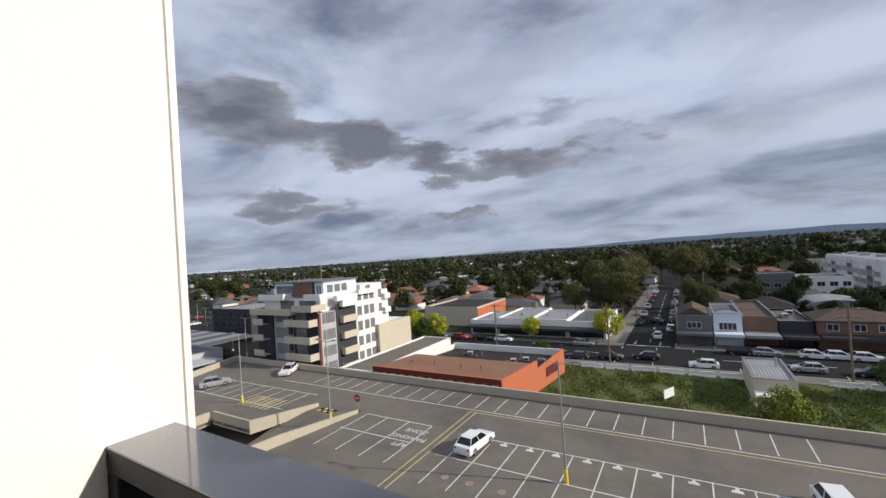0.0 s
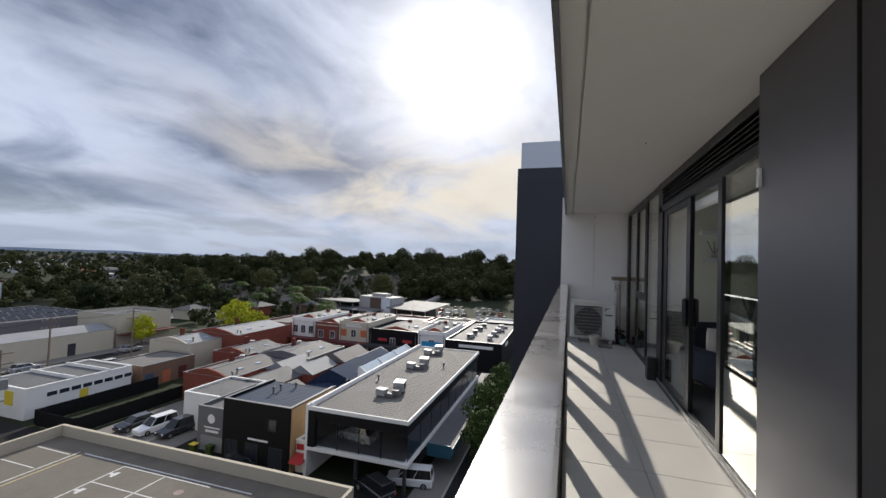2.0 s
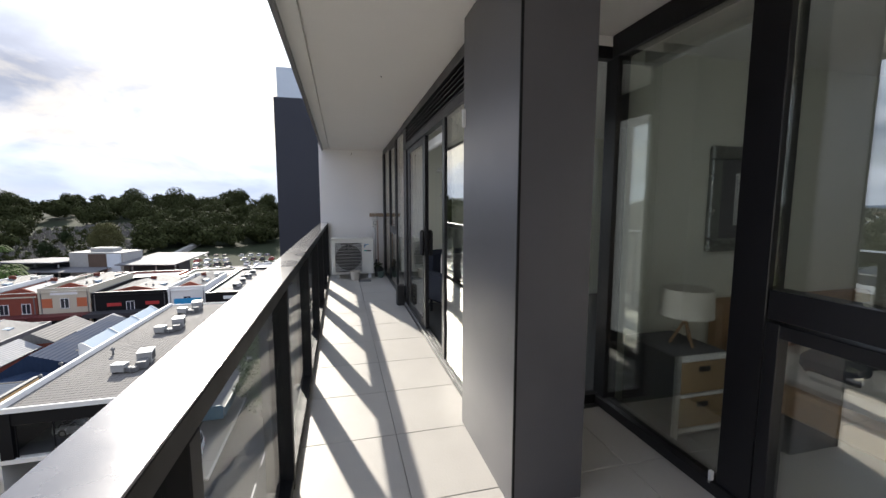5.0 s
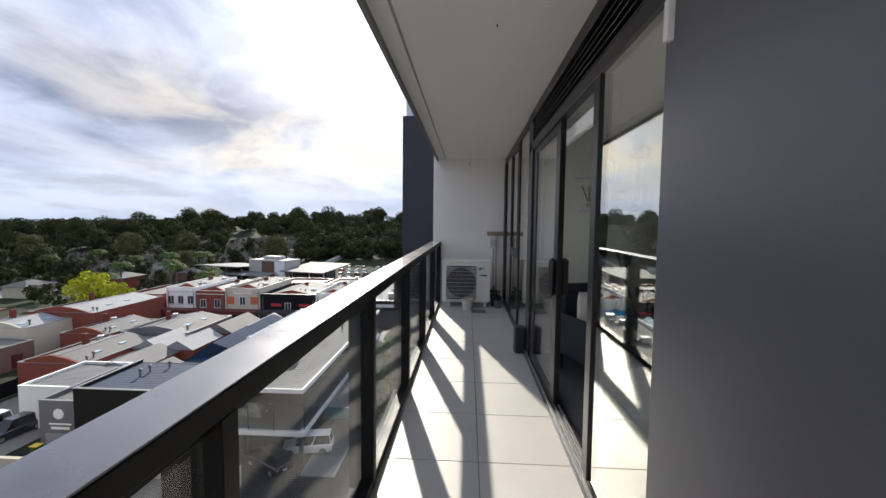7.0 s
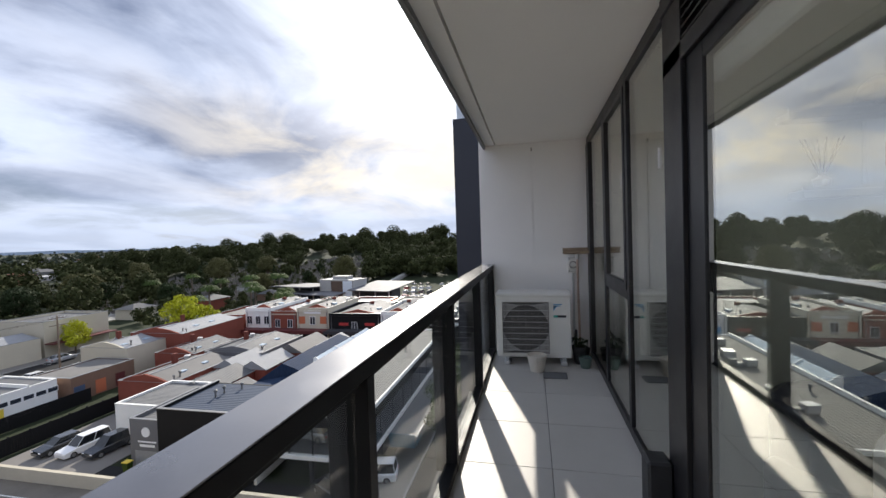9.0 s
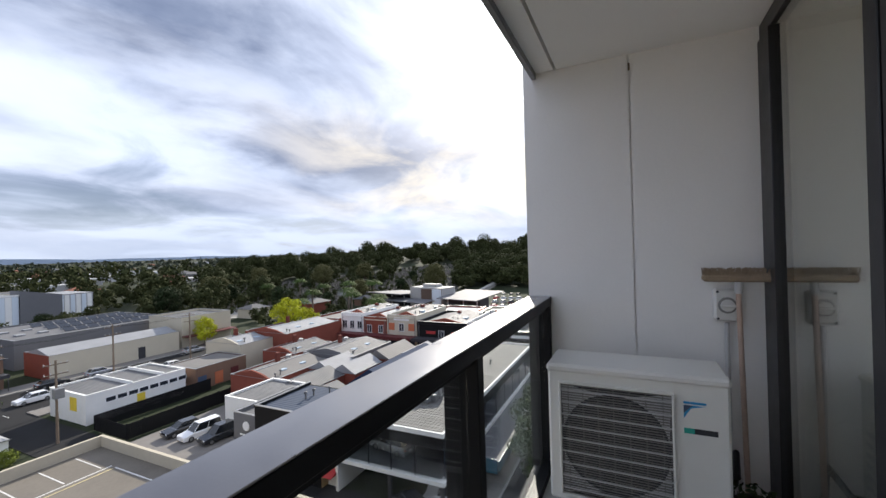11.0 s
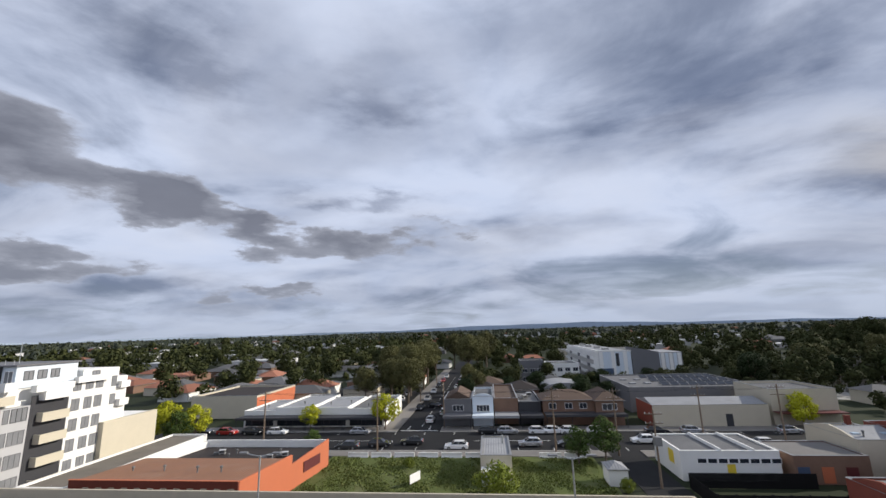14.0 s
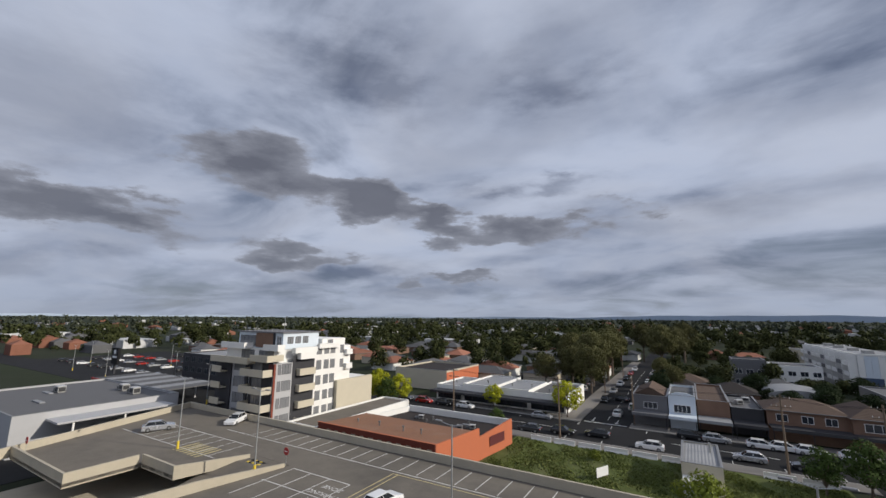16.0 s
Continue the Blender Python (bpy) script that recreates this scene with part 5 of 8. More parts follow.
def showroom():
    e = thing("showroom_building", "white-framed glass showroom with a ribbed grey roof", "showroom", (35.6, 13.5, STREET))
    L, D = 32.2, 10.6
    h = 7.0
    part("floor", Mesh().box(0.3, 7.5, 0.3, D - 0.3, 3.1, 3.13), "carpet", e)
    part("inner_wall", Mesh().box(0.3, 7.5, D - 0.3, D - 0.26, 3.13, h - 0.4), "paint_dark", e)
    part("floor_slab", Mesh().box(-0.2, L, -0.2, D, 2.75, 3.1), "paint_white", e)
    part("roof", Mesh().box(0.0, L - 0.2, 0.0, D - 0.25, h - 0.4, h - 0.1), "roof_zinc_y", e)
    rib = Mesh().box(0, 0.05, 0.0, D - 0.25, h - 0.1, h - 0.08).data("rib", "roof_zinc_y")
    for i in range(62):
        r = new("rib", rib)
        r.location.x, r.parent = 0.5 + i * 0.5, e
    part("parapet", Mesh().box(-0.2, 0.0, -0.2, D, h - 0.3, h + 0.08).box(0.0, L, -0.2, 0.0, h - 0.3, h + 0.08).box(L - 0.2, L, 0.0, D, h - 0.3, h + 0.08).box(0.0, L - 0.2, D - 0.25, D, h - 0.3, h + 0.35), "paint_white", e)
    part("fascia", Mesh().box(-0.1, 0.25, -0.1, D - 0.2, h - 1.3, h - 0.3).box(0.25, L, -0.1, 0.2, h - 1.3, h - 0.3), "paint_black", e, "black glossy fascia")
    part("wall", Mesh().box(-0.2, L, D, D + 0.3, 0, h + 0.2), "paint_white", e)
    part("wall", Mesh().box(-0.2, 0.25, D - 0.8, D, 3.1, h - 0.3), "paint_black", e)
    part("back_wall", Mesh().box(7.5, 7.8, 0.3, D, 3.1, h - 0.4), "brick_brown", e)
    part("column", Mesh().box(0.2, 0.5, 0.1, 0.4, 0, 2.5), "paint_dark", e)
    part("column", Mesh().box(0.2, 0.5, 5.2, 5.5, 0, 2.5), "paint_dark", e)
    part("lower_wall", Mesh().box(6.5, L, 0.9, D, 0, 2.5), "paint_dark", e)
    for k in range(4):
        y = 0.3 + k * 2.35
        p = part("pane", Mesh().box(0.0, 0.04, y, y + 2.28, 3.1, h - 1.2), "glass", e)
        p.visible_shadow = False
        part("mullion", Mesh().box(-0.02, 0.08, y + 2.28, y + 2.35, 3.1, h - 1.2), "paint_black", e)
    for k in range(9):
        x = 0.3 + k * 3.5
        part("pane", Mesh().box(x, x + 3.4, -0.03, 0.02, 3.15, h - 1.2), "far_glass", e)
        part("mullion", Mesh().box(x + 3.4, x + 3.5, -0.05, 0.05, 3.15, h - 1.2), "paint_black", e)
    part("canopy", Mesh().box(5.0, L + 3, -3.0, -0.2, 2.6, 2.75).box(5.0, L + 3, -3.1, -3.0, 2.2, 2.9), "paint_grey", e)
    part("sign", Mesh().box(4.9, 5.0, -3.0, -0.4, 1.8, 3.1), "paint_teal", e, "teal street sign panel")
    part("sign", Mesh().box(5.0, 9.0, -3.16, -3.1, 2.0, 2.9), "paint_teal", e, "teal fascia panel")
    for x, y, r in ((8, 4.2, 10), (20, 5.4, 10), (29, 6.0, 10)):
        roof_unit(35.6 + x, 13.5 + y, STREET + h - 0.1, r, 1.0)
        roof_unit(35.6 + x - 2.2, 13.5 + y + 1.2, STREET + h - 0.1, 80, 0.7)
    vents(47, 22, STREET + h - 0.1, 1, 91, 0.5)
    vents(56, 16, STREET + h - 0.1, 1, 92, 0.5)


showroom()
c = park("silver", 38.6, 20.2, STREET + 3.1, 80, "cars in the showroom")
c["label"] = "silver car displayed behind the showroom glass"


def blue_shed():
    e = thing("factory_building", "navy metal shed with pale blue lean-to roof panels", "shed", (43.5, 24.6, STREET))
    part("wall", Mesh().box(0.5, 22, 2.4, 9.6, 0, 4.0), "paint_blue", e)
    part("roof", Mesh().extrude_x([(2.4, 4.0), (9.7, 4.0), (9.7, 4.2), (6.0, 6.6), (2.4, 5.4)], 6.0, 22), "roof_navy", e, "navy gabled metal roof")
    part("roof", Mesh().extrude_x([(2.4, 4.0), (9.7, 4.0), (9.7, 4.1), (6.0, 4.9), (2.4, 4.5)], 0.5, 6.0), "roof_navy", e, "lower navy metal roof")
    part("roof", Mesh().extrude_x([(-0.3, 3.8), (2.4, 3.8), (2.4, 6.9), (2.1, 7.0), (-0.3, 5.2)], 7.5, 24.5), "roof_ice", e, "pale blue translucent lean-to roof")
    part("roof", Mesh().extrude_x([(0.3, 3.4), (2.4, 3.4), (2.4, 5.3), (0.3, 4.3)], 2.2, 5.6), "roof_ice", e, "small pale blue lean-to roof")
    for x in (7.4, 13.0, 18.8, 24.4):
        part("gutter_bar", Mesh().extrude_x([(-0.35, 3.8), (2.4, 3.8), (2.4, 7.0), (2.1, 7.12), (-0.35, 5.32)], x, x + 0.14), "paint_white", e)
    part("wall", Mesh().box(7.3, 7.45, -0.3, 2.4, 0, 5.2), "brick_red", e, "red brick end wall")
    for x in (5.0, 9.0, 3.0):
        vents(43.5 + x, 24.6 + 3.4, STREET + 5.0, 1, int(x * 3), 0.6)


blue_shed()


def terrace(label, y0, y1, h, wall, mid, n, sign=None, x=84.0):
    e = flat_shop(label, x, x + 16, y0, y1, STREET + h, wall, "roof_zinc", 0.6, group="terrace shops")
    for i in range(n):
        u = -e["d"] + (y1 - y0) * (i + 0.5) / n
        window(e, "w", -e["w"], u - 0.65, u + 0.65, h - 3.0, h - 1.2, "sign_white", sill=True, mull=1)
    part("awning", Mesh().box(-e["w"] - 3.0, -e["w"], -e["d"], e["d"], 2.9, 3.05).box(-e["w"] - 3.05, -e["w"] - 3.0, -e["d"], e["d"], 2.5, 3.2), mid, e)
    part("gable", Mesh().extrude_x([(-e["d"] + 0.4, h), (e["d"] - 0.4, h), (0.0, h + 1.1)], -e["w"] + 2.2, e["w"] - 0.4), "roof_zinc" if n != 2 else "roof_light", e, "gabled metal roof behind the parapet")
    part("wall", Mesh().extrude_x([(-e["d"] + 0.3, h), (e["d"] - 0.3, h), (0.0, h + 1.2)], -e["w"] + 1.9, -e["w"] + 2.2), "brick_red", e, "brick gable wall")
    if sign:
        for u in (-e["d"] + 0.5, e["d"] - 2.0):
            part("sign", Mesh().box(-e["w"] - 0.06, -e["w"], u, u + 1.5, h - 2.8, h - 1.2), sign, e, "orange poster sign")
        part("sign", Mesh().box(-e["w"] - 0.05, -e["w"], -2.0, 2.0, h - 0.6, h + 0.1), "sign_white", e, "white name board")
    part("chimney", Mesh().soft(2, 2.8, -0.4, 0.4, h, h + 1.6, 0.05), "brick_dark", e)
    cy = (y0 + y1) / 2
    vents(x + 5.5, cy - 1.6, STREET + h + 0.3, 2, int(y0 * 3), 1.4)
    vents(x + 11.5, cy + 1.4, STREET + h + 0.3, 2, int(y1 * 5), 1.6)
    roof_unit(x + 13.2, y0 + 1.5, STREET + h, 90 if n == 2 else 15, 0.7)
    part("skylight", Mesh().soft(-2.0, -0.6, -e["d"] * 0.6, -e["d"] * 0.6 + 0.9, h + 0.3, h + 0.75, 0.03), "roof_ice", e)
    for u in (-e["d"] + 0.3, e["d"] - 0.5):
        part("downpipe", Mesh().box(-e["w"] - 0.1, -e["w"], u, u + 0.12, 3.1, h + 0.2), "metal_dull", e)
    part("cornice", Mesh().box(-e["w"] - 0.18, -e["w"], -e["d"], e["d"], h - 0.15, h + 0.05), wall if wall != "brick_red" else "paint_cream", e)
    part("shopfront", Mesh().box(-e["w"] - 0.03, -e["w"], -e["d"] + 0.4, e["d"] - 0.4, 0.4, 2.5), "far_glass", e)
    return e


terrace("white two-storey terrace shop with sash windows", 56.6, 63.0, 6.9, "paint_white", "maroon", 3)
terrace("red brick terrace shop with a parapet", 50.2, 56.4, 6.2, "brick_red", "maroon", 2)
terrace("cream two-storey terrace with orange signs", 42.4, 50.0, 6.9, "paint_cream", "maroon", 1, "render_orange")
e = terrace("low dark shop with red lettered signs", 30.5, 42.2, 5.8, "paint_black", "paint_dark", 1)
for u in (-4.6, 1.4):
    part("sign", Mesh().box(-e["w"] - 0.06, -e["w"], u, u + 2.2, 3.8, 4.4), "sign_red", e, "red lettered sign")
e = terrace("white corner shop with a blue sign", 24.0, 30.3, 6.2, "paint_white", "paint_dark", 1)
part("sign", Mesh().box(-e["w"] - 0.06, -e["w"], -2.4, 2.2, 3.4, 4.6), "sign_cyan", e, "blue and white sign")
e = flat_shop("long black shop with a white lettered fascia", 82, 112, 11.5, 23.5, STREET + 5.4, "paint_black", "roof_zinc", 0.4, group="terrace shops")
part("lettering", Mesh().box(-e["w"] - 0.05, -e["w"], -4.2, 3.0, 4.5, 5.1), "sign_white", e, "white lettering bar on the fascia")
part("lettering", Mesh().box(-10, -6, -e["d"] - 0.05, -e["d"], 4.4, 5.1), "sign_white", e, "white lettering bar on the fascia")
for i in range(8):
    roof_unit(88 + (i % 4) * 5.5, 15 + (i // 4) * 4.5, STREET + 5.4, 40 * i, 0.8)
for x0, x1, y0, y1, h, wall, roof in ((101, 112, 24, 34, 5.6, "paint_cream", "roof_zinc"), (101, 110, 35, 46, 5.8, "brick_red", "roof_light"), (101, 109, 47, 55, 6.0, "brick_red", "roof_zinc"), (84, 96, 64, 72, 5.5, "brick_red", "roof_zinc_y"), (113, 124, 13, 22, 5.0, "paint_white", "roof_light")):
    flat_shop("low shop with a metal roof behind the terraces", x0, x1, y0, y1, STREET + h, wall, roof, 0.4, group="terrace shops")


def station():
    e = thing("station_building", "modern grey and white station with wide flat canopies", "station", (127, 60, STREET), rz=-14)
    part("wall", Mesh().box(-3, 4, -7, 7, 0, 9.6), "unit_grey", e)
    part("wall", Mesh().box(-3.3, -3.0, -6.5, -3.0, 1.0, 9.2), "paint_ice", e, "pale lift shaft panel")
    part("panel", Mesh().box(-3.1, -3.0, -2.6, 2.0, 3.0, 9.2), "roof_tile_brown", e, "brown cladding panel")
    part("plant_box", Mesh().box(-1, 2, -3, 3, 9.6, 10.6), "unit_grey", e)
    part("canopy", Mesh().extrude_y([(-8, 7.4), (10, 6.4), (10, 6.65), (-8, 7.65)], 7, 24), "paint_grey", e)
    part("canopy", Mesh().extrude_y([(-6, 6.6), (10, 7.9), (10, 8.15), (-6, 6.85)], -22, -7), "paint_grey", e)
    part("canopy", Mesh().extrude_y([(-9, 5.2), (-3, 5.6), (-3, 5.8), (-9, 5.4)], -4, 16), "paint_grey", e)
    part("wall", Mesh().box(-2, 4, 7, 20, 0, 6.4), "far_glass", e)
    part("wall", Mesh().box(-1, 4, -20, -7, 0, 6.6), "paint_dark", e)
    for y in (9, 15, 22, -10, -16, -21):
        part("column", Mesh().tube((-4, y, 0), (-4, y, 6.6), 0.2, None, 8), "paint_pale", e)
    structure("pavement_station_car_park", Mesh().box(118, 200, 8, 62, STREET - 0.25, STREET + 0.08), "footpath", "pale asphalt station car park", "car park")
    structure("pavement_rail_yard", Mesh().prism([(92, 130), (124, 119), (172, 104), (182, 112), (138, 133), (112, 160)], STREET - 0.25, STREET + 0.06), "kerb_stone", "pale concrete rail yard beyond the shops", "pavement")
    for x0, y0, w, d, h, wall in ((119, 104, 9, 7, 4.5, "brick_red"), (140, 96, 7, 6, 3.6, "brick_brown"), (104, 118, 8, 7, 4.0, "paint_cream"), (160, 120, 10, 7, 4.2, "paint_pale")):
        house("low house with a grey hip roof near the rail yard", x0, x0 + w, y0, y0 + d, STREET + h - 0.8, 1.4, wall, "roof_grey", True, "x", group="houses by the rail yard")
    structure("wall_rail_cutting", Mesh().extrude_y([(138, STREET), (140, STREET), (215, STREET + 5), (215, STREET)], 62, 64), "kerb_stone", "long pale concrete retaining wall", "wall")
    kinds = ("white", "silver", "dark", "white", "silver", "red", "white", "dark")
    k = 0
    for r in range(6):
        for i in range(14):
            k += 1
            if (k * 7) % 5 == 0:
                continue
            park(kinds[(k * 5 + r) % 8], 124 + r * 12, 12 + i * 3.3, STREET + 0.09, 0, "cars in the station car park")


station()


def fence_yard():
    e = thing("fence", "black timber paling fence round the yard", "fence", (34, 55, STREET))
    run = Mesh().box(0, 0.23, 0, 0.03, 0, 1.9).data("paling", "paint_black")
    turned = Mesh().box(0, 0.03, 0, 0.23, 0, 1.8).data("paling", "paint_black")
    for x, y, data in [(i * 0.25, 0, run) for i in range(64)] + [(i * 0.25, 7.4, run) for i in range(64)] + [(0, 0.1 + i * 0.25, turned) for i in range(28)]:
        p = new("paling", data)
        p.location, p.parent = (x, y, 0), e
    for i in range(9):
        part("post", Mesh().box(i * 2 - 0.06, i * 2 + 0.06, 0.03, 0.15, 0, 2.0), "paint_black", e)
    for i, c in enumerate(("sign_yellow", "leaf_green")):
        b = thing("wheelie_bin", "green wheelie bin with a yellow lid" if i == 0 else "dark green wheelie bin", "bin", (35.3 + i * 0.3, 38.4 - i * 1.9, STREET + 0.03), "wheelie bins")
        body = Mesh()
        body.v = [(-0.22, -0.26, 0), (0.22, -0.26, 0), (0.22, 0.26, 0), (-0.22, 0.26, 0), (-0.3, -0.36, 1.0), (0.3, -0.36, 1.0), (0.3, 0.36, 1.0), (-0.3, 0.36, 1.0)]
        body.f = [(0, 3, 2, 1), (4, 5, 6, 7), (0, 1, 5, 4), (1, 2, 6, 5), (2, 3, 7, 6), (3, 0, 4, 7)]
        part("body", body, "leaf_green", b)
        part("lid", Mesh().soft(-0.33, 0.33, -0.4, 0.4, 1.0, 1.1, 0.03), c, b)


fence_yard()


def power_pole(x, y, h, rz=0, transformer=False):
    e = thing("power_pole", "weathered timber power pole with cross arms", "power pole", (x, y, STREET), "power poles", rz=rz)
    part("pole", Mesh().tube((0, 0, 0), (0, 0, h), 0.17, 0.11, 8), "timber_pole", e)
    for k in (0.5, 1.7):
        arm = part("cross_arm", Mesh().soft(-1.2, 1.2, -0.06, 0.06, h - k - 0.06, h - k + 0.06, 0.01), "timber_pole", e)
        m = Mesh()
        for u in (-1.1, -0.5, 0.5, 1.1):
            m.tube((u, 0, h - k + 0.06), (u, 0, h - k + 0.26), 0.05, 0.03, 6)
        part("insulators", m, "plastic_grey", arm)
    if transformer:
        part("transformer", Mesh().soft(-0.5, 0.5, -0.85, -0.15, h * 0.55, h * 0.55 + 1.2, 0.06), "metal_grey", e)


POLES = [(30.3, 62.2, 10, True), (29.1, 76.5, 11, False), (18.9, 78.4, 11, False), (-13.6, 78.4, 11, False), (-36, 78.4, 11, False), (44, 78.4, 11, False), (-3.0, 96.6, 10, False), (-14, 130, 10, False), (-14, 170, 10, False), (57, 78.4, 11, False)]
for x, y, h, tr in POLES:
    power_pole(x, y, h, 0 if y < 90 else 90, tr)


def wires():
    def run(p, q, sag):
        return [(p[0] + (q[0] - p[0]) * i / 12, p[1] + (q[1] - p[1]) * i / 12, p[2] + (q[2] - p[2]) * i / 12 - sag * 4 * (i / 12) * (1 - i / 12)) for i in range(13)]
    xs = sorted([p for p in POLES if abs(p[1] - 78.4) < 2], key=lambda p: p[0])
    for a, b in zip(xs, xs[1:]):
        for u in (-0.5, 0.5):
            cu = bpy.data.curves.new("power_line", "CURVE")
            cu.dimensions, cu.bevel_depth, cu.bevel_resolution = "3D", 0.018, 1
            sp = cu.splines.new("POLY")
            pts = run((a[0], a[1] + u, STREET + a[2] - 0.3), (b[0], b[1] + u, STREET + b[2] - 0.3), 0.5)
            sp.points.add(len(pts) - 1)
            for s, q in zip(sp.points, pts):
                s.co = (*q, 1)
            cu.materials.append(MATS["paint_black"])
            tagged(new("power_line", cu), "thin black overhead power line between poles", "power line", "power lines")


wires()


# ---- west: beyond the deck's slanting end ----
def west_side():
    slab("road_west", -330, -84, 58, 72, STREET - 0.3, STREET + 0.004, "asphalt", "wide asphalt road leading away to the west", "road")
    slab("pavement_west_car_park", -262, -150, 72, 128, STREET - 0.25, STREET + 0.02, "asphalt", "open asphalt parking area beside the west road", "car park")
    slab("pavement_west_lane", -125, -70, 14, 58, STREET - 0.25, STREET + 0.01, "asphalt", "dark asphalt lane behind the car park", "pavement")
    e = flat_shop("low supermarket with a wide grey flat roof", -116, -82, 22, 46, -14.6, "paint_pale", "roof_grey", 0.35, name="store_building", category="store")
    part("canopy", Mesh().box(e["w"], e["w"] + 5.0, -8, 9, e["h"] - 1.0, e["h"] - 0.7), "paint_pale", e)
    for y in (-6, 1, 8):
        part("column", Mesh().box(e["w"] + 4.5, e["w"] + 4.75, y, y + 0.25, 0, e["h"] - 1.0), "paint_white", e)
    part("skylight", Mesh().soft(2, 6, -6, -5.2, e["h"], e["h"] + 0.25, 0.05), "roof_light", e)
    part("skylight", Mesh().soft(-8, -4, -2, -1.2, e["h"], e["h"] + 0.25, 0.05), "roof_light", e)
    for x, y in ((-96, 42), (-90, 41.5), (-104, 34)):
        roof_unit(x, y, -14.6, 0, 1.1)
    c = thing("canopy", "flat striped white and grey canopy on columns", "canopy", (-119, 58, STREET))
    for i in range(9):
        part("panel", Mesh().box(-19 + i * 4.2, -15.0 + i * 4.2, -7, 7.5, 3.8, 4.1), "roof_light" if i % 2 else "roof_grey", c)
    for x in (-15, -2, 12):
        for y in (-4, 5):
            part("column", Mesh().box(x - 0.2, x + 0.2, y - 0.2, y + 0.2, 0, 3.8), "paint_pale", c)
    part("fascia", Mesh().box(-19.2, 18.8, -7.2, -7.0, 3.6, 4.2), "sign_red", c, "narrow red and white fascia")
    g = thing("pylon_sign", "black and white pylon sign by the west road", "sign", (-176, 70.5, STREET))
    part("post", Mesh().box(-0.5, 0.5, -0.3, 0.3, 0, 6), "paint_dark", g)
    part("board", Mesh().box(-2.4, 2.4, -0.4, 0.4, 3.6, 9.4), "paint_black", g)
    part("emblem", Mesh().tube((0, -0.46, 8.0), (0, -0.4, 8.0), 0.9, None, 20), "sign_white", g)
    part("lettering", Mesh().box(-1.7, 1.7, -0.44, -0.4, 5.8, 6.5), "sign_white", g, "white lettering bar")
    e = flat_shop("dark three-storey block beside the apartments", -132, -112, 72, 88, -11.0, "paint_dark", "roof_light", 0.3)
    for k in (1, 4.2, 7.2):
        for i in range(5):
            window(e, "s", -e["d"], -9 + i * 3.8, -6.6 + i * 3.8, k, k + 1.6, "paint_grey", mull=1)
    rr = random.Random(8)
    for i in range(34):
        park(rr.choice(("white", "silver", "dark", "dark", "red")), -155 - (i % 9) * 11 + rr.uniform(-1, 1), 76 + (i // 9) * 13, STREET + 0.03, rr.choice((80, 90, 100)), "cars in the west car park")
    for x, y in ((-96, 60), (-140, 74), (-165, 64), (-200, 66), (-225, 80), (-180, 92)):
        p = lamp_pole(x, y, STREET, 9.5)
        p["label"], p["group"] = "galvanised street lamp beside the west road", "street lamps in the west"


west_side()


# ---- trees ----
def leaf_cloud(rr, blobs, per, size, squash=0.75):
    """Small leaf cards scattered over uneven clumps. blobs: (x, y, z, radius)."""
    V = []
    for bx, by, bz, br in blobs:
        n = int(per * br * br)
        d = rr.normal(size=(n, 3))
        d /= np.linalg.norm(d, axis=1)[:, None]
        r = br * (0.55 + 0.5 * rr.random(n) ** 0.6)
        c = d * r[:, None]
        c[:, 2] *= squash
        c += (bx, by, bz)
        nn = d + 0.4 * rr.normal(size=(n, 3))
        nn /= np.linalg.norm(nn, axis=1)[:, None]
        u = np.cross(nn, rr.normal(size=(n, 3)))
        u /= np.linalg.norm(u, axis=1)[:, None] + 1e-9
        w = np.cross(nn, u)
        s = size * (0.6 + 0.8 * rr.random(n))[:, None]
        V.append(np.stack([c - u * s, c - w * s * 0.6, c + u * s, c + w * s * 0.6], 1).reshape(-1, 3))
    return np.concatenate(V)


def leaf_mesh(name, P, mat):
    n = len(P) // 4
    me = bpy.data.meshes.new(name)
    me.vertices.add(len(P))
    me.vertices.foreach_set("co", P.astype(np.float32).ravel())
    me.loops.add(4 * n)
    me.loops.foreach_set("vertex_index", np.arange(4 * n, dtype=np.int32))
    me.polygons.add(n)
    me.polygons.foreach_set("loop_start", np.arange(0, 4 * n, 4, dtype=np.int32))
    me.update(calc_edges=True)
    me.materials.append(MATS[mat])
    return me


def tree_template(name, label, leaf, h, spread, seed, trunk=0.35, per=110, size=0.2, blobs=11, conical=False):
    rr = np.random.default_rng(seed)
    e = thing(name, label, "tree", (0, 0, -200))
    m = Mesh()
    fork = h * trunk
    m.tube((0, 0, -0.2), (0.05 * h * 0.3, 0, fork), 0.045 * h * 0.6, 0.03 * h * 0.6, 8)
    B = []
    for i in range(blobs):
        a = 2.4 * i + rr.uniform(-0.4, 0.4)
        k = i / (blobs - 1)
        z = fork + (h - fork) * (0.15 + 0.72 * k)
        rad = spread * (0.62 * math.sin(math.pi * (0.22 + 0.7 * k)) + rr.uniform(-0.12, 0.12)) if not conical else spread * (1 - k) * 0.7
        x, y = rad * math.cos(a), rad * math.sin(a)
        B.append((x, y, z, spread * rr.uniform(0.32, 0.52) * (1.0 if not conical else 1.1 - 0.6 * k)))
        if conical:
            continue
        m.tube((0.015 * h, 0, fork * rr.uniform(0.8, 1.0)), (x * 0.8, y * 0.8, z - 0.1), 0.018 * h * 0.6, 0.006 * h, 6)
    part("trunk", m, "bark", e)
    P = leaf_cloud(rr, B, per, size)
    ob = new("crown", leaf_mesh("crown", P, leaf))
    ob.parent = e
    return e


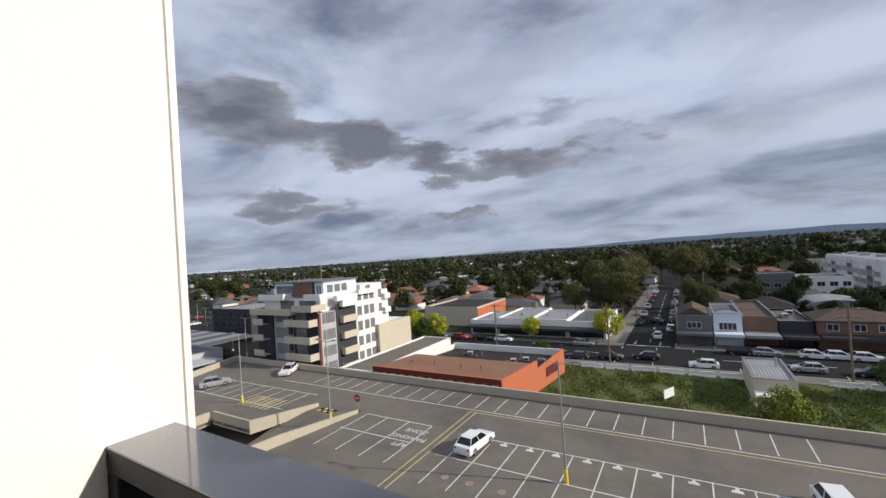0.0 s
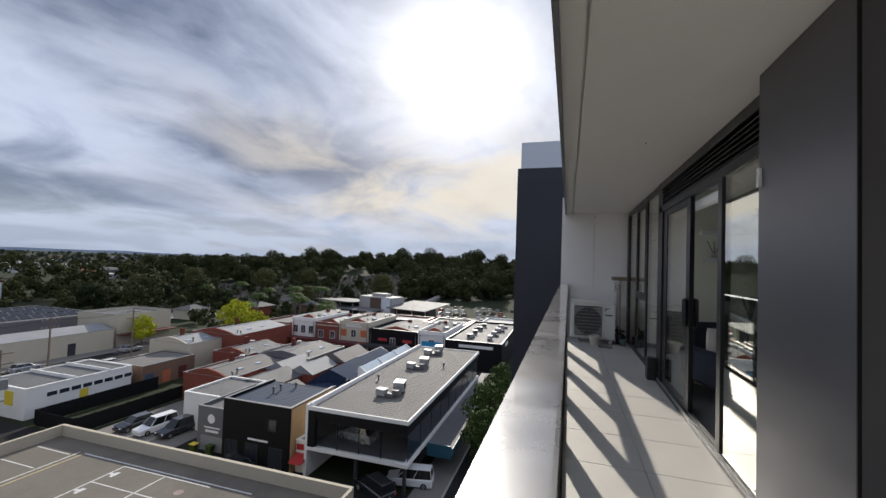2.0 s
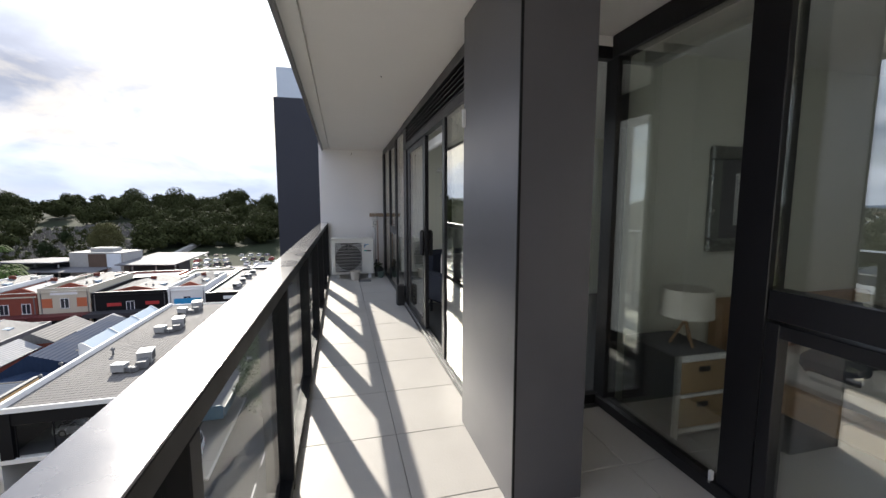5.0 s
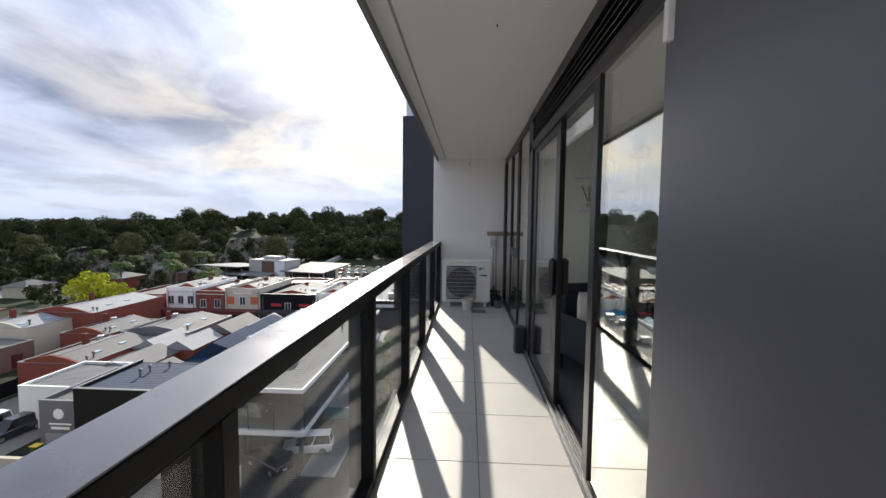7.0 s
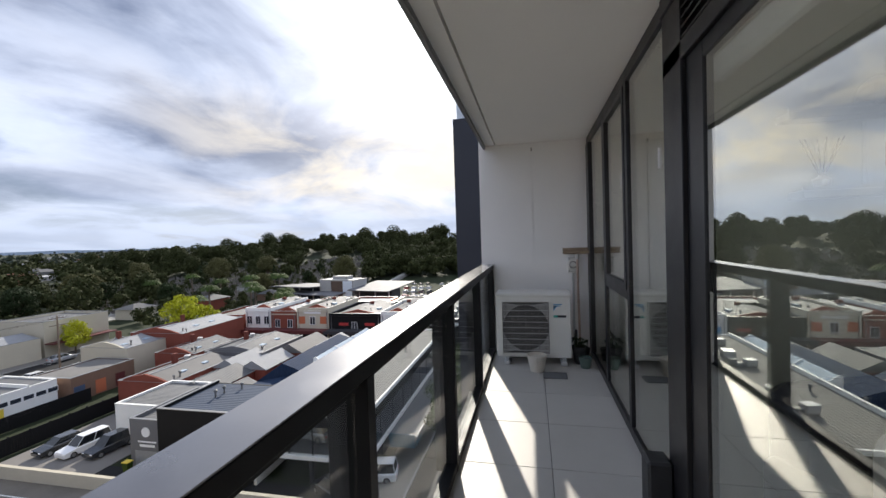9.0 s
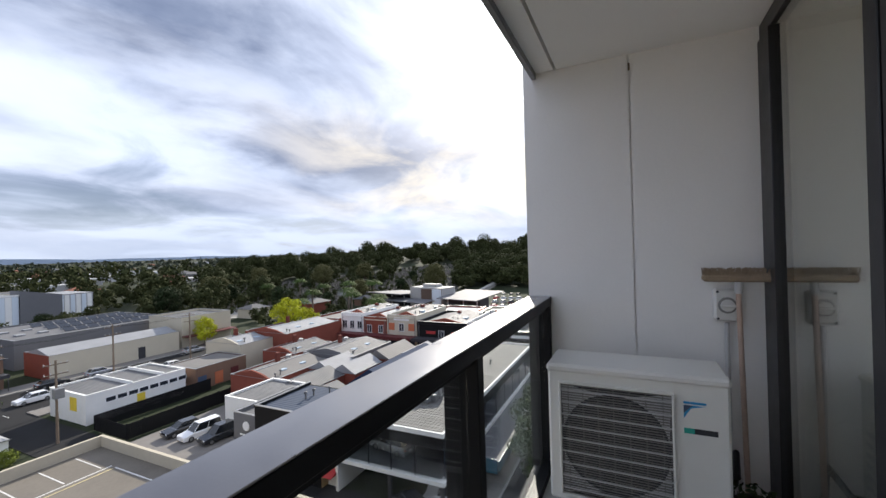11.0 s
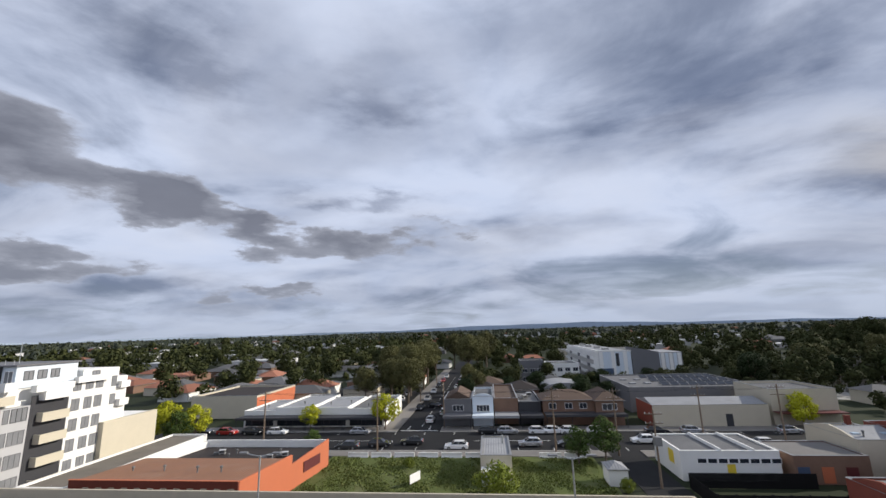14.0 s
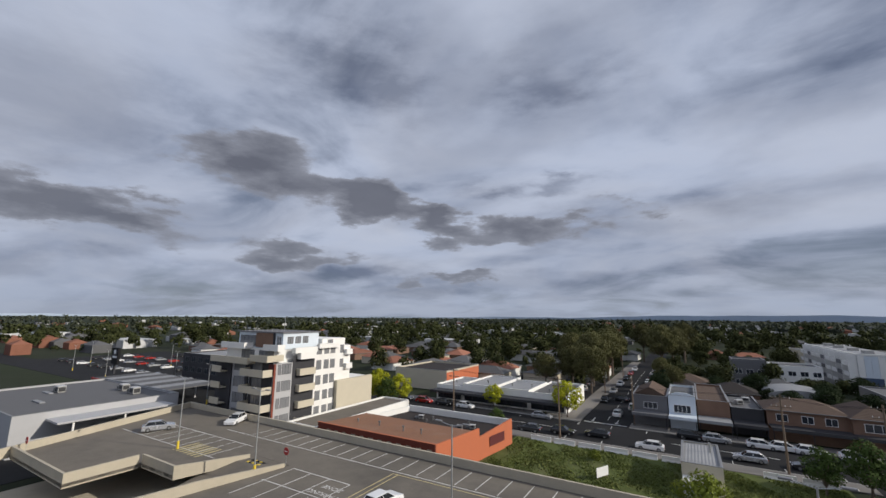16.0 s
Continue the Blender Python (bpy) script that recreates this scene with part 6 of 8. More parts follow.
TREES = {
    "gum": tree_template("gum_tree", "tall olive-green gum tree with an open crown", "leaf_olive", 17, 5.6, 3, 0.40, 95, 0.22, 17),
    "gum2": tree_template("gum_tree", "spreading dark gum tree with a ragged crown", "leaf_olive", 15, 6.0, 4, 0.36, 90, 0.23, 17),
    "round": tree_template("street_tree", "bushy mid-green street tree", "leaf_green", 8, 3.4, 5, 0.22, 110, 0.2, 12),
    "yellow": tree_template("elm_tree", "bright golden-yellow leafy tree", "leaf_yellow", 7.5, 3.2, 6, 0.22, 120, 0.2, 13),
    "shrub": tree_template("shrub", "dense yellow-green shrub on the rough grass", "leaf_lime", 3.4, 2.6, 7, 0.1, 220, 0.14, 10),
    "dark": tree_template("tree", "dark green dense tree", "leaf_dark", 10, 4.4, 8, 0.2, 95, 0.23, 14),
    "cypress": tree_template("cypress", "dark narrow conical cypress", "leaf_dark", 13, 2.6, 9, 0.06, 110, 0.26, 12, True),
}


def plant(kind, x, y, rz=0, s=1.0, group="", z=None):
    t = TREES[kind]
    c = copy_thing(t, pose(x, y, ground_height(x, y) + 0.1 if z is None else z, 0, 0, rz))
    c.scale = (s, s, s)
    if group:
        c["group"] = group
    return c


for i, (k, x, y, s) in enumerate((("yellow", -16.4, 95.2, 1.05), ("yellow", -56, 86, 1.0), ("yellow", -61, 84, 1.15), ("round", -57.0, 82, 0.85), ("yellow", -34, 95.0, 0.75), ("yellow", 71, 94.5, 0.95), ("yellow", 79.5, 75.5, 1.5), ("yellow", 82.5, 72.8, 1.15), ("shrub", 8.2, 58.5, 1.15), ("round", 26.0, 73.2, 0.85), ("round", 21.5, 72.0, 0.7), ("round", 57, 9.0, 0.8), ("round", 48.6, 8.2, 0.95), ("round", 43.5, 7.6, 0.8), ("round", 67, 9.4, 0.7), ("shrub", 25.5, 60.8, 0.45), ("shrub", -14, 55, 0.4), ("shrub", -6, 70, 0.4), ("round", 88, 76, 0.8), ("round", 81, 66, 0.6), ("round", -26, 78, 0.5), ("round", -2.6, 104, 0.5))):
    plant(k, x, y, 40 * i, s, "street trees")
for i, (x, y, s) in enumerate(((-17.5, 128, 0.9), (-19.5, 142, 1.0), (-17, 156, 1.0), (-24, 134, 0.85), (-28, 150, 0.95), (-18, 172, 1.05), (-31, 128, 0.7), (-22, 185, 1.0), (-1.5, 190, 1.1), (1.5, 215, 1.2), (-12, 235, 1.1), (6, 240, 1.15), (-5, 252, 1.1), (0, 150, 0.55), (4, 132, 0.5))):
    plant("gum" if i % 3 else "gum2", x, y, 70 * i, s, "gum trees along the side street")
for i, (x, y, s) in enumerate(((27, 122, 0.6), (23, 141, 0.75), (14, 141, 0.6), (1.0, 121, 0.8), (2.0, 141, 0.7), (36, 134, 0.7), (34, 126, 0.7), (40, 122, 0.65), (24, 130, 0.5), (46, 150, 0.7), (95, 150, 1.1), (101, 158, 1.1), (108, 150, 0.9), (62, 152, 0.7))):
    plant("dark", x, y, 50 * i, s, "trees behind the shops")
rr = random.Random(11)
for i in range(26):
    a, r = radians(rr.uniform(36, 66)), rr.uniform(165, 280)
    plant(rr.choice(("dark", "cypress", "cypress", "gum2")), r * math.sin(a), r * math.cos(a), rr.uniform(0, 360), rr.uniform(0.6, 1.0), "cemetery trees")


def palm(x, y, h):
    e = thing("palm_tree", "tall palm with a drooping green crown", "palm", (x, y, ground_height(x, y)), "palms by the station")
    part("trunk", Mesh().tube((0, 0, 0), (0, 0, h), 0.3, 0.22, 8), "bark", e)
    m = Mesh()
    for i in range(40):
        a = 2.4 * i
        lift = 1.3 - 2.0 * (i / 40)
        pts = [(0, 0), (0.9, 0.5 * lift + 0.2), (2.1, 0.55 * lift), (3.3, lift * 0.3 - 0.9)]
        for (r0, z0), (r1, z1) in zip(pts, pts[1:]):
            c, s = math.cos(a), math.sin(a)
            w = 0.2 if r0 else 0.1
            m.poly([(r0 * c - w * s, r0 * s + w * c, h + z0), (r0 * c + w * s, r0 * s - w * c, h + z0), (r1 * c + w * s, r1 * s - w * c, h + z1), (r1 * c - w * s, r1 * s + w * c, h + z1)])
    part("fronds", m, "leaf_green", e)


for x, y, h in ((128.5, 138, 9), (149, 140, 9), (157, 106, 8), (140, 118, 8), (103, 66, 8), (110, 80, 9), (116, 74, 7.5), (96, 88, 8), (121, 90, 9), (128, 84, 11), (134, 100, 10), (112, 98, 9)):
    palm(x, y, h)


# ---- far woods and suburb ----
def clear_of_town(x, y):
    if y < 0 and x < 60:
        return False
    if -85 < x < 130 and -20 < y < 134:
        return False
    if 116 < x < 205 and 5 < y < 66:
        return False
    if -285 < x < -80 and 14 < y < 132:
        return False
    if -16 < x < 0 and y < 420:
        return False
    if 5 < x < 100 and 134 < y < 262:
        return False
    return True


def far_woods():
    rr = np.random.default_rng(21)
    near, mid = [], []

    def crown(x, y, z, h, size, store, n):
        B = []
        for k in range(n):
            a = rr.uniform(0, 6.28)
            q = rr.uniform(0, 1)
            rad = h * 0.40 * math.sqrt(rr.random()) * (1.0 - 0.6 * q)
            B.append((x + rad * math.cos(a), y + rad * math.sin(a), z + h * (0.3 + 0.5 * q), h * rr.uniform(0.17, 0.30)))
        store.append(leaf_cloud(rr, B, 5.0 / (size * size), size, 0.85))

    # wooded rise to the east
    for i in range(490):
        deg = rr.uniform(36, 112)
        a = radians(deg)
        r = rr.uniform(300, 440) if deg < 68 else rr.uniform(215, 420)
        if rr.random() < 0.06 and deg < 64:
            r = rr.uniform(230, 285)
        x, y = r * math.sin(a), r * math.cos(a)
        if not clear_of_town(x, y):
            continue
        h = rr.uniform(6, 10) if rr.random() < 0.55 else rr.uniform(10, 16)
        if r > 310 and rr.random() < 0.12:
            h = rr.uniform(17, 22)
        crown(x, y, ground_height(x, y), h, 0.45 if r < 330 else 0.65, near, 9)
    # plain to the north and west
    for i in range(1380):
        a = radians(rr.uniform(-95, 45))
        r = 130 + 640 * rr.random() ** 1.2
        x, y = r * math.sin(a), r * math.cos(a)
        if not clear_of_town(x, y):
            continue
        if r < 270 and rr.random() < 0.4:
            continue
        h = rr.uniform(4, 8) if rr.random() < 0.35 else rr.uniform(8, 15)
        if rr.random() < 0.04:
            h = rr.uniform(15, 20)
        crown(x, y, ground_height(x, y), h, 0.55 if r < 240 else (0.8 if r < 400 else 1.5), near, 7 if r < 240 else 5)
    # garden trees between the shops and the wooded plain
    built = ((1, 34, 126, 153), (43, 76, 112, 141), (19, 30, 166, 180), (30, 44, 168, 184), (45, 94, 160, 206), (49, 91, 238, 262))
    for i in range(230):
        x, y = rr.uniform(2, 128), rr.uniform(112, 268)
        if any(x0 < x < x1 and y0 < y < y1 for x0, x1, y0, y1 in built) or (x < 82 and y < 112) or (y < 128 and x < 76):
            continue
        crown(x, y, STREET, rr.uniform(3.5, 6.5) if rr.random() < 0.7 else rr.uniform(7, 10), 0.42, near, 6)
    for i in range(46):
        x, y = rr.uniform(86, 150), rr.uniform(76, 116)
        if not (100 < x < 138 and y < 90):
            crown(x, y, STREET, rr.uniform(2.5, 5.5), 0.36, near, 5)
    # trees round the station car park
    for i in range(120):
        a = radians(rr.uniform(67, 86))
        r = rr.uniform(200, 310)
        x, y = r * math.sin(a), r * math.cos(a)
        if clear_of_town(x, y):
            crown(x, y, ground_height(x, y), rr.uniform(5, 13), 0.55, near, 7)
    # bushes and young trees among the headstones
    for i in range(300):
        a = radians(rr.uniform(37, 66))
        r = rr.uniform(172, 290)
        x, y = r * math.sin(a), r * math.cos(a)
        if clear_of_town(x, y):
            crown(x, y, ground_height(x, y) - 0.4, rr.uniform(2, 4.5) if rr.random() < 0.93 else rr.uniform(5, 9), 0.45, near, 4)
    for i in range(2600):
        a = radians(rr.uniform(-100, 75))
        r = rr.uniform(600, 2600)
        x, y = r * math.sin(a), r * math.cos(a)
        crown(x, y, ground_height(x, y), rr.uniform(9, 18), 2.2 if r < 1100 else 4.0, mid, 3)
    # the far trees take a leaf colour with haze mixed in
    for name, store, lab in (("woods", near, "dark mixed trees of the wooded rise and suburb"), ("distant_woods", mid, "distant green trees over the plain, tinted for haze")):
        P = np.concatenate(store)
        ob = new(name, leaf_mesh(name, P, "leaf_far" if store is near else "leaf_hazed"))
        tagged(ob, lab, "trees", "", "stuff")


def far_suburb():
    rr = random.Random(31)
    n = 0
    while n < 95:
        a, r = radians(rr.uniform(-78, 12)), rr.uniform(128, 300)
        x, y = r * math.sin(a), r * math.cos(a)
        if not clear_of_town(x, y):
            continue
        w, d = rr.uniform(9, 15), rr.uniform(8, 12)
        red = rr.random() < 0.3
        e = house("suburban house with a %s hip roof" % ("terracotta" if red else "grey"), -w / 2, w / 2, -d / 2, d / 2, 3.0, rr.uniform(1.6, 2.4), rr.choice(("brick_brown", "paint_cream", "paint_white")), "roof_tile_red" if red else "roof_grey", True, "x", z0=0, group="suburban houses")
        e.matrix_basis = pose(x, y, ground_height(x, y), 0, 0, rr.choice((0, 90)) + rr.uniform(-6, 6))
        n += 1
    for mat, seed, lab in (("roof_far_light", 5, "pale distant roofs"), ("roof_tile_red", 6, "terracotta distant roofs"), ("roof_grey", 7, "grey distant roofs")):
        q = random.Random(seed)
        m = Mesh()
        for i in range(200 if mat == "roof_far_light" else 110):
            a, r = radians(q.uniform(-95, 40)), q.uniform(300, 1500)
            x, y = r * math.sin(a), r * math.cos(a)
            z = ground_height(x, y)
            w, d, h = q.uniform(5, 9), q.uniform(4, 7), q.uniform(3, 6)
            if mat == "roof_far_light" and q.random() < 0.3:
                w, d = w * 2.2, d * 1.8
            m.box(x - w, x + w, y - d, y + d, z, z + h)
            if mat != "roof_far_light":
                b = len(m.v)
                m.v += [(x - w, y - d, z + h), (x + w, y - d, z + h), (x + w, y + d, z + h), (x - w, y + d, z + h), (x - w * 0.4, y, z + h + 2.2), (x + w * 0.4, y, z + h + 2.2)]
                m.f += [(b, b + 1, b + 5, b + 4), (b + 2, b + 3, b + 4, b + 5), (b + 1, b + 2, b + 5), (b + 3, b, b + 4)]
        tagged(part("distant_buildings", m, mat), lab + " scattered through the suburb", "buildings", "", "stuff")
    # cemetery headstones
    m = Mesh()
    for i in range(3800):
        a, r = radians(rr.uniform(36, 68)), rr.uniform(178, 300)
        x, y = r * math.sin(a), r * math.cos(a)
        if not clear_of_town(x, y):
            continue
        z = ground_height(x, y)
        h = rr.uniform(0.7, 1.7)
        m.box(x, x + 0.25, y, y + rr.uniform(0.5, 0.9), z - 0.2, z + h)
    tagged(part("headstones", m, "footpath"), "rows of pale stone headstones in the cemetery", "headstones", "", "stuff")
    # distant low ridge, with aerial haze painted into its blue
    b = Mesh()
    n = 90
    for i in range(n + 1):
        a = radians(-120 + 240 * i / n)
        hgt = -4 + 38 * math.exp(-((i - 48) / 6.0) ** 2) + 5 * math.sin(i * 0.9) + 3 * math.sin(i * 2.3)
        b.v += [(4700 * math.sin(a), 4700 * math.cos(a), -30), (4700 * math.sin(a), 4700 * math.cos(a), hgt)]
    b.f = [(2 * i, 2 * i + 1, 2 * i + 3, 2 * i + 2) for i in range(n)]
    structure("backdrop_ridge", b, "hazed_ridge", "distant ridge on the horizon, haze painted in as blue", "backdrop")


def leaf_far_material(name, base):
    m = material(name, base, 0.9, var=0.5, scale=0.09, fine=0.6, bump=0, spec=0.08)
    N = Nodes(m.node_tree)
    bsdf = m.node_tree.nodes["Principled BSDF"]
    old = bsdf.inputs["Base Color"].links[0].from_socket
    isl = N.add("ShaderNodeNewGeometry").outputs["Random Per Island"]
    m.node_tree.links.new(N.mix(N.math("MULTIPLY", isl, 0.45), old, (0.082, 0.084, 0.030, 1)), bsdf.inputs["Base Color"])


leaf_far_material("leaf_far", (0.036, 0.044, 0.018))
# paler, bluer version of leaf_far: distance haze painted into the foliage
leaf_far_material("leaf_hazed", (0.058, 0.07, 0.058))
material("roof_far_light", (0.5, 0.5, 0.5), 0.6, var=0.3, scale=0.01, fine=0.1, bump=0)
# ridge colour holds the pale blue of distance haze
material("hazed_ridge", (0.40, 0.48, 0.60), 0.9, var=0.1, scale=0.002, fine=0.01, bump=0)
far_woods()
far_suburb()


def weeds():
    rr = np.random.default_rng(77)
    n = 64000
    x = rr.uniform(-20.5, 24, n)
    y = rr.uniform(46.9, 75, n)
    keep = ~((x > 5.6) & (x < 10.8) & (y > 61.5))
    patch = np.sin(x * 0.45 + 1.0) * np.cos(y * 0.38) + 0.6 * np.sin(x * 1.1 + y * 0.7)
    keep &= patch + rr.normal(scale=0.35, size=n) > -0.35
    x, y = x[keep], y[keep]
    n = len(x)
    h = rr.uniform(0.06, 0.26, n) * (1 + 0.4 * np.sin(x * 0.8) * np.sin(y * 0.6))
    a = rr.uniform(0, 6.28, n)
    w = rr.uniform(0.05, 0.12, n)
    lean = rr.normal(scale=0.12, size=(n, 2))
    z = STREET + 0.04
    P = np.zeros((n, 4, 3))
    c, s = np.cos(a), np.sin(a)
    P[:, 0] = np.stack([x - w * c, y - w * s, np.full(n, z)], 1)
    P[:, 1] = np.stack([x + w * c, y + w * s, np.full(n, z)], 1)
    P[:, 2] = np.stack([x + 0.7 * w * c + lean[:, 0], y + 0.7 * w * s + lean[:, 1], z + h], 1)
    P[:, 3] = np.stack([x - 0.7 * w * c + lean[:, 0], y - 0.7 * w * s + lean[:, 1], z + h * 0.8], 1)
    tagged(new("weeds", leaf_mesh("weeds", P.reshape(-1, 3), "weed")), "rough knee-high weeds on the vacant lot", "weeds", "", "stuff")


material("weed", (0.12, 0.145, 0.042), 0.9, var=0.4, scale=0.6, fine=5, bump=0, stain=0.4, stain_colour=(0.14, 0.12, 0.055), spec=0.15)
weeds()

# the town's grid stands at a slight angle to the balcony
TOWN = pose(0, 0, 0, 0, 0, 0.6)
for o in list(scene.objects):
    if o.parent is None and o.type in {"MESH", "EMPTY", "CURVE"}:
        o.matrix_basis = TOWN @ o.matrix_basis


# ---- our building ----
body = Mesh()
body.box(-14, 19.6, -14, -1.45, STREET - 0.2, -0.3)
body.box(-14, LEFT - 0.25, -14, -2.4, -0.3, 2.95)
structure("wall_building_below", body, "paint_grey", "grey rendered wall of the apartment tower below the balcony", "wall")
structure("slab_roof", Mesh().box(-14, 19.6, -14, -2.36, CEIL + 0.05, CEIL + 0.33), "paint_grey", "concrete floor slab above the apartment", "slab")
fin = Mesh()
fin.box(19.76, 24, -14, 2.35, STREET - 0.2, 6.23)
structure("wall_tower_fin", fin, "tower_navy", "dark navy blade wall of the neighbouring tower wing", "wall")
structure("wall_tower_cap", Mesh().box(19.9, 24, -14, 2.21, 6.23, 7.55), "paint_ice", "pale grey upper wall above the navy blade", "wall")

# balcony slab and tiles
s = Mesh()
s.box(LEFT - 0.25, RIGHT + 0.25, -1.36, -0.01, -0.3, -0.022)
s.box(LEFT - 0.25, 2.64, -2.35, -1.36, -0.3, -0.022)
floor = structure("floor", s, "grout", "balcony floor of square beige-grey porcelain tiles", "floor")
TILE, GAP = 0.622, 0.004


def tiles():
    shared = {}
    x_lines = [1.97 + TILE * k for k in range(-6, 12)]
    x_lines = [LEFT] + [x for x in x_lines if LEFT + 0.05 < x < RIGHT - 0.05] + [RIGHT]
    y_lines = [-2.3, -1.974, -1.352, -0.73, -0.108]
    for y0, y1 in zip(y_lines, y_lines[1:]):
        for x0, x1 in zip(x_lines, x_lines[1:]):
            if y1 < -1.2 and x0 > 2.4:
                continue
            w, d = round(x1 - x0 - GAP, 3), round(y1 - y0 - GAP, 3)
            if (w, d) not in shared:
                shared[(w, d)] = Mesh().soft(0, w, 0, d, -0.022, 0.0, 0.002).data("tile", "floor_tile")
            t = new("tile", shared[(w, d)])
            t.location = (x0 + GAP / 2, y0 + GAP / 2, 0)
            t.parent = floor


tiles()

# side walls, ceiling
w = Mesh()
w.box(RIGHT, RIGHT + 0.25, -0.655, 0.0, -0.3, CEIL + 0.33)
w.box(RIGHT, RIGHT + 0.25, -1.375, -0.663, -0.3, CEIL + 0.33)
w.box(RIGHT + 0.02, RIGHT + 0.25, -0.663, -0.655, -0.3, CEIL + 0.33)
w.box(RIGHT + 0.02, RIGHT + 0.25, -6, -1.375, -0.3, CEIL + 0.33)
wall_e = structure("wall_east", w, "render_white", "white rendered balcony end wall with a vertical joint", "wall")
w = Mesh()
w.box(LEFT - 0.25, LEFT, -6, 0.025, -0.3, CEIL + 0.33)
w.box(LEFT - 0.25, LEFT - 0.012, 0.025, 0.032, -0.3, CEIL + 0.33)
structure("wall_west", w, "render_white", "white rendered balcony side wall", "wall")
structure("trim_west", Mesh().box(LEFT - 0.25, LEFT - 0.002, 0.032, 0.050, -0.3, CEIL + 0.33), "render_white", "thin white corner trim at the wall's edge", "trim")
c = Mesh()
c.box(LEFT, RIGHT, -2.36, -0.225, CEIL, CEIL + 0.05)
c.box(LEFT, RIGHT, -0.205, -0.09, CEIL, CEIL + 0.05)
c.box(LEFT, RIGHT, -2.36, -0.09, CEIL + 0.05, CEIL + 0.33)
structure("ceiling", c, "ceiling_paint", "white painted balcony ceiling with a drip groove", "ceiling")
structure("trim_slab_edge", Mesh().box(LEFT, RIGHT, -0.088, -0.06, CEIL - 0.04, CEIL + 0.34), "metal_grey", "thin grey metal edge along the slab", "trim")
for x, y in ((1.46, -1.66), (1.65, -1.42), (3.9, -0.8)):
    e = thing("ceiling_fixing", "small dark screw hook screwed into the ceiling", "hook", (x, y, CEIL), "ceiling hooks")
    part("hook", Mesh().tube((0, 0, 0.01), (0, 0, -0.012), 0.004, None, 6), "paint_dark", e)

# column
col = structure("column", Mesh().soft(1.80, 2.64, -1.57, -1.19, 0, CEIL - 0.001, 0.004), "dark_cladding", "dark charcoal metal-clad column between rooms", "column")
structure("wall_recess", Mesh().box(2.642, 2.74, -1.87, -1.40, 0, CEIL - 0.002), "dark_cladding", "dark charcoal return wall beside the bedroom window", "wall")
part("corner_trim", Mesh().box(1.794, 1.802, -1.198, -1.186, 0, CEIL - 0.002), "black_powder", col, "thin black edge line")
e = thing("wall_catch", "small white plastic catch fixed to the dark column", "catch", (2.605, -1.19, 2.02))
part("plate", Mesh().soft(-0.012, 0.012, -0.002, 0.02, -0.055, 0.055, 0.003), "white_lacquer", e)


# ---- balustrade ----
def balustrade():
    e = thing("balustrade", "black metal balustrade with clear glass panels and flat top rail", "railing", (0, 0, 0))
    part("top_rail", Mesh().soft(LEFT, RIGHT, -0.150, 0.0, 1.062, 1.1165, 0.003), "black_powder", e, "black rail body")
    part("rail_cap", Mesh().soft(LEFT, RIGHT, -0.150, 0.0, 1.1165, 1.121, 0.0018), "rail_top", e, "smooth charcoal rail cap")
    part("lower_rail", Mesh().soft(LEFT, RIGHT, -0.145, -0.07, 0.0, 0.055, 0.003), "black_powder", e)
    xs = [8.865 - 1.325 * k for k in range(8)]
    for x in xs + [LEFT + 0.03]:
        part("post", Mesh().soft(x - 0.03, x + 0.03, -0.150, -0.012, 0.0, 1.0615, 0.003), "black_powder", e)
    pts = [LEFT + 0.03] + xs[::-1]
    for a, b in zip(pts, pts[1:]):
        p = part("glass_panel", Mesh().box(a + 0.04, b - 0.04, -0.114, -0.102, 0.06, 1.05), "glass_rail", e, "clear glass panel")
        p.visible_shadow = False
        part("bead", Mesh().box(a + 0.03, b - 0.03, -0.125, -0.09, 1.035, 1.0615), "black_powder", e)


balustrade()


# ---- glazing ----
def frame_bar(parent, x0, x1, z0, z1, y0, y1, name="frame", mat="frame_charcoal"):
    return part(name, Mesh().soft(x0, x1, y0, y1, z0, z1, 0.003), mat, parent)


def pane(parent, x0, x1, z0, z1, y, mat="glass_tint"):
    p = part("pane", Mesh().box(x0, x1, y - 0.006, y + 0.006, z0, z1), mat, parent)
    p.visible_shadow = False
    return p


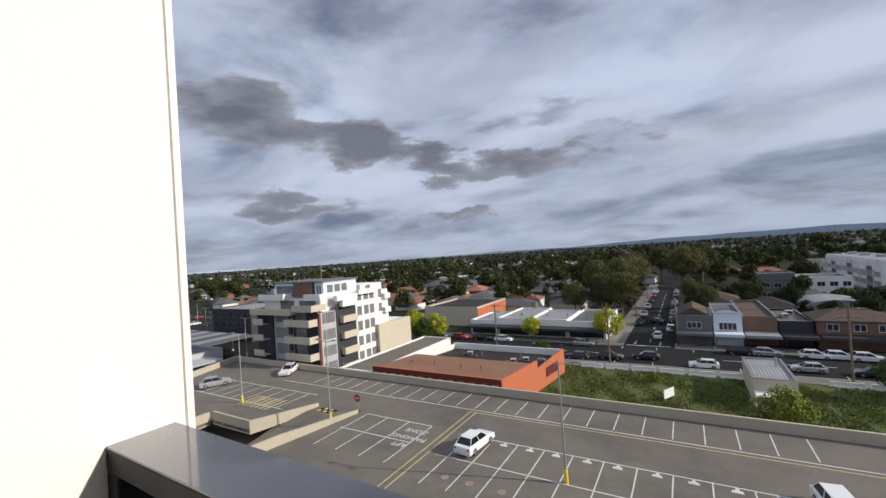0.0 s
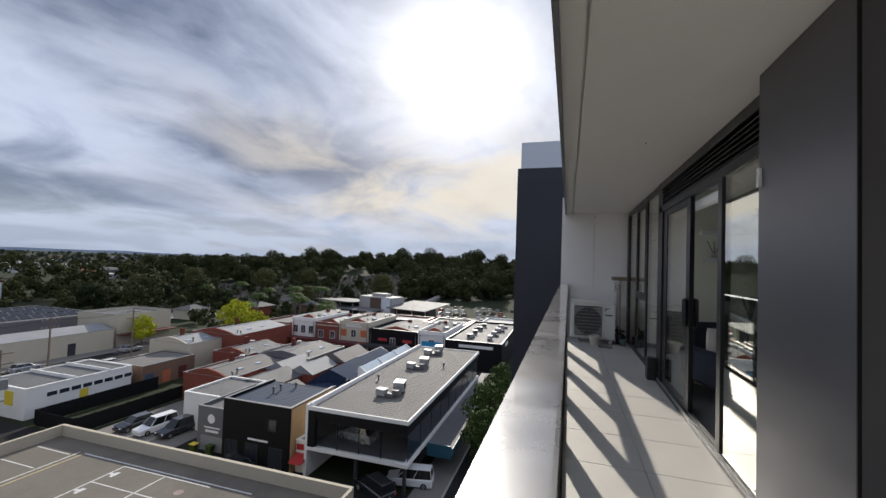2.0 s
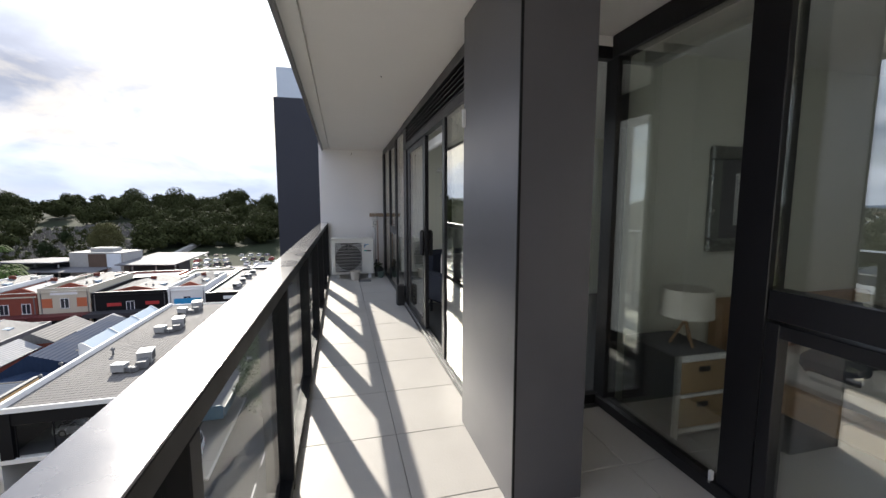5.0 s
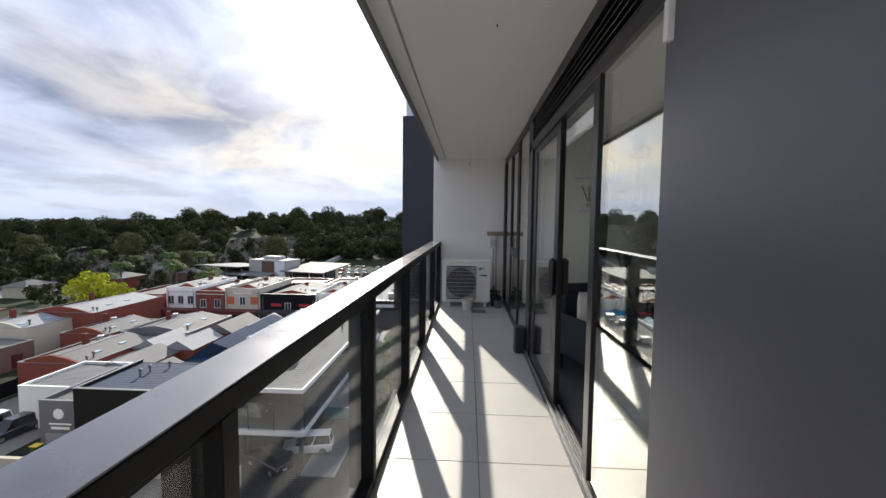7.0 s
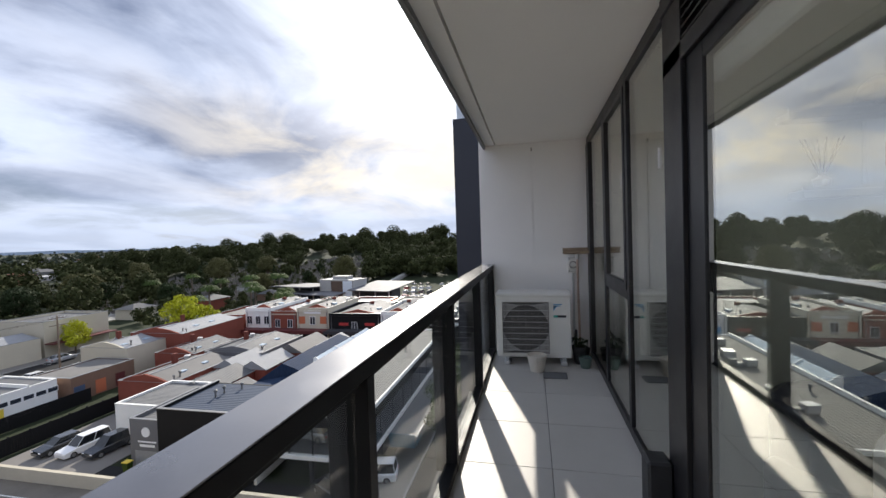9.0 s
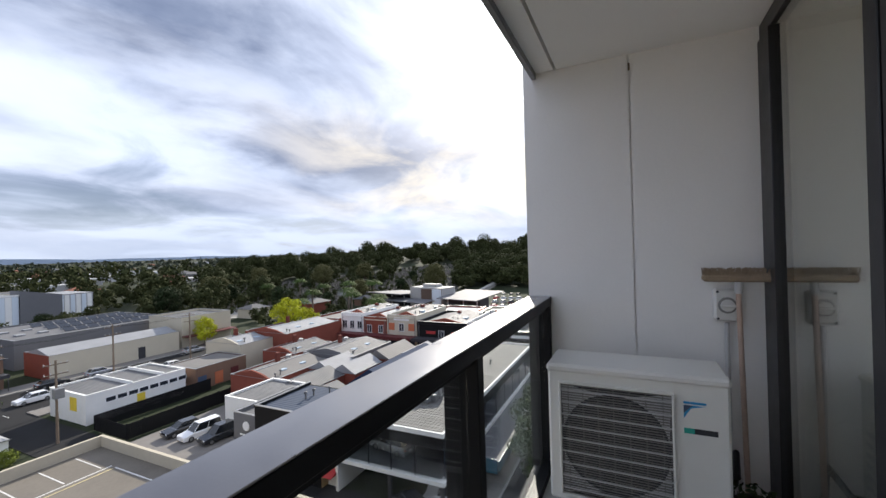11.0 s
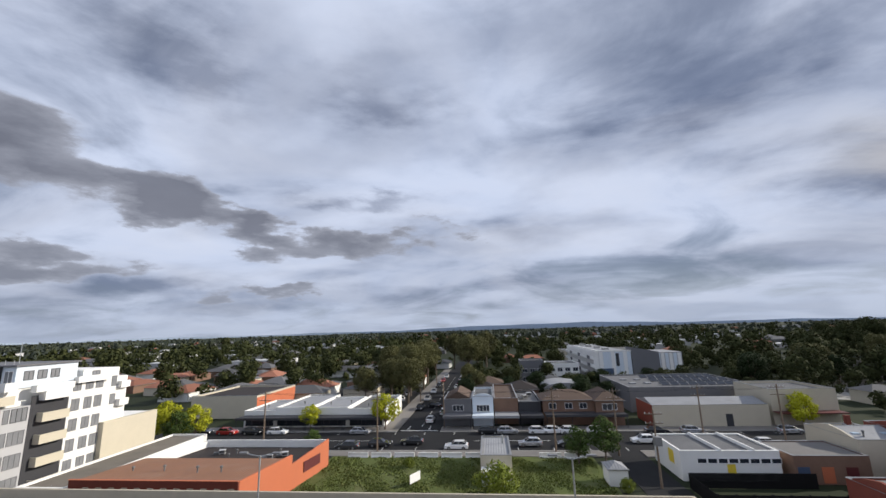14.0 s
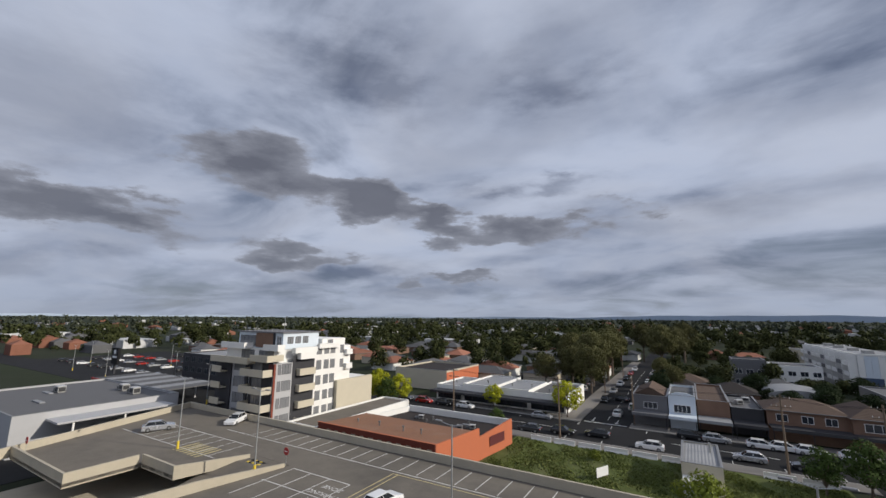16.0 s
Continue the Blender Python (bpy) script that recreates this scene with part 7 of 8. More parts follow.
def living_glazing():
    G0, G1, Gm = GLASS - 0.065, GLASS + 0.0, GLASS - 0.02
    w1 = thing("window_1", "tall fixed glass panel in a black frame", "window", (0, 0, 0), kind="structure")
    frame_bar(w1, 2.642, 2.72, 0.06, 2.24, G0, G1)
    frame_bar(w1, 3.605, 3.655, 0.06, 2.24, G0, G1)
    frame_bar(w1, 3.658, 3.73, 0.06, 2.24, G0 - 0.02, G1 - 0.01)
    pane(w1, 2.69, 3.615, 0.06, 2.24, Gm)
    hd = thing("door_1", "open black-framed sliding glass door with louvred head", "door", (0, 0, 0), kind="structure")
    frame_bar(hd, 2.642, 6.0, 0.0, 0.03, G0 - 0.05, G1 + 0.02, "track")
    for i, y in enumerate((-1.305, -1.34, -1.375)):
        part("track_rib", Mesh().box(2.70, 6.0, y - 0.006, y + 0.006, 0.03, 0.055), "metal_grey", hd)
    frame_bar(hd, 2.642, 6.0, 2.24, 2.32, G0, G1, "head")
    frame_bar(hd, 2.642, 6.0, 2.54, CEIL - 0.002, G0, G1 + 0.01, "head")
    part("louvre_back", Mesh().box(2.642, 6.0, G0, G0 + 0.02, 2.32, 2.54), "paint_black", hd)
    for i in range(5):
        z = 2.335 + i * 0.042
        m = Mesh().extrude_x([(G0 + 0.025, z), (G1 - 0.005, z - 0.006), (G1 - 0.005, z + 0.004), (G0 + 0.025, z + 0.024)], 2.65, 5.995)
        part("louvre", m, "frame_charcoal", hd)
    leaf = part("leaf", Mesh().soft(4.555, 4.69, GLASS - 0.062, GLASS - 0.02, 0.06, 2.24, 0.003).soft(5.57, 5.745, GLASS - 0.062, GLASS - 0.02, 0.06, 2.24, 0.003).soft(4.69, 5.57, GLASS - 0.062, GLASS - 0.02, 0.06, 0.14, 0.003).soft(4.69, 5.57, GLASS - 0.062, GLASS - 0.02, 2.17, 2.24, 0.003), "frame_charcoal", hd, "slid-open door leaf")
    p = part("pane", Mesh().box(4.68, 5.58, GLASS - 0.040, GLASS - 0.028, 0.13, 2.18), "glass_tint", leaf)
    p.visible_shadow = False
    for y0, y1 in ((GLASS - 0.02, GLASS + 0.03), (GLASS - 0.12, GLASS - 0.062)):
        m = Mesh()
        m.soft(4.585, 4.645, y0, y1, 0.90, 1.20, 0.02)
        part("handle", m, "pot_black", leaf, "chunky black pull handle")
    frame_bar(hd, 5.75, 6.0, 0.03, 2.54, G0, G1)
    w2 = thing("window_2", "black-framed window wall with an awning sash", "window", (0, 0, 0), kind="structure")
    frame_bar(w2, 6.005, RIGHT - 0.002, 0.0, 0.07, G0, G1)
    frame_bar(w2, 6.005, RIGHT - 0.002, 2.54, CEIL - 0.002, G0, G1)
    frame_bar(w2, 6.82, 6.89, 0.07, 2.54, G0, G1)
    frame_bar(w2, 7.76, 7.84, 0.07, 2.54, G0, G1)
    frame_bar(w2, 8.72, RIGHT - 0.002, 0.07, 2.54, G0, G1 + 0.01)
    frame_bar(w2, 6.89, 7.74, 0.98, 1.05, G0, G1)
    sash = part("sash", Mesh().soft(6.90, 6.95, G1 - 0.05, G1 + 0.006, 1.05, 2.53, 0.003).soft(7.68, 7.73, G1 - 0.05, G1 + 0.006, 1.05, 2.53, 0.003).soft(6.95, 7.68, G1 - 0.05, G1 + 0.006, 1.05, 1.10, 0.003).soft(6.95, 7.68, G1 - 0.05, G1 + 0.006, 2.48, 2.53, 0.003), "frame_charcoal", w2)
    for x0, x1, z0, z1 in ((6.005, 6.82, 0.07, 2.54), (6.89, 7.74, 0.07, 0.98), (6.89, 7.74, 1.05, 2.54), (7.86, 8.72, 0.07, 2.54)):
        pane(w2, x0, x1, z0, z1, Gm)
    for x in (6.04, 6.97):
        part("latch", Mesh().soft(x - 0.008, x + 0.008, G1, G1 + 0.016, 1.80, 1.91, 0.003), "white_lacquer", w2, "small white latch")
    part("blind", Mesh().soft(3.82, 5.80, G0 - 0.13, G0 - 0.06, 2.13, 2.238, 0.02), "white_lacquer", hd, "white roller blind cassette")


living_glazing()


def bedroom_glazing():
    w = thing("window_3", "black-framed bedroom window with a transom and awning sash", "window", (0, 0, 0), kind="structure")
    y0, y1, ym = BED - 0.10, BED, BED - 0.025
    frame_bar(w, LEFT, 2.64, 0.0, 0.07, y0, y1 + 0.02)
    frame_bar(w, LEFT, 2.64, 2.48, CEIL - 0.002, y0, y1)
    for x0, x1 in ((2.57, 2.64), (1.48, 1.65), (0.05, 0.20), (LEFT, LEFT + 0.07)):
        frame_bar(w, x0, x1, 0.07, 2.48, y0, y1)
    frame_bar(w, LEFT + 0.07, 1.47, 0.98, 1.11, y0, y1)
    part("sash", Mesh().soft(1.40, 1.46, y1 - 0.04, y1 + 0.02, 0.09, 0.97, 0.003).soft(0.22, 0.28, y1 - 0.04, y1 + 0.02, 0.09, 0.97, 0.003).soft(0.28, 1.40, y1 - 0.04, y1 + 0.02, 0.09, 0.15, 0.003).soft(0.28, 1.40, y1 - 0.04, y1 + 0.02, 0.91, 0.97, 0.003), "frame_charcoal", w)
    part("handle", Mesh().soft(1.66, 1.68, y1, y1 + 0.02, 0.05, 0.12, 0.003), "white_lacquer", w, "small white catch")
    pane(w, 1.65, 2.57, 0.07, 2.48, ym)
    for a, b in ((0.20, 1.47), (LEFT + 0.07, 0.05)):
        pane(w, a, b, 1.11, 2.48, ym)
        pane(w, a, b, 0.07, 0.98, ym)
    part("blind", Mesh().soft(LEFT + 0.1, 2.5, y0 - 0.12, y0 - 0.03, 2.38, 2.5, 0.02), "white_lacquer", w, "white roller blind cassette")


bedroom_glazing()


def return_glazing():
    w = thing("window_4", "narrow glazed return in a black frame beside the bedroom window", "window", (0, 0, 0), kind="structure")
    for y0, y1, z0, z1 in ((-2.352, -1.872, 0.0, 0.07), (-2.352, -1.872, 2.48, CEIL - 0.002), (-1.91, -1.872, 0.07, 2.48), (-2.352, -2.26, 0.07, 2.48)):
        part("frame", Mesh().soft(2.645, 2.71, y0, y1, z0, z1, 0.003), "frame_charcoal", w)
    p = part("pane", Mesh().box(2.66, 2.672, -2.26, -1.91, 0.07, 2.48), "glass", w)
    p.visible_shadow = False


return_glazing()


# ---- air conditioner and the balcony's corner ----
def air_conditioner():
    e = thing("air_conditioner", "cream-white outdoor air conditioner unit with a round fan grille", "air conditioner", (8.40, -0.63, 0.0))
    W, D, z0, z1 = 0.83, 0.32, 0.085, 0.82
    part("casing", Mesh().soft(0.0, D, -W / 2, W / 2, z0, z1 - 0.03, 0.012), "aircon_white", e)
    part("lid", Mesh().soft(-0.012, D + 0.01, -W / 2 - 0.006, W / 2 + 0.006, z1 - 0.045, z1, 0.014), "aircon_white", e)
    # grille towards -x, on the unit's left side (towards the rail)
    y0, y1, g0, g1 = -0.175, 0.345, z0 + 0.05, z1 - 0.10
    part("grille_recess", Mesh().box(-0.002, 0.006, y0, y1, g0, g1), "fan_dark", e)
    fr = Mesh()
    for a, b, c, d in ((y0 - 0.012, y1 + 0.012, g1, g1 + 0.012), (y0 - 0.012, y1 + 0.012, g0 - 0.012, g0), (y0 - 0.012, y0, g0, g1), (y1, y1 + 0.012, g0, g1)):
        fr.soft(-0.022, 0.004, a, b, c, d, 0.003)
    part("grille_frame", fr, "aircon_white", e)
    cy, cz, R = (y0 + y1) / 2, (g0 + g1) / 2, (y1 - y0) / 2 - 0.012
    n = 45
    for i in range(n):
        z, broad = g0 + (g1 - g0) * (i + 0.5) / n, i % 5 == 2
        t = 0.003 if broad else 0.0019
        part("slat", Mesh().box(-0.018 if broad else -0.014, -0.007, y0, y1, z - t, z + t), "plastic_grey" if broad else "slat_grey", e)
    for k in range(7):
        y = y0 + (y1 - y0) * (k + 0.5) / 7
        part("rod", Mesh().tube((-0.008, y, g0), (-0.008, y, g1), 0.0022, None, 5), "slat_grey", e)
    ring = Mesh()
    k = 36
    for i in range(k):
        a, b = 2 * math.pi * i / k, 2 * math.pi * (i + 1) / k
        ring.tube((-0.006, cy + R * math.cos(a), cz + R * math.sin(a)), (-0.006, cy + R * math.cos(b), cz + R * math.sin(b)), 0.008, None, 5, False)
    part("fan_ring", ring, "fan_dark", e)
    # light corners outside the round opening
    for sy in (-1, 1):
        for sz in (-1, 1):
            m = Mesh()
            arc = [(-0.004, cy + sy * R * math.cos(t), cz + sz * R * math.sin(t)) for t in np.linspace(0.12, math.pi / 2 - 0.12, 9)]
            corner = (-0.004, cy + sy * (y1 - y0) / 2, cz + sz * (g1 - g0) / 2)
            pts = arc + [corner]
            m.poly(pts if sy * sz > 0 else pts[::-1])
            part("corner_guard", m, "plastic_grey", e)
    bl = Mesh()
    for i in range(3):
        a = 2 * math.pi * i / 3
        bl.poly([(0.002 - 0.006, cy, cz), (-0.0045, cy + R * 0.9 * math.cos(a), cz + R * 0.9 * math.sin(a)), (-0.0045, cy + R * 0.9 * math.cos(a + 0.9), cz + R * 0.9 * math.sin(a + 0.9))])
    part("fan_rotor", bl, "pot_black", e)
    part("badge", Mesh().poly([(-0.003, -0.225, z1 - 0.14), (-0.003, -0.225, z1 - 0.205), (-0.003, -0.255, z1 - 0.155), (-0.003, -0.315, z1 - 0.14)]), "sign_cyan", e, "blue angular badge")
    part("badge", Mesh().poly([(-0.004, -0.225, z1 - 0.14), (-0.004, -0.225, z1 - 0.18), (-0.004, -0.262, z1 - 0.14)]), "paint_blue", e, "dark blue corner of the badge")
    part("badge", Mesh().box(-0.003, 0.0, -0.318, -0.225, z1 - 0.134, z1 - 0.124), "sign_cyan", e, "thin blue lettering bar")
    part("label", Mesh().box(-0.003, 0.0, -0.362, -0.268, z1 - 0.275, z1 - 0.25), "paint_dark", e, "dark label bar")
    part("label", Mesh().box(-0.004, 0.0, -0.268, -0.225, z1 - 0.275, z1 - 0.25), "sign_teal", e, "green label mark")
    for y in (-0.33, 0.30):
        part("foot", Mesh().soft(-0.03, D + 0.03, y - 0.035, y + 0.035, 0.0, 0.05, 0.008).box(0.0, D, y - 0.02, y + 0.02, 0.05, z0 + 0.005), "plastic_grey", e, "pale rubber foot")
    for i in range(6):
        part("side_slot", Mesh().box(0.05, D - 0.05, -W / 2 - 0.002, -W / 2 + 0.004, 0.3 + i * 0.05, 0.32 + i * 0.05), "plastic_grey", e)
    pipe = Mesh()
    pts = [(D - 0.08, -W / 2, 0.25), (D - 0.06, -W / 2 - 0.06, 0.25), (D + 0.12, -W / 2 - 0.09, 0.3), (D + 0.16, -W / 2 - 0.09, 0.1)]
    for a, b in zip(pts, pts[1:]):
        pipe.tube(a, b, 0.016, None, 8)
    part("pipe", pipe, "pot_black", e)


air_conditioner()

e = thing("isolator_switch", "grey weatherproof isolator switch with a rotary knob on the wall", "switch", (RIGHT, -1.12, 1.10))
part("box", Mesh().soft(-0.06, 0.001, -0.062, 0.062, -0.09, 0.09, 0.012), "plastic_pale", e)
part("knob_ring", Mesh().tube((-0.058, 0, 0), (-0.068, 0, 0), 0.046, 0.043, 24), "slat_grey", e)
part("knob", Mesh().tube((-0.068, 0, 0), (-0.075, 0, 0), 0.034, 0.032, 20).soft(-0.092, -0.074, -0.036, 0.036, -0.008, 0.008, 0.004), "plastic_pale", e)
for y in (-0.045, 0.045):
    for z in (-0.075, 0.075):
        part("screw", Mesh().tube((-0.056, y, z), (-0.063, y, z), 0.007, None, 8), "fan_dark", e)
part("conduit", Mesh().tube((-0.03, 0, -0.1), (-0.03, 0, -1.1), 0.012, None, 8), "plastic_grey", e)
e = thing("broom", "upturned wooden broom leaning against the white wall", "broom", (8.79, -1.17, 0))
part("stick", Mesh().tube((-0.04, 0, 0), (0.04, 0.005, 1.24), 0.013, None, 10), "copper_pipe", e, "worn brown stick")
part("head", Mesh().soft(0.0, 0.075, -0.15, 0.17, 1.235, 1.275, 0.012), "weathered_wood", e)
part("collar", Mesh().tube((0.033, 0.005, 1.17), (0.04, 0.005, 1.238), 0.018, None, 12), "plastic_grey", e, "pale plastic socket")
tuft = Mesh()
rb = random.Random(4)
for i in range(150):
    y, x = -0.145 + 0.31 * (i % 50) / 49, 0.012 + 0.025 * (i // 50)
    tuft.tube((x, y, 1.272), (x + rb.uniform(-0.01, 0.01), y + rb.uniform(-0.012, 0.012) - (0.02 if i % 50 < 4 else 0), 1.308 + rb.uniform(-0.004, 0.004)), 0.0045, 0.003, 4)
part("bristles", tuft, "weathered_wood", e, "matted tan bristles")
e = thing("wall_hook", "rusty hook at the top of the wall joint", "hook", (RIGHT, -0.66, 2.56))
part("hook", Mesh().tube((0, 0, 0), (-0.025, 0, 0), 0.006, None, 6).tube((-0.025, 0, 0), (-0.025, 0, -0.04), 0.006, None, 6), "timber_pole", e)


def pot(x, y, r, h, mat, label, plantmat=None):
    e = thing("plant_pot", label, "plant pot", (x, y, 0), "pots beside the air conditioner")
    part("pot", Mesh().lathe(0, 0, [(r * 0.7, 0), (r * 0.95, h * 0.8), (r, h * 0.85), (r, h), (r * 0.9, h), (r * 0.88, h * 0.85), (0.01, h * 0.84)], 20), mat, e)
    if plantmat:
        rr = np.random.default_rng(int(x * 100))
        ob = new("leaves", leaf_mesh("leaves", leaf_cloud(rr, [(0, 0, h + 0.04, r)], 9000, 0.02), plantmat))
        ob.parent = e


pot(8.2, -0.66, 0.105, 0.18, "pot_cream", "cream ceramic plant pot on the tiles")
pot(8.52, -1.14, 0.085, 0.2, "pot_black", "small black plastic plant pot", "leaf_dark")
pot(8.66, -1.19, 0.08, 0.14, "pot_black", "small black plastic pot with rubbish")
pot(8.36, -1.18, 0.07, 0.12, "pot_green", "small dull green plant pot")
e = thing("mat", "small grey rubber mat in front of the pots", "mat", (8.05, -0.83, 0))
part("sheet", Mesh().soft(-0.09, 0.09, -0.13, 0.11, 0.0, 0.012, 0.004), "paint_grey", e)
e = thing("speaker_box", "black upright box standing at the foot of the window frame", "box", (6.0, -1.25, 0))
part("casing", Mesh().soft(-0.07, 0.07, -0.06, 0.06, 0.0, 0.30, 0.012), "pot_black", e)


# ---- rooms behind the glass ----
def rooms():
    w = Mesh()
    w.box(2.642, 2.74, -6, -2.352, 0, CEIL)                 # between bedroom and living room
    w.box(6.0, 6.06, -6, -1.378, 0, CEIL)                  # shelf wall
    w.box(LEFT, RIGHT, -6.1, -6.0, 0, CEIL)
    structure("wall_rooms", w, "room_paint", "off-white painted inner walls", "wall")
    f = Mesh()
    f.box(LEFT, 2.642, -6, -2.35, -0.3, 0.0)
    f.box(2.642, RIGHT, -6, -1.38, -0.3, 0.0)
    structure("floor_rooms", f, "carpet", "dark grey carpet in the rooms", "floor")
    structure("ceiling_rooms", Mesh().box(LEFT, 2.642, -6, -2.362, 2.56, CEIL + 0.05).box(2.642, RIGHT, -6, -1.41, 2.56, CEIL - 0.003), "ceiling_paint", "white painted room ceilings", "ceiling")


rooms()


def pillow(w, h, t):
    """A soft cushion standing on its edge, thickest in the middle."""
    m = Mesh()
    n = 14
    for side in (-1, 1):
        b = len(m.v)
        for i in range(n + 1):
            for j in range(n + 1):
                u, v = 2 * i / n - 1, 2 * j / n - 1
                f = max(0.0, (1 - u ** 4) * (1 - v ** 4)) ** 0.6
                pinch = 1 - 0.06 * (1 - u * u) * v * v
                m.v.append((side * t / 2 * f, u * w / 2 * (1 - 0.06 * (1 - v * v)), h / 2 + v * h / 2 * pinch))
        for i in range(n):
            for j in range(n):
                q = (b + i * (n + 1) + j, b + (i + 1) * (n + 1) + j, b + (i + 1) * (n + 1) + j + 1, b + i * (n + 1) + j + 1)
                m.f.append(q if side > 0 else q[::-1])
    return m


def tripod_lamp():
    e = thing("floor_lamp", "tripod floor lamp with a wide cream drum shade", "lamp", (5.5, -2.2, 0))
    part("shade", Mesh().lathe(0, 0, [(0.25, 1.21), (0.25, 1.46), (0.244, 1.46), (0.244, 1.21)], 72), "lampshade", e, smooth=False)
    for i in range(3):
        a = 0.4 + 2 * math.pi * i / 3
        part("leg", Mesh().tube((0.30 * math.cos(a), 0.30 * math.sin(a), 0.0), (-0.09 * math.cos(a), -0.09 * math.sin(a), 1.22), 0.012, None, 8), "pot_black", e)
    part("hub", Mesh().tube((0, 0, 0.92), (0, 0, 1.2), 0.02, None, 8), "pot_black", e)


tripod_lamp()


def shelves():
    for y0, y1, z in ((-2.60, -1.85, 1.62), (-2.30, -1.80, 1.98)):
        e = thing("wall_shelf", "white floating picture ledge on the wall", "shelf", (6.0, 0, z), "picture ledges")
        part("board", Mesh().soft(-0.11, 0.001, y0, y1, -0.018, 0.018, 0.003).box(-0.11, -0.10, y0, y1, 0.018, 0.035), "white_lacquer", e)
    e = thing("picture_frame", "white framed print of pink shapes leaning on the ledge", "picture", (5.93, -2.25, 1.638), "pictures on the ledge")
    part("frame", Mesh().soft(-0.01, 0.015, -0.14, 0.14, 0, 0.30, 0.003), "white_lacquer", e)
    part("print", Mesh().box(-0.012, -0.0105, -0.07, 0.07, 0.09, 0.20), "vase_pink", e, "small pink print")
    e = thing("vase", "tall pink glass vase with dried brown flowers", "vase", (5.945, -2.47, 1.638))
    part("vase", Mesh().lathe(0, 0, [(0.04, 0), (0.055, 0.06), (0.05, 0.15), (0.022, 0.26), (0.018, 0.36), (0.024, 0.40)], 28), "vase_pink", e, smooth=True)
    rr = np.random.default_rng(8)
    stems = Mesh()
    tips = []
    for i in range(46):
        a, r, z = rr.uniform(0, 6.28), 0.11 * math.sqrt(rr.random()), rr.uniform(0.56, 0.70)
        p = (0.4 * r * math.cos(a), r * math.sin(a), z - 0.5 * r)
        stems.tube((0, 0, 0.38), p, 0.0016, 0.001, 4)
        tips.append((*p, 0.022))
    part("stems", stems, "dried_flower", e)
    ob = new("dried_bouquet", leaf_mesh("dried_bouquet", leaf_cloud(rr, tips, 60000, 0.008, 1.5), "dried_flower"))
    ob.parent = e
    e = thing("reed_diffuser", "small glass reed diffuser with dark sticks", "diffuser", (5.95, -1.96, 1.638))
    part("bottle", Mesh().lathe(0, 0, [(0.03, 0), (0.035, 0.05), (0.012, 0.07), (0.012, 0.085)], 12), "pot_cream", e)
    m = Mesh()
    for i in range(6):
        a = i * 1.05
        m.tube((0, 0, 0.05), (0.03 * math.cos(a), 0.09 * math.sin(a), 0.24), 0.003, None, 4)
    part("reeds", m, "pot_black", e)
    e = thing("ornament", "round beige ornament on the upper ledge", "ornament", (5.945, -2.17, 1.998))
    part("dome", Mesh().lathe(0, 0, [(0.075, 0), (0.075, 0.05), (0.06, 0.1), (0.03, 0.13), (0.005, 0.14)], 16), "pot_cream", e)
    e = thing("armchair", "dark navy fabric armchair with a pale cushion", "armchair", (5.35, -2.0, 0), rz=200)
    part("seat", Mesh().soft(-0.36, 0.36, -0.36, 0.36, 0.18, 0.44, 0.05), "fabric_navy", e)
    part("backrest", Mesh().soft(-0.40, -0.24, -0.36, 0.36, 0.40, 0.86, 0.05), "fabric_navy", e)
    part("arm", Mesh().soft(-0.34, 0.34, -0.44, -0.34, 0.2, 0.60, 0.04), "fabric_navy", e)
    part("arm", Mesh().soft(-0.34, 0.34, 0.34, 0.44, 0.2, 0.60, 0.04), "fabric_navy", e)
    for x in (-0.3, 0.3):
        for y in (-0.3, 0.3):
            part("leg", Mesh().tube((x, y, 0), (x, y, 0.19), 0.018, None, 8), "pot_black", e)
    e = thing("cushion", "pale linen cushion on the armchair", "cushion", (5.3, -1.85, 0.44), rz=30)
    part("cover", pillow(0.40, 0.40, 0.16), "linen", e, smooth=True)
    e = thing("potted_plant", "dark leafy house plant in a black pot", "plant", (5.62, -2.62, 0.0))
    part("pot", Mesh().lathe(0, 0, [(0.10, 0), (0.15, 0.26), (0.14, 0.26), (0.13, 0.2), (0.0, 0.2)], 24), "pot_black", e, smooth=True)
    part("stem", Mesh().tube((0, 0, 0.18), (0.02, 0.02, 0.75), 0.012, 0.006, 6), "bark", e)
    rr = np.random.default_rng(12)
    ob = new("foliage", leaf_mesh("foliage", leaf_cloud(rr, [(0, 0, 0.62, 0.20), (0.1, 0.08, 0.75, 0.15), (-0.1, 0.05, 0.82, 0.13), (0.02, -0.1, 0.72, 0.16)], 1500, 0.05), "leaf_dark"))
    ob.parent = e


shelves()


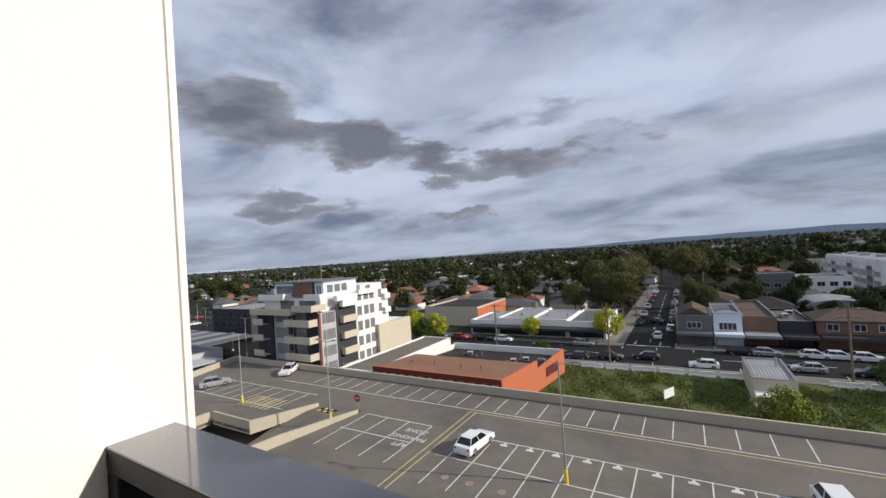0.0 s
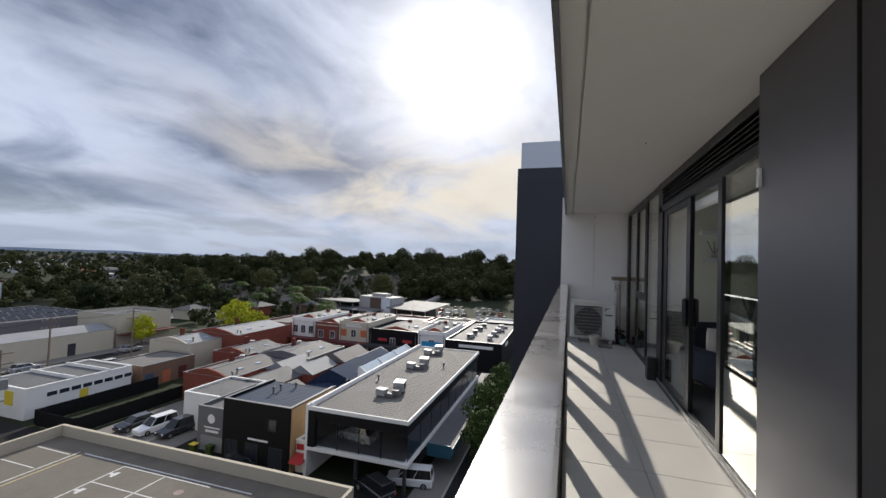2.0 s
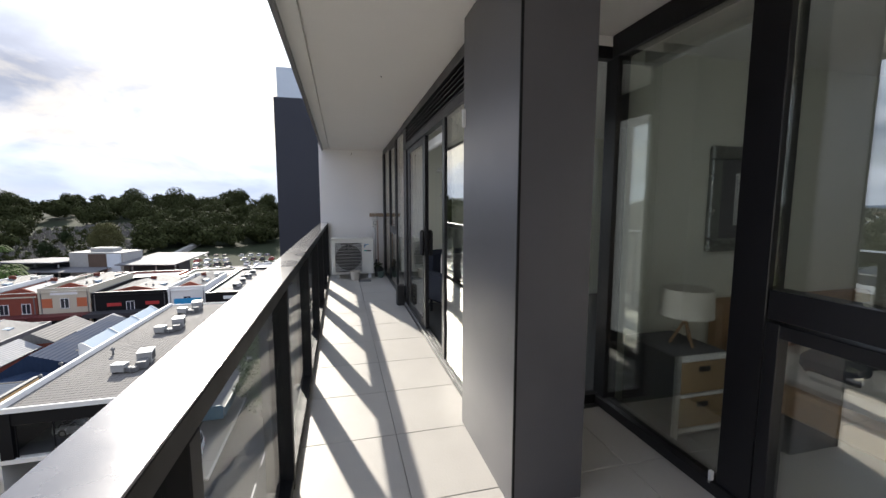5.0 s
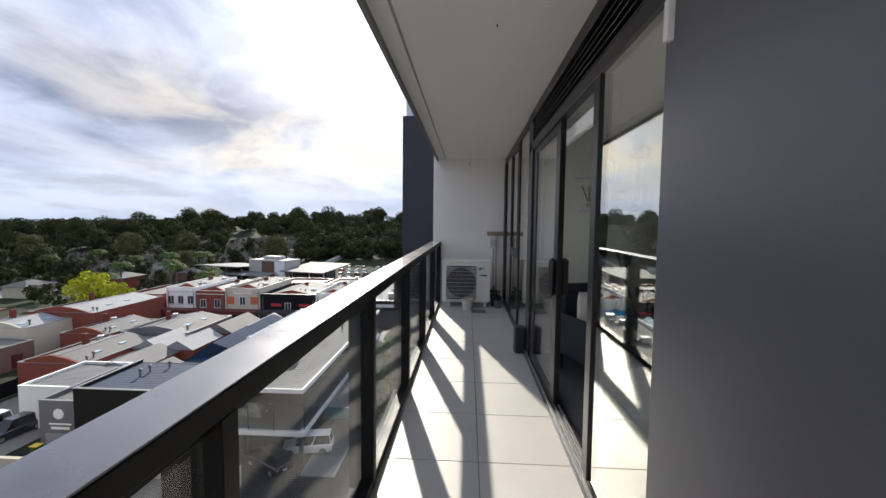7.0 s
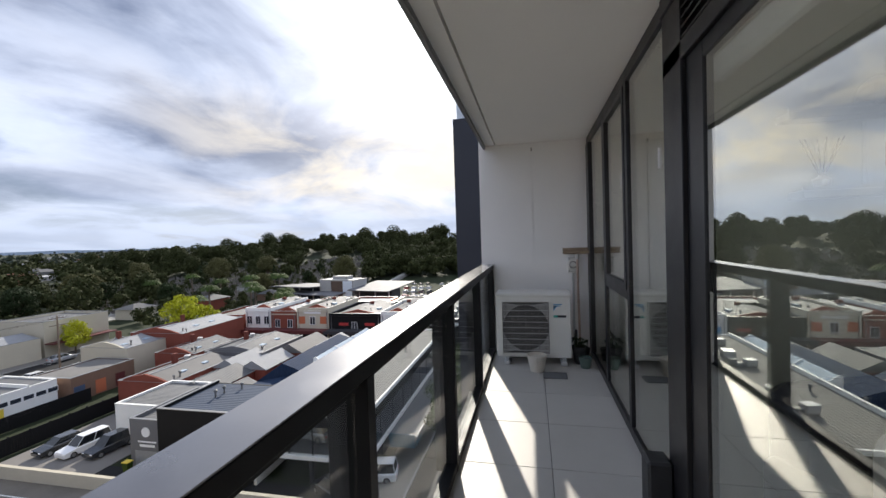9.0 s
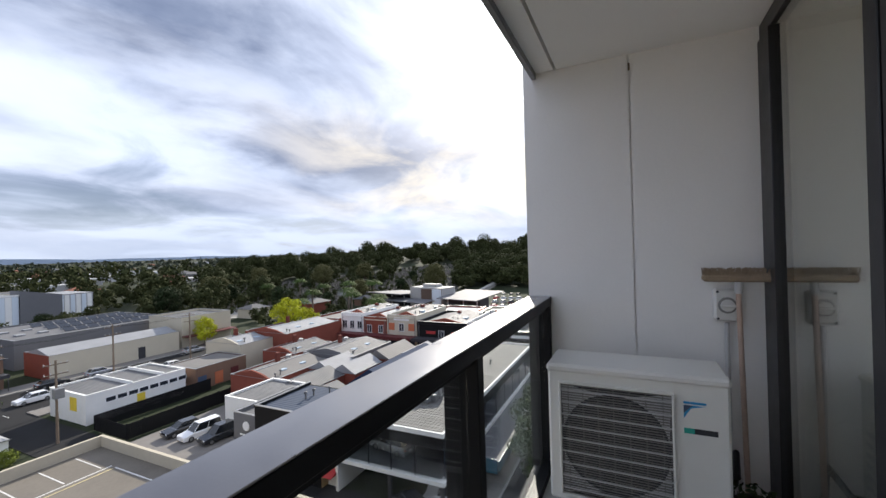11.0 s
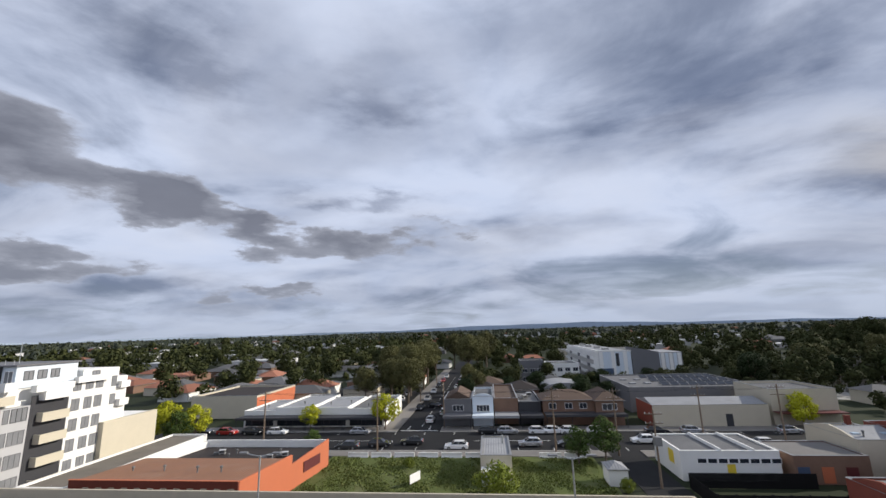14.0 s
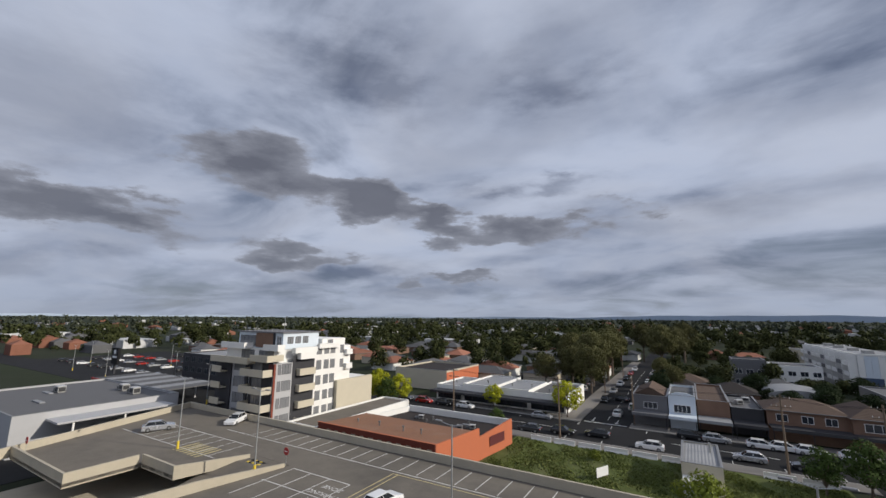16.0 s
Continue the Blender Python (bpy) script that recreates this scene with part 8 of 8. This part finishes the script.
def bedroom():
    e = thing("bedside_chest", "white and grey chest with two wicker basket drawers", "chest", (2.29, -2.595, 0))
    part("body", Mesh().soft(-0.20, 0.26, -0.205, 0.205, 0.03, 0.55, 0.004), "paint_grey", e)
    fr = Mesh()
    for y0, y1, z0, z1 in ((-0.21, -0.175, 0.0, 0.555), (0.175, 0.21, 0.0, 0.555), (-0.175, 0.175, 0.52, 0.555), (-0.175, 0.175, 0.29, 0.31), (-0.175, 0.175, 0.06, 0.085)):
        fr.soft(-0.225, -0.20, y0, y1, z0, z1, 0.003)
    part("front_frame", fr, "white_lacquer", e)
    for z0, z1 in ((0.315, 0.515), (0.09, 0.285)):
        b = part("basket", Mesh().soft(-0.222, -0.19, -0.17, 0.17, z0, z1, 0.006), "wicker", e, "woven wicker basket drawer")
        part("grip", Mesh().soft(-0.2245, -0.2215, -0.045, 0.045, z1 - 0.065, z1 - 0.03, 0.001), "pot_black", b)
    e = thing("table_lamp", "small wooden tripod lamp with a cream drum shade", "lamp", (2.27, -2.63, 0.555))
    part("shade", Mesh().lathe(0, 0, [(0.165, 0.20), (0.155, 0.38), (0.15, 0.38), (0.16, 0.20)], 64), "lampshade", e)
    for i in range(3):
        a = 0.9 + 2 * math.pi * i / 3
        part("leg", Mesh().tube((0.085 * math.cos(a), 0.085 * math.sin(a), 0), (-0.02 * math.cos(a), -0.02 * math.sin(a), 0.21), 0.009, None, 8), "oak", e)
    e = thing("bed", "made bed with pale linen, timber headboard and pink pillow", "bed", (2.57, -3.98, 0))
    part("headboard", Mesh().soft(-0.06, 0.06, -0.85, 0.78, 0.1, 0.76, 0.03), "oak", e)
    part("base", Mesh().soft(-2.05, -0.06, -0.8, 0.8, 0.12, 0.30, 0.02), "oak", e)
    part("mattress", Mesh().soft(-2.05, -0.08, -0.78, 0.78, 0.30, 0.52, 0.06), "linen", e)
    part("quilt", Mesh().soft(-2.08, -0.65, -0.82, 0.82, 0.40, 0.58, 0.05), "linen", e)
    part("blanket", Mesh().soft(-1.0, -0.62, -0.83, 0.83, 0.44, 0.60, 0.05), "fabric_navy", e, "dark throw blanket")
    part("pillow", Mesh().soft(-0.50, -0.1, 0.05, 0.7, 0.52, 0.70, 0.07), "linen_pink", e, "dusty pink pillow")
    part("pillow", Mesh().soft(-0.50, -0.1, -0.7, -0.05, 0.52, 0.70, 0.07), "linen", e)
    for x in (-1.95, -0.15):
        for y in (-0.7, 0.7):
            part("leg", Mesh().box(x - 0.03, x + 0.03, y - 0.03, y + 0.03, 0, 0.12), "oak", e)
    e = thing("wall_picture", "square silver-framed picture with a dark abstract shape", "picture", (2.642, -3.53, 1.525))
    m = Mesh()
    for y0, y1, z0, z1 in ((-0.40, 0.40, 0.30, 0.40), (-0.40, 0.40, -0.40, -0.30), (-0.40, -0.30, -0.30, 0.30), (0.30, 0.40, -0.30, 0.30)):
        m.soft(-0.045, 0.0, y0, y1, z0, z1, 0.01)
    part("frame", m, "frame_silver", e)
    part("mount", Mesh().box(-0.02, -0.004, -0.30, 0.30, -0.30, 0.30), "paint_grey", e)
    part("print", Mesh().box(-0.022, -0.0205, -0.15, 0.15, -0.20, 0.20), "sign_white", e)
    leaf = Mesh()
    for k in range(11):
        z, a = -0.14 + 0.026 * k, 0.055 * math.sin(math.pi * (k + 0.6) / 11.5)
        for q in (-1, 1):
            leaf.poly([(-0.0235, 0.0, z), (-0.0235, q * a, z + 0.012), (-0.0235, q * a * 0.9, z + 0.03), (-0.0235, 0.0, z + 0.022)][::q])
    part("print_shape", leaf, "paint_dark", e, "dark feather shape")


bedroom()

for template in list(CAR.values()) + list(TREES.values()):
    for o in (*template.children_recursive, template):
        bpy.data.objects.remove(o)
